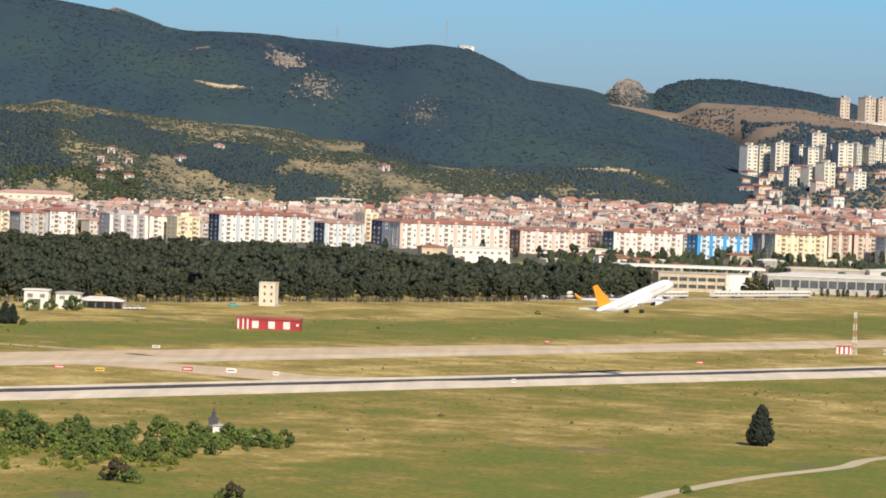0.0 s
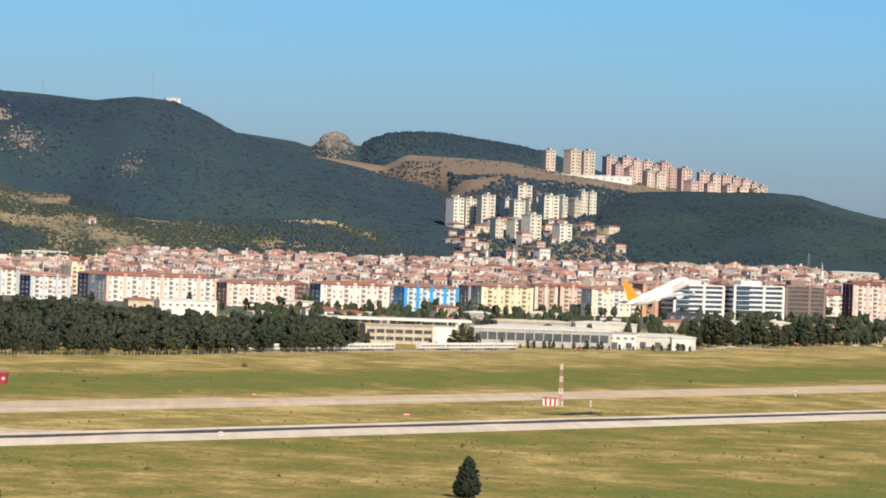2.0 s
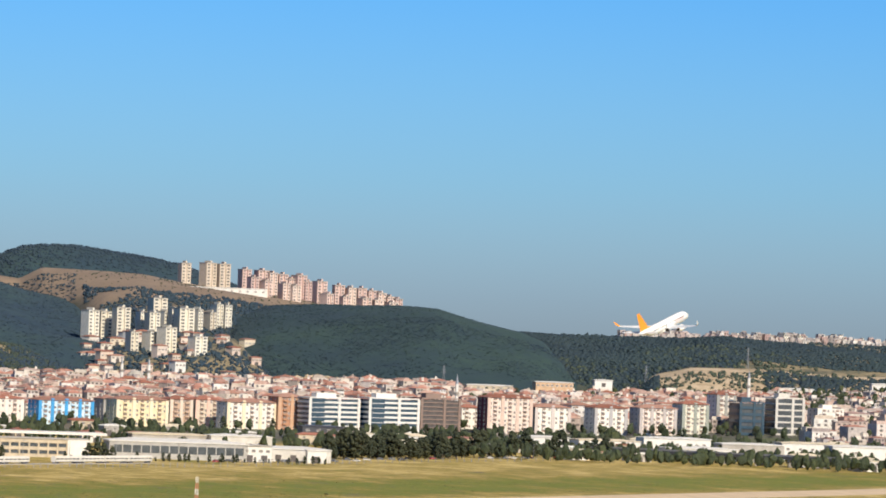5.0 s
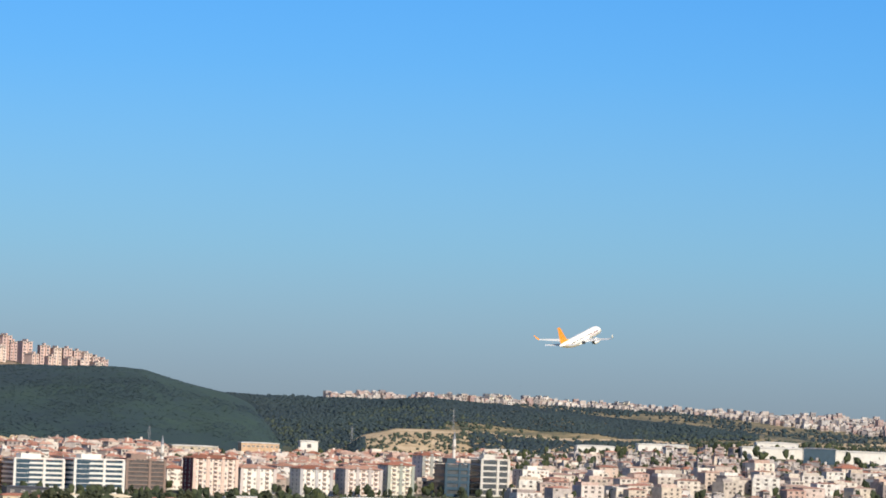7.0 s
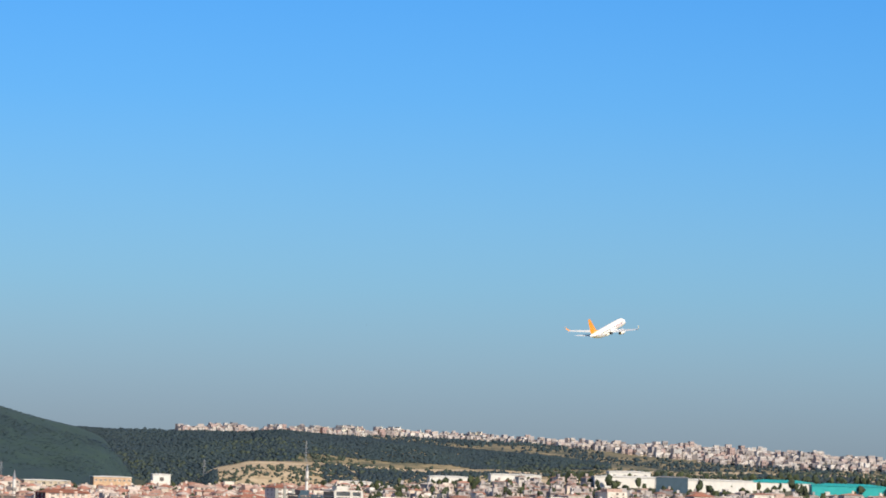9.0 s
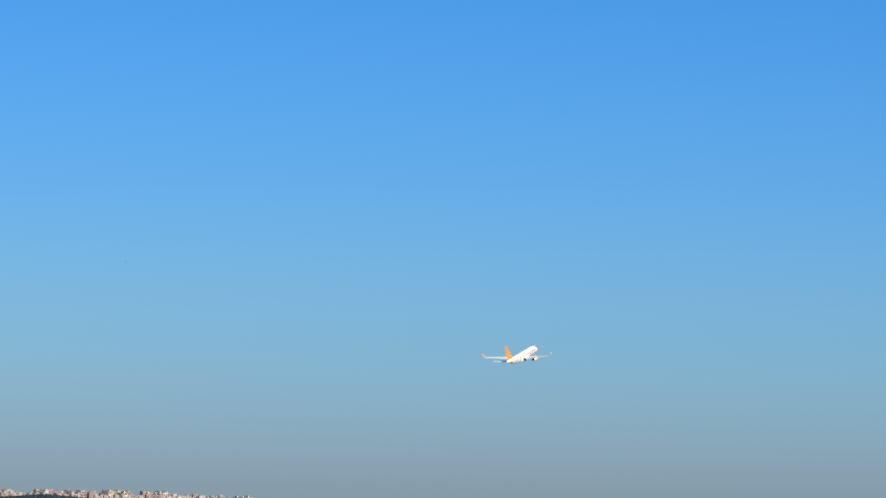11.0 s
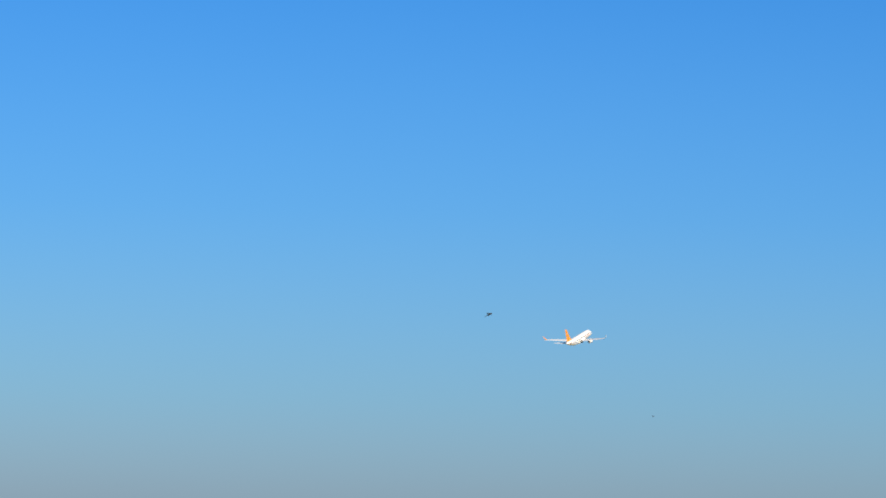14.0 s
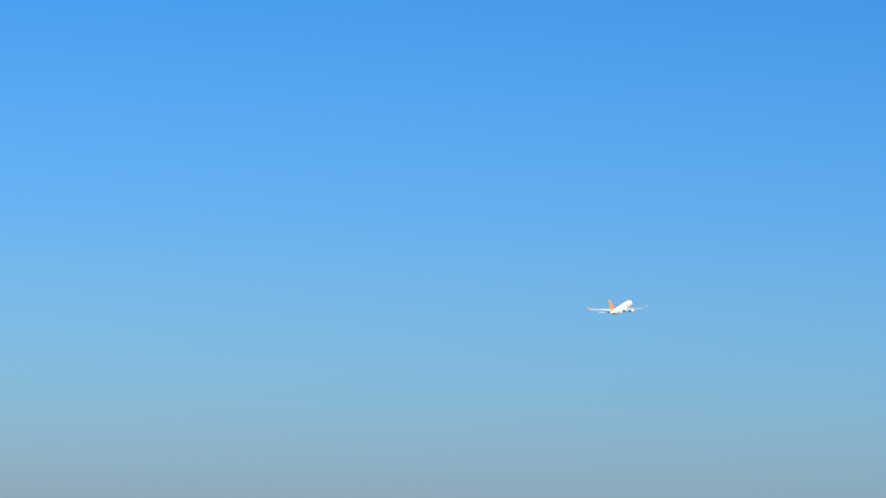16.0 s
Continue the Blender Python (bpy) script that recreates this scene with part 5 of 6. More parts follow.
    tagged(new("ridge_house_windows", raw_mesh("ridge_house_windows", wv, wf, M_OPENING)), "dark windows of the ridge houses", "windows", kind="stuff")


ridge_houses()


def shed(az, dist, w, d, z0, h, label, wall, roof, turn=28.0, doors=3, rise=0.8, windows=0, category="warehouse"):
    """An industrial shed: walls, low-pitched roof with overhang, doors or a window row."""
    p = polar(az, dist)
    root = thing("industrial_shed" if category == "warehouse" else "low_building", label, category, pose(p.x, p.y, z0, 0, 0, turn - az))
    bm = bmesh.new()
    add_box(bm, -w / 2, w / 2, 0, d, -4, h)
    part("wall", bm, wall, root)
    bm = bmesh.new()
    add_hip(bm, -w / 2, w / 2, 0, d, h, rise, 0.5, 0.45)
    part("roof", bm, roof, root)
    door = pane_mesh(3.2, min(3.6, h * 0.6), M_OPENING, 0.06)
    for i in range(doors):
        piece("door", door, root, pose(-w / 2 + (i + 0.5) * w / doors, -0.01, 0))
    if windows > 12:
        bm = bmesh.new()
        add_box(bm, -w / 2 + 2, w / 2 - 2, -0.08, 0.05, h * 0.34, h * 0.80)
        part("window_band", bm, M_PANE, root, "long dark window band")
        bm = bmesh.new()
        add_box(bm, -0.25, 0.25, -0.3, 0.05, 0, h - 0.1)
        pier = mesh_of(bm, "pier", wall)
        for i in range(windows + 1):
            piece("pier", pier, root, pose(-w / 2 + 2 + i * (w - 4) / windows, 0, 0))
        windows = 0
    for i in range(windows):
        piece("window", WINDOW_WIDE, root, pose(-w / 2 + (i + 0.5) * w / windows, -0.02, h * 0.62))
    return root


def canopy(az, dist, w, d, h, label, turn=0.0):
    """A white roof on slender posts."""
    p = polar(az, dist)
    root = thing("canopy", label, "canopy", pose(p.x, p.y, 0, 0, 0, turn - az))
    bm = bmesh.new()
    add_box(bm, -w / 2, w / 2, 0, d, h, h + 1.3)
    part("roof", bm, M_WHITE, root)
    n = max(3, int(w / 9))
    bm = bmesh.new()
    add_box(bm, -0.2, 0.2, -0.2, 0.2, -0.2, h)
    me = mesh_of(bm, "post", M_STEEL)
    for i in range(n):
        for y in (0.6, d - 0.6):
            piece("post", me, root, pose(-w / 2 + 0.5 + i * (w - 1) / (n - 1), y, 0))
    return root


# industry past the fence
def beige_works():
    p = polar(3.10, 2440)
    root = thing("factory_building", "two-storey beige factory building with recessed window rows", "factory", pose(p.x, p.y, 0, 0, 0, 12 - 3.1))
    bm = bmesh.new()
    add_box(bm, -23, 23, 0.6, 16, -2, 9.0)
    part("wall", bm, M_BEIGE, root)
    for z0, z1 in ((0, 1.6), (3.6, 5.2), (7.2, 9.2)):
        bm = bmesh.new()
        add_box(bm, -23, 12, 0, 0.8, z0, z1)
        part("spandrel", bm, M_BEIGE, root)
    bm = bmesh.new()
    add_box(bm, -0.4, 0.4, -0.1, 0.7, 0, 9)
    pil = mesh_of(bm, "pier", M_BEIGE)
    win = pane_mesh(4.2, 1.8, M_PANE, 0.04)
    for i in range(8):
        piece("pier", pil, root, pose(-22.5 + i * 4.9, 0, 0))
        if i < 7:
            for z in (1.7, 5.3):
                piece("window", win, root, pose(-20 + i * 4.9, 0.58, z))
    bm = bmesh.new()
    add_box(bm, 12, 23.2, -0.3, 16, 0, 9.2)
    part("annex", bm, M_WHITE, root, "pale cream annex")
    bm = bmesh.new()
    add_box(bm, -23.5, 23.5, -0.5, 16.5, 9.2, 9.8)
    part("roof", bm, M_CONCRETE, root)


beige_works()
canopy(2.95, 2700, 84, 30, 6.6, "long white flat roof on posts", 6)
shed(4.69, 2490, 72, 26, 0, 8.6, "long grey warehouse with white roof and window row", painted("grey_cladding", (0.42, 0.40, 0.37), 0.7), M_WHITE, 8, 0, 1.6, 14)
shed(5.62, 2496, 15, 14, 0, 8.2, "pale glazed gatehouse at the warehouse end", M_WHITE, M_CONCRETE, 8, 2, 0.4, 4)
shed(6.05, 2530, 40, 24, 0, 6.4, "white warehouse with grey doors", M_PALECLAD, M_WHITE, 8, 5, 1.2)
shed(6.33, 2515, 10, 8, 0, 6.5, "small white workshop with blue door", M_WHITE, M_WHITE, 8, 1, 0.6)
shed(5.43, 2780, 36, 18, 0, 7.5, "white low hall with dark openings", M_PALECLAD, M_WHITE, 12, 4, 1.0)
shed(4.6, 2780, 46, 18, 0, 7.0, "grey low hall with pale roof", M_CONCRETE, M_LIGHT_ASPHALT, 12, 6, 0.8)
shed(0.46, 2960, 36, 14, 0, 9.0, "long white two-storey hall with small windows", M_WHITE, M_WHITE, 14, 3, 0.6, 8)
shed(-0.1, 2975, 16, 12, 0, 8.0, "cream hall with brown roof", M_BEIGE, M_ROOFTILE, 14, 2, 1.5)
shed(6.4, 3080, 28, 14, 2, 8.0, "dark grey metal-clad low hall", M_DARKMETAL, M_DARKMETAL, 14, 0, 0.6, 4)
for az, d, w, h, lab, wall, roof in ((8.1, 2960, 24, 6, "small beige depot with red roof", M_BEIGE, M_ROOFTILE), (9.05, 3050, 30, 7, "white low hall with flat roof", M_WHITE, M_WHITE), (9.8, 3010, 40, 7, "long white low hall with flat roof", M_WHITE, M_LIGHT_ASPHALT), (10.6, 3060, 44, 9, "white hall with pale roof", M_WHITE, M_WHITE), (10.9, 2960, 46, 5, "low white hall with overhanging roof", M_WHITE, M_WHITE), (11.5, 3000, 40, 8, "pale hall with grey roof", M_CONCRETE, M_WHITE), (12.2, 3060, 40, 9, "white hall with flat roof", M_WHITE, M_LIGHT_ASPHALT), (12.9, 3000, 50, 9, "long pale hall beside the road", M_WHITE, M_WHITE), (13.8, 3050, 56, 10, "broad pale hall with grey roof", M_WHITE, M_LIGHT_ASPHALT), (15.0, 3080, 50, 10, "pale hall with brown roof", M_CONCRETE, M_ROOFTILE)):
    shed(az, d, w, 20, 0, h + 2, lab, wall, roof, 16, 4, 0.8, 5)
shed(9.12, 3790, 30, 16, 32, 8.0, "orange school building with white flat roof", M_ORANGEWALL, M_WHITE, 10, 0, 0.5, 8, "school")
shed(8.35, 3760, 36, 14, 30, 6.0, "long cream hall above the town", M_BEIGE, M_WHITE, 10, 0, 0.5, 6)
shed(9.7, 3800, 14, 10, 38, 5.0, "white hall with green side", M_WHITE, M_WHITE, 10, 1, 0.5, 0)
shed(-3.0, 3800, 49, 20, 17, 9.0, "long hall with pale green roof", M_WHITE, painted("pale_green_roof", (0.22, 0.36, 0.12), 0.6), 6, 0, 3.0, 8, "hall")
shed(15.35, 3650, 66, 24, 44, 8.0, "large white warehouse on the slope", M_WHITE, M_WHITE, 6, 0, 0.8)
shed(15.25, 3700, 32, 20, 47, 9.0, "white warehouse annex with grey side", M_WHITE, M_WHITE, 6, 0, 0.6, 4)
shed(15.75, 3610, 24, 10, 44, 9.0, "dark glass entrance hall of the warehouse", M_GLASSBLUE, M_STEEL, 6, 0, 0.4)
shed(16.25, 3620, 58, 24, 43, 8.6, "large white warehouse on the slope", M_WHITE, M_WHITE, 6, 0, 0.6)
shed(17.04, 3650, 50, 24, 45, 6.4, "white hall with teal sheet roof", M_WHITE, M_TEAL, 6, 0, 1.8)
shed(17.85, 3610, 56, 24, 44, 6.2, "teal sheet-clad hall on the slope", M_TEAL, M_TEAL, 6, 0, 1.6)
shed(18.8, 3620, 56, 24, 44, 6.2, "teal sheet-clad hall on the slope", M_TEAL, M_TEAL, 6, 0, 1.6)
shed(12.0, 3760, 26, 14, 37, 5.0, "white low warehouse by the quarry", M_WHITE, M_WHITE, 8, 0, 0.5)
shed(13.1, 3790, 30, 14, 42, 6.0, "white low warehouse by the quarry", M_WHITE, M_WHITE, 8, 0, 0.5)
shed(13.9, 3790, 40, 14, 45, 6.0, "white low warehouse by the quarry", M_WHITE, M_WHITE, 8, 0, 0.5)
shed(5.2, 4470, 73, 10, 104, 8.5, "long white wall of the ridge estate", M_WHITE, M_WHITE, 2, 0, 0.3, 10)


shed(0.19, 4470, 14, 6, float(HILL_MAIN.height(0.19, 4470)) - 0.3, 3.2, "small white hut on the mountain top", M_WHITE, M_WHITE, 10, 1, 0.4, 2, "hut")
shed(-4.85, 3720, 58, 14, 16, 9.5, "long pale hall with a pink roof", M_PALESTONE, M_PINKROOF, 8, 0, 2.0, 9, "hall")
shed(-1.26, 3790, 36, 12, 20, 9.0, "long white-roofed hall above the town", M_PALESTONE, M_WHITE, 8, 0, 0.6, 8, "hall")
p = polar(-2.58, 3785)
sports = thing("sports_hall", "white hall with a rounded roof beside the green one", "hall", pose(p.x, p.y, 17, 0, 0, 8))
sb = bmesh.new()
add_box(sb, -9, 9, 0, 16, -4, 5)
part("wall", sb, M_WHITE, sports)
sb = bmesh.new()
bmesh.ops.create_cone(sb, cap_ends=True, segments=28, radius1=9.4, radius2=9.4, depth=17, matrix=pose(0, 8, 5, 90) @ Matrix.Scale(0.62, 4, (0, 1, 0)))
part("roof", sb, M_WHITE, sports, "white barrel roof")

hg = np.random.default_rng(58)
for i in range(16):
    a = hg.uniform(-4.4, 3.4) if i > 5 else hg.uniform(-4.1, -3.7)
    d = 3760 + 240 * hg.uniform(0.02, 0.5 if i > 5 else 0.4)
    shed(a, d, hg.uniform(5, 9), hg.uniform(5, 7), float(HILL_FRONT.height(a, d)) - 0.3, hg.uniform(3, 5.5), "pale hillside house with tiled roof", M_PLASTER, M_ROOFTILE, hg.uniform(0, 40), 1, hg.uniform(0.8, 1.6), 2, "house")
for i in range(44):
    a = hg.uniform(3.4, 5.6)
    d = 3820 + 300 * hg.uniform(0.02, 0.8)
    shed(a, d, hg.uniform(7, 13), hg.uniform(6, 9), float(HILL_SADDLE.height(a, d)) - 0.3, hg.uniform(4, 10), "pale house on the built-up spur", M_PLASTER, M_ROOFTILE, hg.uniform(10, 45), 1, hg.uniform(0.8, 1.6), 3, "house")
lg = np.random.default_rng(52)
for i in range(46):
    a = lg.uniform(1.2, 15.5)
    d = lg.uniform(2820, 3140)
    wall, roof, kind = [(M_WHITE, M_ROOFTILE, "white low house with tiled roof"), (M_BEIGE, M_ROOFTILE, "beige low house with tiled roof"), (M_WHITE, M_LIGHT_ASPHALT, "white workshop with pale flat roof"), (M_CONCRETE, M_WHITE, "grey workshop with white roof")][int(lg.integers(4))]
    shed(a, d, lg.uniform(9, 22), lg.uniform(8, 12), float(land(a, d)), lg.uniform(3.5, 7.0), kind, wall, roof, lg.uniform(4, 34), 2, lg.uniform(0.4, 1.5), 3, "low building")


def street_lamp(az, dist, h=9.0):
    p = polar(az, dist)
    root = thing("street_lamp", "tall grey street lamp with a bent arm", "street lamp", pose(p.x, p.y, 0, 0, 0, -az), "road lamps")
    bm = bmesh.new()
    add_tube(bm, 0.14, 0.08, -0.1, h, 8)
    part("pole", bm, M_STEEL, root)
    bm = bmesh.new()
    add_box(bm, -0.05, 1.6, -0.05, 0.05, h - 0.1, h)
    part("arm", bm, M_STEEL, root)
    bm = bmesh.new()
    add_box(bm, 1.2, 2.0, -0.15, 0.15, h - 0.22, h - 0.1)
    part("lamp_head", bm, M_WHITE, root)


for i in range(14):
    street_lamp(2.3 + 0.55 * i, float(np.interp(2.3 + 0.55 * i, (2.3, 9.5), (2330, 2830))) + 30)


def minaret(az, dist, z0, z1):
    p = polar(az, dist)
    root = thing("minaret", "slim white minaret with a pointed cap", "minaret", pose(p.x, p.y, z0), "minarets")
    h = z1 - z0
    bm = bmesh.new()
    add_box(bm, -1.6, 1.6, -1.6, 1.6, -2, h * 0.2)
    add_tube(bm, 1.25, 1.1, h * 0.2, h * 0.82, 12)
    part("shaft", bm, M_WHITE, root)
    bm = bmesh.new()
    add_tube(bm, 1.3, 1.9, h * 0.60, h * 0.64, 12)
    add_tube(bm, 1.9, 1.9, h * 0.64, h * 0.67, 12)
    part("gallery", bm, M_CONCRETE, root)
    bm = bmesh.new()
    add_tube(bm, 1.25, 0.05, h * 0.82, h, 12)
    part("cap", bm, M_STEEL, root)


minaret(7.96, 3300, 9, 46)
minaret(3.98, 3650, 20, 48)
minaret(4.30, 3650, 20, 48)
minaret(11.42, 3560, 22, 56)
p = polar(4.14, 3655)
mosque = thing("mosque", "small mosque with a pale dome and white walls", "mosque", pose(p.x, p.y, 21, 0, 0, 20))
mb = bmesh.new()
add_box(mb, -9, 9, -9, 9, -4, 9)
part("wall", mb, M_WHITE, mosque)
mb = bmesh.new()
bmesh.ops.create_uvsphere(mb, u_segments=20, v_segments=10, radius=7, matrix=Matrix.Translation((0, 0, 10.5)))
part("dome", mb, M_CONCRETE, mosque, "pale grey dome")


# ---- airfield things ----
def at(az, dist, z=0.0, turn=0.0):
    p = polar(az, dist)
    return pose(p.x, p.y, z, 0, 0, turn - az)


def marker_hut():
    root = thing("marker_hut", "long low airfield hut in red and white squares", "hut", at(-2.04, 1674, 0, -9))
    bm = bmesh.new()
    add_box(bm, -11, 11, 0, 5, -0.2, 3.6)
    part("wall", bm, M_RED, root)
    bm = bmesh.new()
    add_box(bm, -11.3, 11.3, -0.3, 5.3, 3.6, 4.4)
    part("roof", bm, M_REDROOF, root, "faded red flat roof")
    bm = bmesh.new()
    add_box(bm, -1.15, 1.15, -0.04, 0.05, 0.5, 3.0)
    me = mesh_of(bm, "white_square", M_WHITE)
    for x in (-4.6, 1.1, 6.4):
        piece("white_square", me, root, pose(x, 0, 0))
    bm = bmesh.new()
    add_box(bm, -0.3, 0.3, -0.05, 0.05, 0.0, 3.58)
    me = mesh_of(bm, "white_stripe", M_WHITE)
    for x in (-10.6, -8.9, -7.3):
        piece("white_stripe", me, root, pose(x, -0.02, 0))
    bm = bmesh.new()
    add_box(bm, -0.35, 0.35, -0.02, 0.04, 0.1, 2.1)
    part("door", bm, M_OPENING, root)
    piece("window", pane_mesh(0.9, 0.9, M_WHITE, 0.05), root, pose(10.2, 0, 1.6))


def stair_tower():
    root = thing("training_tower", "square beige three-storey tower with dark window holes", "tower", at(-2.07, 1945, 0, -14))
    bm = bmesh.new()
    add_box(bm, -3.3, 3.3, 0, 6, -0.2, 9.2)
    part("wall", bm, M_PALESTONE, root)
    bm = bmesh.new()
    add_box(bm, -3.5, 3.5, -0.2, 6.2, 9.2, 9.6)
    part("parapet", bm, M_PALESTONE, root)
    # Dark panels on the solid wall stand for the shade inside the holes.
    me = pane_mesh(0.8, 1.1, M_OPENING, 0.05)
    for x in (-1.0, 1.8):
        for z in (1.5, 4.3, 7.1):
            piece("window", me, root, pose(x, 0, z))
    bm = bmesh.new()
    add_box(bm, 3.6, 5.6, 0.5, 2.5, -0.2, 0.7)
    part("step", bm, M_CONCRETE, root)


def lattice_mast():
    root = thing("approach_mast", "slender red and white lattice mast", "mast", at(4.92, 1653))
    h = 14.6
    for k in range(7):
        z0, z1 = k * h / 7, (k + 1) * h / 7
        bm = bmesh.new()
        w0, w1 = 0.75 - 0.06 * k, 0.75 - 0.06 * (k + 1)
        for sx, sy in ((-1, -1), (1, -1), (1, 1), (-1, 1)):
            a = [bm.verts.new((sx * w0 + dx, sy * w0 + dy, z0)) for dx, dy in ((-0.08, -0.08), (0.08, -0.08), (0.08, 0.08), (-0.08, 0.08))]
            b = [bm.verts.new((sx * w1 + dx, sy * w1 + dy, z1)) for dx, dy in ((-0.08, -0.08), (0.08, -0.08), (0.08, 0.08), (-0.08, 0.08))]
            for i in range(4):
                bm.faces.new((a[i], a[(i + 1) % 4], b[(i + 1) % 4], b[i]))
        for i in range(3):
            z = z0 + (i + 0.2) * (z1 - z0) / 3
            add_box(bm, -w0, w0, -w0 - 0.06, -w0 + 0.06, z, z + 0.12)
            add_box(bm, -w0 - 0.06, -w0 + 0.06, -w0, w0, z, z + 0.12)
            add_box(bm, -w0, w0, w0 - 0.06, w0 + 0.06, z + 0.3, z + 0.42)
        part("mast_section", bm, M_FADEDRED if k % 2 else M_WHITE, root)
    box = thing("equipment_cabin", "small white cabin with red stripes at the mast", "cabin", at(4.80, 1650, 0, 5))
    bm = bmesh.new()
    add_box(bm, -2.6, 2.4, 0, 2.2, 0.15, 2.7)
    part("wall", bm, M_WHITE, box)
    for x in (-1.6, 0.0, 1.6):
        bm = bmesh.new()
        add_box(bm, x - 0.35, x + 0.35, -0.03, 0.02, 0.2, 2.6)
        part("red_stripe", bm, M_RED, box)
    bm = bmesh.new()
    add_box(bm, -2.8, 2.6, -0.2, 2.4, 2.7, 2.95)
    part("roof", bm, M_RED, box)
    for x in (-2.2, 2.0):
        bm = bmesh.new()
        add_box(bm, x - 0.2, x + 0.2, 0.3, 1.9, -0.2, 0.2)
        part("foot", bm, M_CONCRETE, box)


def sign(az, dist, w, h, material, label):
    root = thing("taxi_sign", label, "airfield sign", at(az, dist), "airfield signs")
    bm = bmesh.new()
    add_box(bm, -w / 2, w / 2, -0.15, 0.15, 0.35, 0.35 + h)
    part("board", bm, material, root)
    for x in (-w * 0.35, w * 0.35):
        bm = bmesh.new()
        add_box(bm, x - 0.06, x + 0.06, -0.06, 0.06, -0.1, 0.4)
        part("leg", bm, M_STEEL, root)
    bm = bmesh.new()
    add_box(bm, -w * 0.38, w * 0.38, -0.175, -0.152, 0.35 + h * 0.35, 0.35 + h * 0.65)
    part("lettering_bar", bm, M_DARKMETAL if material is not M_RED else M_WHITE, root, "plain bar in place of writing")


def far_left_sheds():
    shed(-4.80, 1815, 9.2, 8, 0, 6.8, "white two-storey airfield house with flat roof", M_WHITE, M_WHITE, -6, 1, 0.3, 2, "house")
    shed(-4.42, 1825, 9.5, 8, 0, 5.6, "white low airfield house with grey roof", M_WHITE, M_CONCRETE, -4, 1, 0.6, 2, "house")
    p = at(-4.02, 1838, 0, -4)
    root = thing("shelter", "open white car shelter with a sloping roof", "shelter", p)
    bm = bmesh.new()
    add_hip(bm, -9.5, 8, 0, 9, 2.9, 1.3, 0.3, 0.4)
    part("roof", bm, M_WHITE, root)
    bm = bmesh.new()
    add_box(bm, -9.5, 8, 8.7, 9, -0.1, 2.9)
    part("back_wall", bm, M_CONCRETE, root)
    for i in range(6):
        bm = bmesh.new()
        add_box(bm, -9.4 + i * 3.4, -9.15 + i * 3.4, 0.1, 0.35, -0.1, 2.9)
        part("post", bm, M_STEEL, root)


rim_bm = bmesh.new()
add_tube(rim_bm, 0.19, 0.19, -0.115, 0.115, 10)
RIM = mesh_of(rim_bm, "rim", M_STEEL)


def car(az, dist, colour, turn, label, group):
    """A small parked car: lower body, cabin with glass, four wheels."""
    root = thing("parked_car", label, "car", at(az, dist, 0, turn), group)
    bm = bmesh.new()
    add_box(bm, -2.1, 2.1, -0.85, 0.85, 0.3, 0.95)
    bmesh.ops.bevel(bm, geom=bm.edges[:], offset=0.12, segments=1, affect="EDGES")
    part("body", bm, colour, root)
    bm = bmesh.new()
    v = [bm.verts.new(q) for q in ((-1.6, -0.78, 0.95), (1.1, -0.78, 0.95), (1.1, 0.78, 0.95), (-1.6, 0.78, 0.95), (-1.1, -0.66, 1.42), (0.5, -0.66, 1.42), (0.5, 0.66, 1.42), (-1.1, 0.66, 1.42))]
    for f in ((0, 1, 5, 4), (1, 2, 6, 5), (2, 3, 7, 6), (3, 0, 4, 7), (4, 5, 6, 7)):
        bm.faces.new([v[i] for i in f])
    part("cabin", bm, M_PANE, root, "dark glazed cabin")
    bm = bmesh.new()
    add_box(bm, -1.15, 0.55, -0.67, 0.67, 1.40, 1.48)
    part("roof", bm, colour, root)
    bm = bmesh.new()
    add_tube(bm, 0.32, 0.32, -0.1, 0.1, 12)
    wheel = mesh_of(bm, "wheel", M_DARKMETAL)
    for x in (-1.3, 1.3):
        for y in (-0.8, 0.8):
            w = piece("wheel", wheel, root, pose(x, y, 0.32, 90))
            piece("rim", RIM, w, Matrix())


def fence():
    root = tagged(new("perimeter_fence"), "long airfield fence of pale posts and wire", "fence")
    bm = bmesh.new()
    add_box(bm, -0.13, 0.13, -0.13, 0.13, -0.2, 2.4)
    post = mesh_of(bm, "post", M_STEEL)
    line = [(-8, 1772), (-3.6, 1912), (0, 2062), (5.2, 2362), (8.7, 2740), (10, 2890)]
    last = None
    for az in np.arange(-7.9, 9.9, 0.085):
        d = float(np.interp(az, [a for a, _ in line], [q for _, q in line]))
        p = polar(az, d)
        piece("post", post, root, pose(p.x, p.y, 0))
        if last is not None and int(round((az + 7.9) / 0.085)) % 4 == 0:
            q = p - last
            bm = bmesh.new()
            for z in (0.7, 1.5, 2.2):
                add_box(bm, 0, q.length, -0.02, 0.02, z, z + 0.05)
            ob = part("wire", bm, M_STEEL, root)
            ob.matrix_basis = pose(last.x, last.y, 0, 0, 0, math.degrees(math.atan2(q.y, q.x)))
            last = p
        if last is None:
            last = p


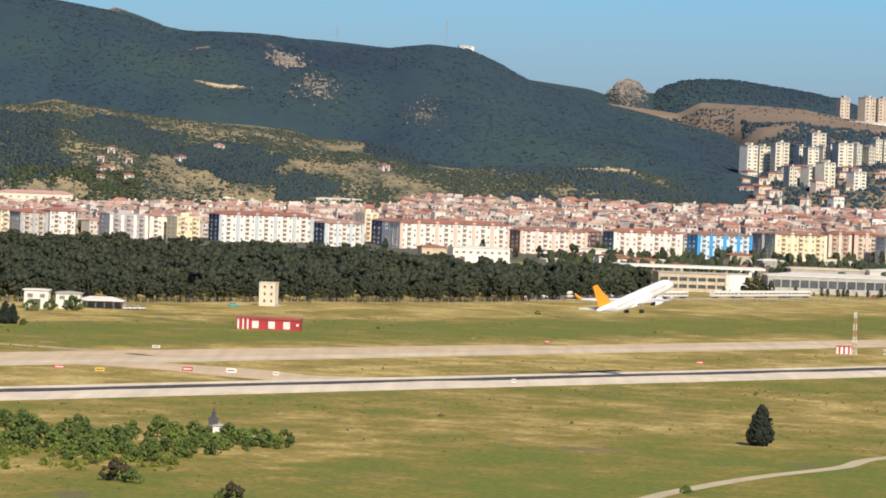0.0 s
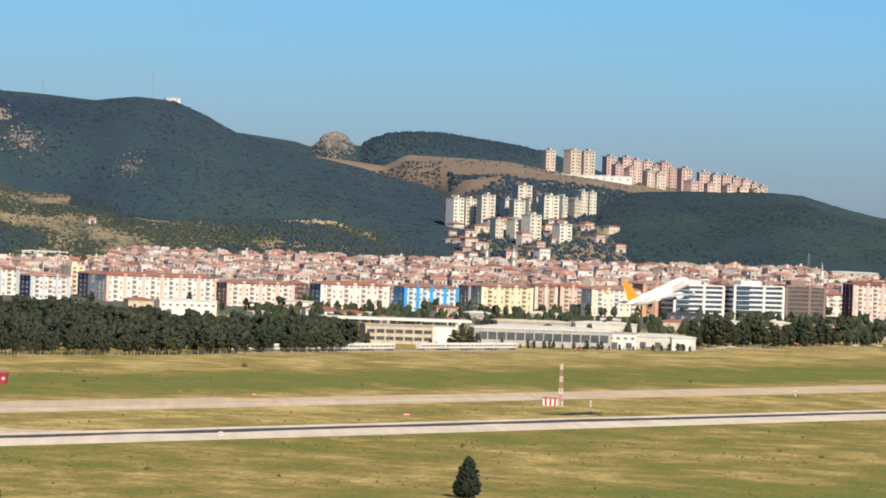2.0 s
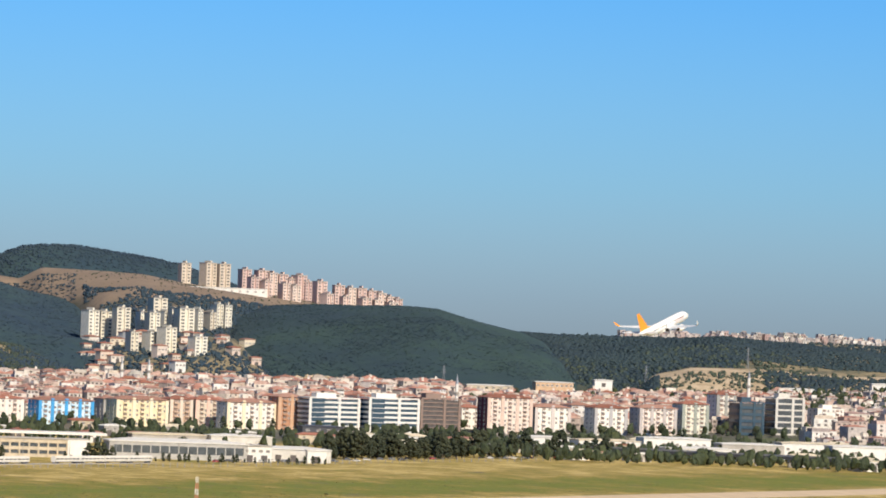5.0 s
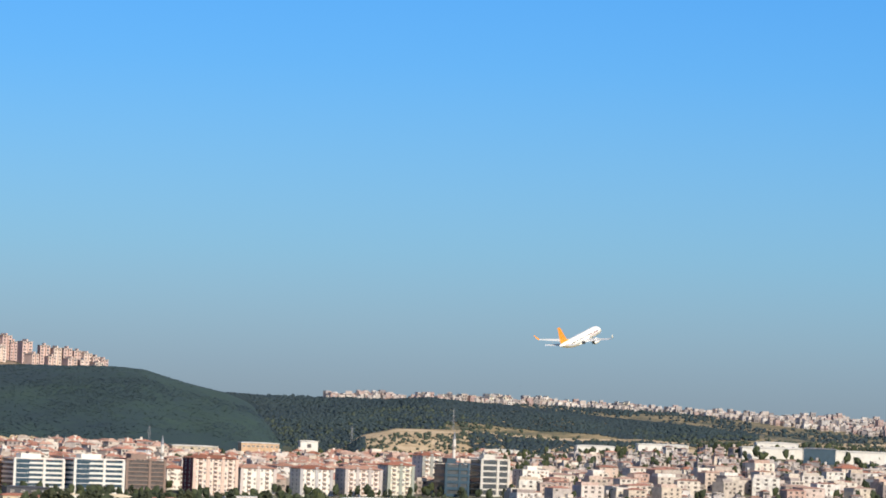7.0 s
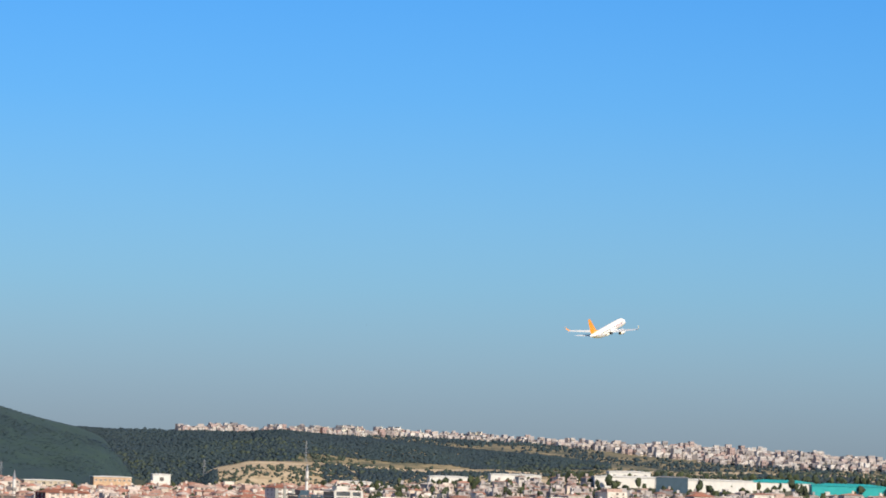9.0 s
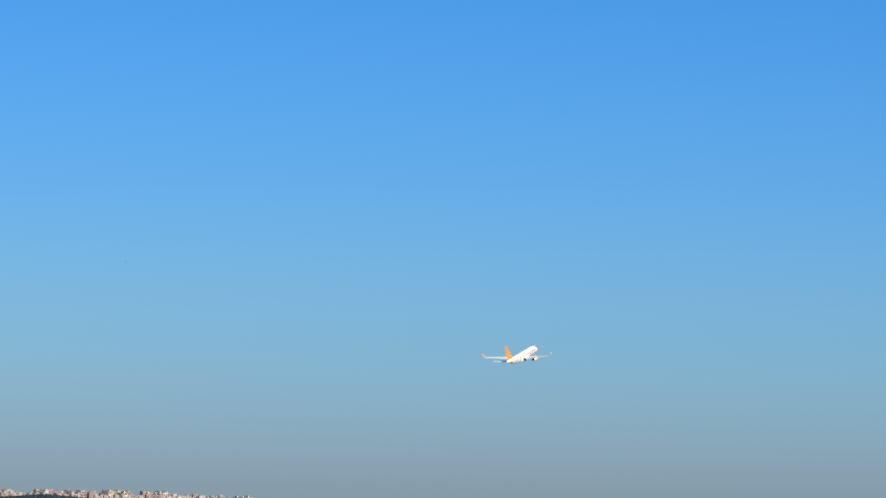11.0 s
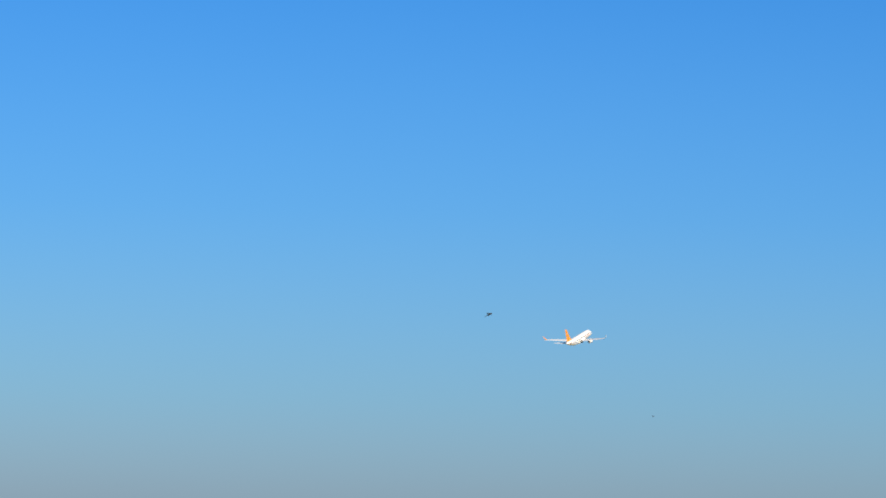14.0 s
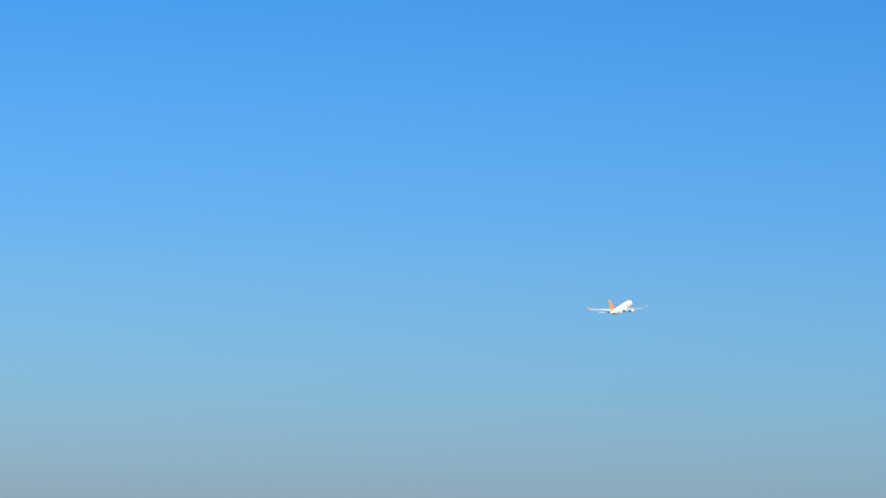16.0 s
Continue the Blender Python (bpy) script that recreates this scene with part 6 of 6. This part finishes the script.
def coach_train():
    """A white train standing behind the fence: coaches with window bands, doors and bogies."""
    g0 = polar(1.0, 2175)
    g1 = polar(4.36, 2395)
    step = (g1 - g0) / 11
    ang = math.degrees(math.atan2(step.y, step.x))
    bm = bmesh.new()
    add_box(bm, -0.5, 0.5 + (g1 - g0).length, -1.6, 1.6, -0.4, 0.35)
    ob = new("railway_bed", mesh_of(bm, "railway_bed", M_CONCRETE))
    ob.matrix_basis = pose(g0.x, g0.y, 0, 0, 0, ang)
    tagged(ob, "low grey ballast bed under the train", "railway", kind="structure")
    length = step.length - 0.8
    bm = bmesh.new()
    add_box(bm, 0, length, -1.4, 1.4, 1.0, 3.9)
    bmesh.ops.bevel(bm, geom=[e for e in bm.edges if abs(e.verts[0].co.x - e.verts[1].co.x) > 1], offset=0.35, segments=2, affect="EDGES")
    body = mesh_of(bm, "body", M_WHITE)
    pane = pane_mesh(2.9, 0.6, M_PANE, 0.04)
    bm = bmesh.new()
    add_box(bm, -1.4, 1.4, -1.1, 1.1, 0.3, 1.05)
    bogie = mesh_of(bm, "bogie", M_DARKMETAL)
    first = None
    for i in range(11):
        p = g0 + step * i
        m = pose(p.x, p.y, 0, 0, 0, ang)
        if first is None:
            first = thing("train_coach", "white railway coach standing behind the fence", "train", m, "white train")
            piece("body", body, first, Matrix())
            for k in range(6):
                piece("window", pane, first, pose(2.0 + k * (length - 4) / 5, -1.4, 2.2))
            for x in (2.5, length - 2.5):
                piece("bogie", bogie, first, pose(x, 0, 0.05))
        elif i not in (6,):
            copy_thing(first, m)


def overpass():
    root = thing("road_overpass", "dark road bridge on piers above the grass", "bridge", at(9.55, 2925, 0, -28))
    bm = bmesh.new()
    add_box(bm, 0, 170, -5, 5, 4.6, 6.2)
    part("deck", bm, M_DARKMETAL, root)
    bm = bmesh.new()
    add_box(bm, 0, 170, -5.3, -5.0, 6.2, 7.3)
    part("railing", bm, M_STEEL, root)
    for i in range(8):
        bm = bmesh.new()
        add_box(bm, 4 + i * 22, 6 + i * 22, -3.5, 3.5, -0.3, 4.6)
        part("pier", bm, M_CONCRETE, root)


def bush_cabin():
    root = thing("watch_cabin", "small white cabin with a dark water tower in the thicket", "cabin", at(-2.62, 1022))
    bm = bmesh.new()
    add_box(bm, -0.6, 2.0, 0, 2.6, -0.2, 2.6)
    part("wall", bm, M_WHITE, root)
    bm = bmesh.new()
    add_hip(bm, -0.6, 2.0, 0, 2.6, 2.6, 0.5, 0.25, 0.15)
    part("roof", bm, M_CONCRETE, root)
    bm = bmesh.new()
    add_box(bm, -1.6, 0.4, 0.4, 2.2, 2.9, 4.4)
    add_tube(bm, 0.5, 0.4, 4.4, 5.6, 8, -0.5, 1.2)
    add_tube(bm, 0.15, 0.12, 5.6, 6.6, 6, -0.5, 1.2)
    for x, y in ((-1.5, 0.5), (-1.5, 2.1)):
        add_box(bm, x - 0.08, x + 0.08, y - 0.08, y + 0.08, -0.2, 3)
    part("tank", bm, M_DARKMETAL, root, "dark metal tank and pipe")
    wall = thing("garden_wall", "short white wall among the bushes", "wall", at(-2.15, 1012))
    bm = bmesh.new()
    add_box(bm, -1.4, 0.6, 0, 0.3, -0.2, 1.4)
    part("wall", bm, M_WHITE, wall)


def pylon(az, dist, z0, h, label="thin grey steel lattice pylon"):
    root = thing("lattice_pylon", label, "pylon", at(az, dist, z0), "pylons")
    bm = bmesh.new()
    for s in (-1, 1):
        for q in (-1, 1):
            a = Vector((s * 1.0, q * 1.0, 0))
            n = 6
            for i in range(n):
                t0, t1 = i / n, (i + 1) / n
                x0, x1 = s * (1 - 0.85 * t0), s * (1 - 0.85 * t1)
                add_box(bm, min(x0, x1) - 0.1, max(x0, x1) + 0.1, q * (1 - 0.85 * t0) - 0.1, q * (1 - 0.85 * t0) + 0.1, h * t0, h * t1)
    part("legs", bm, M_STEEL, root)
    bm = bmesh.new()
    for z in (0.7, 0.82, 0.92):
        add_box(bm, -2.2 * (1.2 - z) * 2, 2.2 * (1.2 - z) * 2, -0.1, 0.1, h * z, h * z + 0.25)
    part("cross_arm", bm, M_STEEL, root)


marker_hut()
stair_tower()
lattice_mast()
far_left_sheds()
fence()
coach_train()
overpass()
bush_cabin()
sign(-4.50, 1318, 3.0, 0.9, M_RED, "small red airfield sign beside the taxiway")
sign(-4.02, 1310, 2.6, 0.9, M_YELLOW, "small yellow and white airfield sign")
sign(-2.98, 1330, 3.0, 1.0, M_RED, "red and white airfield sign by the link")
sign(-2.46, 1328, 2.8, 1.1, M_WHITE, "white airfield sign by the link")
sign(-1.93, 1322, 1.7, 0.9, M_WHITE, "small white airfield sign by the runway")
sign(-3.36, 1478, 2.4, 0.8, M_WHITE, "white airfield sign beyond the taxiway")
sign(0.90, 1330, 1.2, 1.0, M_WHITE, "small white airfield marker by the runway")
sign(3.10, 1512, 2.4, 0.8, M_RED, "dark red airfield sign in the grass")
sign(1.28, 1640, 2.0, 0.8, M_RED, "dark red airfield sign beyond the taxiway")
sign(7.7, 1850, 0.5, 2.0, M_WHITE, "thin white marker post")
sign(5.28, 1650, 0.4, 2.0, M_WHITE, "thin white marker post")
sign(10.6, 1990, 1.6, 0.9, M_WHITE, "small white airfield sign")
for i, a in enumerate((-3.72, -3.66, -3.60, -3.55)):
    car(a, 1840 + i, M_WHITE, 60, "white parked car beside the shelter", "parked cars")
car(-2.46, 1922, M_TEAL, 10, "small teal service car by the fence", "parked cars")
cg = np.random.default_rng(44)
CARS = [M_WHITE, M_WHITE, M_STEEL, M_DARKMETAL, M_RED, M_BEIGE]
for i in range(60):
    a = cg.uniform(5.0, 13.0)
    d = float(np.interp(a, (5, 6.5, 9.4, 13), (2440, 2560, 2890, 3000))) + cg.uniform(-8, 25)
    car(a, d, CARS[int(cg.integers(6))], cg.uniform(-20, 50), "parked car by the perimeter road", "parked cars")
pylon(-0.05, 4470, float(HILL_MAIN.height(-0.05, 4470)), 26, "thin radio mast on the mountain top")
pylon(-1.35, 4470, float(HILL_MAIN.height(-1.35, 4470)), 14, "thin radio mast on the mountain top")
pylon(11.4, 4050, float(HILL_QUARRY.height(11.4, 4018)), 34, "tall grey pylon before the wooded hill")
pylon(7.8, 3850, 32, 18)
pylon(10.2, 3900, 36, 20)


# ---- the airliner ----
M_HULL, hn, hb = mat("white_aircraft_paint", 0.35)
hv = hn.nodes.new("ShaderNodeTexCoord").outputs["Object"]
hn.links.new(ramp(hn, tex_noise(hn, hv, 0.3, 4), [(0.3, (0.80, 0.79, 0.77)), (0.7, (0.86, 0.85, 0.84))]), hb.inputs["Base Color"])
M_ORANGE = painted("orange_aircraft_paint", (0.80, 0.30, 0.02), 0.4, 0.08, 0.3)
M_PALEPINK = painted("pale_red_lettering", (0.78, 0.60, 0.58), 0.4, 0.1, 0.5)
M_WINGGREY = painted("pale_grey_wing_paint", (0.68, 0.69, 0.70), 0.4, 0.1, 0.4)
M_TYRE = painted("tyre_rubber", (0.02, 0.02, 0.022), 0.8)
M_FAN = painted("dark_engine_fan", (0.05, 0.05, 0.055), 0.4, 0.2, 1.0, 0.5)


def foil(bm, sections):
    """A wing skin through airfoil sections: (leading edge x, y, z, chord, thickness, up axis)."""
    prof = [(0, 0), (0.04, 0.45), (0.15, 0.85), (0.35, 1.0), (0.65, 0.65), (1, 0.03), (0.65, -0.35), (0.35, -0.6), (0.12, -0.55), (0.03, -0.3)]
    rings = []
    for x, y, z, c, t, up in sections:
        rings.append([bm.verts.new((x - c * u, y + (up[0] * v * t), z + (up[1] * v * t))) for u, v in prof])
    n = len(prof)
    for a, b in zip(rings, rings[1:]):
        for i in range(n):
            bm.faces.new((a[i], a[(i + 1) % n], b[(i + 1) % n], b[i]))
    bm.faces.new(rings[0])
    bm.faces.new(rings[-1][::-1])
    bmesh.ops.recalc_face_normals(bm, faces=bm.faces[:])


def airliner():
    root = thing("airliner", "white twin-engine airliner with orange tail climbing out", "airplane", Matrix())
    k = 0.96
    R = 1.93 * k
    # x along the body, centre height, radius up and radius sideways
    stations = [(19.7, -0.62, 0.05, 0.05), (19.4, -0.60, 0.42, 0.45), (18.8, -0.52, 0.85, 0.88), (17.8, -0.32, 1.32, 1.32), (16.4, -0.1, 1.72, 1.68), (14.6, 0, 1.93, 1.88), (11, 0, 2.0, 1.88), (4, 0, 2.0, 1.88), (-6, 0, 2.0, 1.88), (-9, 0.12, 1.88, 1.8), (-12.5, 0.5, 1.5, 1.5), (-15.5, 0.92, 1.05, 1.08), (-18, 1.25, 0.62, 0.62), (-19.6, 1.42, 0.28, 0.26)]
    bm = bmesh.new()
    n = 28
    rings = [[bm.verts.new((x * k, w * k * math.cos(i * math.tau / n), (zc + u * math.sin(i * math.tau / n)) * k)) for i in range(n)] for x, zc, u, w in stations]
    for a, b in zip(rings, rings[1:]):
        for i in range(n):
            bm.faces.new((a[i], b[i], b[(i + 1) % n], a[(i + 1) % n]))
    bm.faces.new(rings[0])
    bm.faces.new(rings[-1][::-1])
    bmesh.ops.recalc_face_normals(bm, faces=bm.faces[:])
    for f in bm.faces:
        f.smooth = True
    part("fuselage", bm, M_HULL, root)
    # belly fairing
    bm = bmesh.new()
    bmesh.ops.create_uvsphere(bm, u_segments=20, v_segments=10, radius=1, matrix=pose(0.8 * k, 0, -1.55 * k) @ Matrix.Diagonal((6.6 * k, 1.95 * k, 0.85 * k, 1)))
    for f in bm.faces:
        f.smooth = True
    part("belly_fairing", bm, M_HULL, root)
    for s, nm in ((1, "left"), (-1, "right")):
        bm = bmesh.new()
        foil(bm, [(5.6 * k, s * 1.5 * k, -1.15 * k, 7.6 * k, 0.5, (0, 1)), (2.6 * k, s * 5.6 * k, -0.75 * k, 4.6 * k, 0.34, (0, 1)), (-3.6 * k, s * 16.6 * k, 0.8 * k, 1.7 * k, 0.14, (0, 1))])
        wing = part("wing", bm, M_WINGGREY, root)
        bm = bmesh.new()
        foil(bm, [(-3.6 * k, s * 16.6 * k, 0.8 * k, 1.7 * k, 0.1, (-s, 0.3)), (-4.4 * k, s * 17.4 * k, 1.55 * k, 1.3 * k, 0.08, (-s, 0.2)), (-5.9 * k, s * 17.9 * k, 3.0 * k, 0.6 * k, 0.05, (-s, 0.1))])
        bm.normal_update()
        for f in bm.faces:
            f.material_index = 1 if f.normal.y * s > 0 else 0
        part("winglet", bm, M_ORANGE, root, "orange upturned wing tip").data.materials.append(M_HULL)
        bm = bmesh.new()
        foil(bm, [(-13.9 * k, s * 0.7 * k, 1.0 * k, 3.7 * k, 0.2, (0, 1)), (-18.3 * k, s * 7.1 * k, 1.75 * k, 1.3 * k, 0.08, (0, 1))])
        part("tailplane", bm, M_WINGGREY, root)
        # engine: nacelle, fan face, pylon
        bm = bmesh.new()
        prof = [(2.35, 0.80), (2.5, 0.93), (2.3, 1.03), (1.2, 1.10), (-0.6, 0.98), (-1.6, 0.72), (-1.6, 0.55)]
        m = 20
        rr = [[bm.verts.new(((x + 3.9) * k, (s * 4.9 + r * math.cos(i * math.tau / m)) * k, (-2.15 + r * math.sin(i * math.tau / m)) * k)) for i in range(m)] for x, r in prof]
        for a, b in zip(rr, rr[1:]):
            for i in range(m):
                bm.faces.new((a[i], a[(i + 1) % m], b[(i + 1) % m], b[i]))
        bmesh.ops.recalc_face_normals(bm, faces=bm.faces[:])
        for f in bm.faces:
            f.smooth = True
        eng = part("engine", bm, M_HULL, root)
        bm = bmesh.new()
        bmesh.ops.create_circle(bm, cap_ends=True, segments=m, radius=0.85 * k, matrix=pose(5.8 * k, s * 4.9 * k, -2.15 * k, 0, 90))
        part("fan", bm, M_FAN, eng, "dark fan face")
        bm = bmesh.new()
        bmesh.ops.create_cone(bm, cap_ends=True, segments=m, radius1=0.62 * k, radius2=0.25 * k, depth=1.6 * k, matrix=pose(1.7 * k, s * 4.9 * k, -2.15 * k, 0, -90))
        part("exhaust_cone", bm, M_FAN, eng, "dark exhaust cone")
        bm = bmesh.new()
        add_box(bm, 1.4 * k, 5.2 * k, (s * 4.9 - 0.15) * k, (s * 4.9 + 0.15) * k, -1.3 * k, -0.7 * k)
        part("engine_pylon", bm, M_HULL, root)
        # lettering as plain bars along the forward cabin
        for x0, x1, z0, z1 in ((13.4, 12.6, -0.15, 0.95), (12.3, 11.2, -0.3, 0.75), (10.9, 9.9, -0.3, 0.8), (9.6, 8.6, -0.3, 0.75), (8.3, 7.3, -0.5, 0.75), (7.0, 6.0, -0.3, 0.7)):
            bm = bmesh.new()
            seg = 4
            rows = []
            for j in range(seg + 1):
                z = z0 + (z1 - z0) * j / seg
                y = 1.895 * math.sqrt(max(0.0, 1 - (z / 2.0) ** 2)) + 0.012
                rows.append((bm.verts.new((x0 * k, s * y * k, z * k)), bm.verts.new((x1 * k, s * y * k, z * k))))
            for a, b in zip(rows, rows[1:]):
                bm.faces.new((a[0], a[1], b[1], b[0]))
            part("lettering_bar", bm, M_PALEPINK, root, "pale red bar in place of lettering")
        # cabin windows
        bm = bmesh.new()
        for i in range(46):
            x = (13.8 - 0.56 * i) * k
            y = s * 1.872 * k
            q = [bm.verts.new(c) for c in ((x - 0.13, y, 0.42 * k), (x + 0.13, y, 0.42 * k), (x + 0.13, y, 0.78 * k), (x - 0.13, y, 0.78 * k))]
            bm.faces.new(q)
        part("cabin_window_row", bm, M_OPENING, root)
        # tail flash low on the rear body
        bm = bmesh.new()
        foil(bm, [(-10.2 * k, s * 0.02, 1.9 * k, 0.5, 0.02, (1, 0)), (-10.6 * k, s * 0.02, 2.0 * k, 0.4, 0.02, (1, 0))])
        part("fin_root", bm, M_ORANGE, root)
    bm = bmesh.new()
    foil(bm, [(-8.6 * k, 0, 1.7 * k, 9.4 * k, 0.16, (1, 0)), (-12.3 * k, 0, 2.6 * k, 6.3 * k, 0.24, (1, 0)), (-17.6 * k, 0, 8.9 * k, 2.2 * k, 0.1, (1, 0))])
    part("tail_fin", bm, M_ORANGE, root, "orange tail fin")
    bm = bmesh.new()
    for s in (-1, 1):
        v = [bm.verts.new((x * k, s * y * k, z * k)) for x, y, z in ((18.55, 0.55, 0.35), (17.9, 1.05, 0.35), (17.2, 1.22, 0.75), (17.6, 0.45, 1.02))]
        bm.faces.new(v)
    part("cockpit_window", bm, M_PANE, root, "dark cockpit glass")
    gears = []
    for x, y, rw in ((-1.6, 2.85, 0.56), (-1.6, -2.85, 0.56), (14.0, 0, 0.36)):
        bm = bmesh.new()
        add_tube(bm, 0.12, 0.1, -2.0, 0, 8)
        leg = part("landing_gear", bm, M_STEEL, root)
        for s in (-1, 1):
            bm = bmesh.new()
            bmesh.ops.create_cone(bm, cap_ends=True, segments=18, radius1=rw, radius2=rw, depth=0.36, matrix=pose(0, s * 0.36, -2.0, 90))
            part("tyre", bm, M_TYRE, leg, "black rubber tyre")
        leg.location = (x * k, y * k, -1.5 * k)
        gears.append((leg, Vector((x * k, y * k, -1.5 * k))))
    return root, gears


PLANE, GEARS = airliner()


def bird(label):
    root = thing("bird", label, "bird", Matrix(), "passing birds")
    bm = bmesh.new()
    bmesh.ops.create_uvsphere(bm, u_segments=10, v_segments=6, radius=1, matrix=Matrix.Diagonal((0.2, 0.06, 0.055, 1)))
    part("body", bm, M_DARKMETAL, root)
    for s in (-1, 1):
        bm = bmesh.new()
        foil(bm, [(0.08, s * 0.03, 0.02, 0.14, 0.012, (0, 1)), (0.04, s * 0.2, 0.09, 0.11, 0.01, (0, 1)), (-0.08, s * 0.36, 0.05, 0.03, 0.006, (0, 1))])
        part("bird_wing", bm, M_DARKMETAL, root)
    bm = bmesh.new()
    add_box(bm, -0.32, -0.16, -0.04, 0.04, -0.01, 0.01)
    part("tail", bm, M_DARKMETAL, root)
    return root


BIRD, SMALL_BIRD, LAST_BIRD = bird("dark swallow gliding across the sky"), bird("small dark swallow far off in the sky"), bird("tiny dark swallow sinking beyond the airliner")

# seconds, then the airliner's place
FLIGHT = [
    (0.0, 56.3, 1398.1, 23.0),
    (0.5, 81.3, 1431.3, 26.8),
    (1.0, 107.5, 1464.5, 31.2),
    (1.5, 134.1, 1497.7, 36.1),
    (2.0, 161.8, 1531.0, 41.3),
    (2.5, 188.4, 1564.3, 46.3),
    (3.0, 213.2, 1598.0, 51.3),
    (3.5, 239.5, 1631.6, 56.4),
    (6.0, 371.7, 1800.6, 84.9),
    (6.5, 399.9, 1834.3, 90.8),
    (7.0, 426.7, 1868.4, 96.4),
    (7.5, 453.5, 1902.6, 101.9),
    (8.0, 479.5, 1937.0, 107.2),
    (8.5, 506.6, 1971.3, 112.8),
    (9.0, 534.9, 2005.3, 118.7),
    (9.5, 562.5, 2039.6, 125.0),
    (10.0, 588.4, 2074.4, 130.3),
    (12.5, 725.3, 2247.8, 162.9),
    (13.0, 752.8, 2282.8, 169.5),
    (13.5, 780.3, 2317.7, 176.1),
    (14.0, 807.9, 2352.8, 182.8),
    (14.5, 835.6, 2387.9, 189.6),
    (15.0, 863.3, 2423.1, 196.4),
    (15.5, 891.1, 2458.4, 203.3),
    (16.0, 919.0, 2493.7, 210.3)
]


def attitude(head, pitch, bank):
    h, p, b = radians(head), radians(pitch), radians(bank)
    f = Vector((math.sin(h) * math.cos(p), math.cos(h) * math.cos(p), math.sin(p)))
    left = Vector((-math.cos(h), math.sin(h), 0))
    up = f.cross(left)
    l2 = left * math.cos(b) + up * math.sin(b)
    return Matrix((f, l2, f.cross(l2))).transposed().to_4x4()


def sky_point(t, px, py, dist):
    """A place at that distance beyond a spot of the view at t, by the camera's aim."""
    az, el, roll = [float(np.interp(t, [r[0] for r in PATH], [r[i] for r in PATH])) for i in (1, 2, 3)]
    return aim(az, el, roll) @ Vector((px * dist, py * dist, -dist))


def motions():
    walk(PLANE, [(t, Matrix.Translation((x, y, z)) @ attitude(38.2, 14.8, -2.1)) for t, x, y, z in FLIGHT])
    # the wheels fold up after take-off
    for leg, p in GEARS:
        up = p + Vector((0, -0.6 * (1 if p.y > 0 else -1 if p.y < 0 else 0), 2.2))
        walk(leg, [(t, Matrix.Translation(p.lerp(up, s))) for t, s in ((0, 0), (2.2, 0), (3.6, 0.35), (5.2, 1), (16, 1))])
    # birds cross the sky on straight glides
    half = math.tan(radians(5.25)) / 784

    def glide(ob, stops):
        """Through the points (time, across, up, distance), carried on at both ends."""
        p = [(t, sky_point(t, x * half, y * half, d)) for t, x, y, d in stops]
        v0, v1 = (p[1][1] - p[0][1]) / (p[1][0] - p[0][0]), (p[-1][1] - p[-2][1]) / (p[-1][0] - p[-2][0])
        p = [(0, p[0][1] - v0 * p[0][0])] + p + [(16, p[-1][1] + v1 * (16 - p[-1][0]))]
        way = (v0 + v1).to_track_quat("X", "Z").to_matrix().to_4x4()
        walk(ob, [(t, Matrix.Translation(q) @ way) for t, q in p])

    glide(BIRD, [(13.5, -346, -352, 300), (14.0, 82, -116, 295), (14.5, 503, 108, 290)])
    glide(SMALL_BIRD, [(9.0, -135, -135, 1400), (12.5, -689, 162, 1000)])
    glide(LAST_BIRD, [(13.5, 202, -184, 800), (14.0, 372, -296, 790)])


motions()
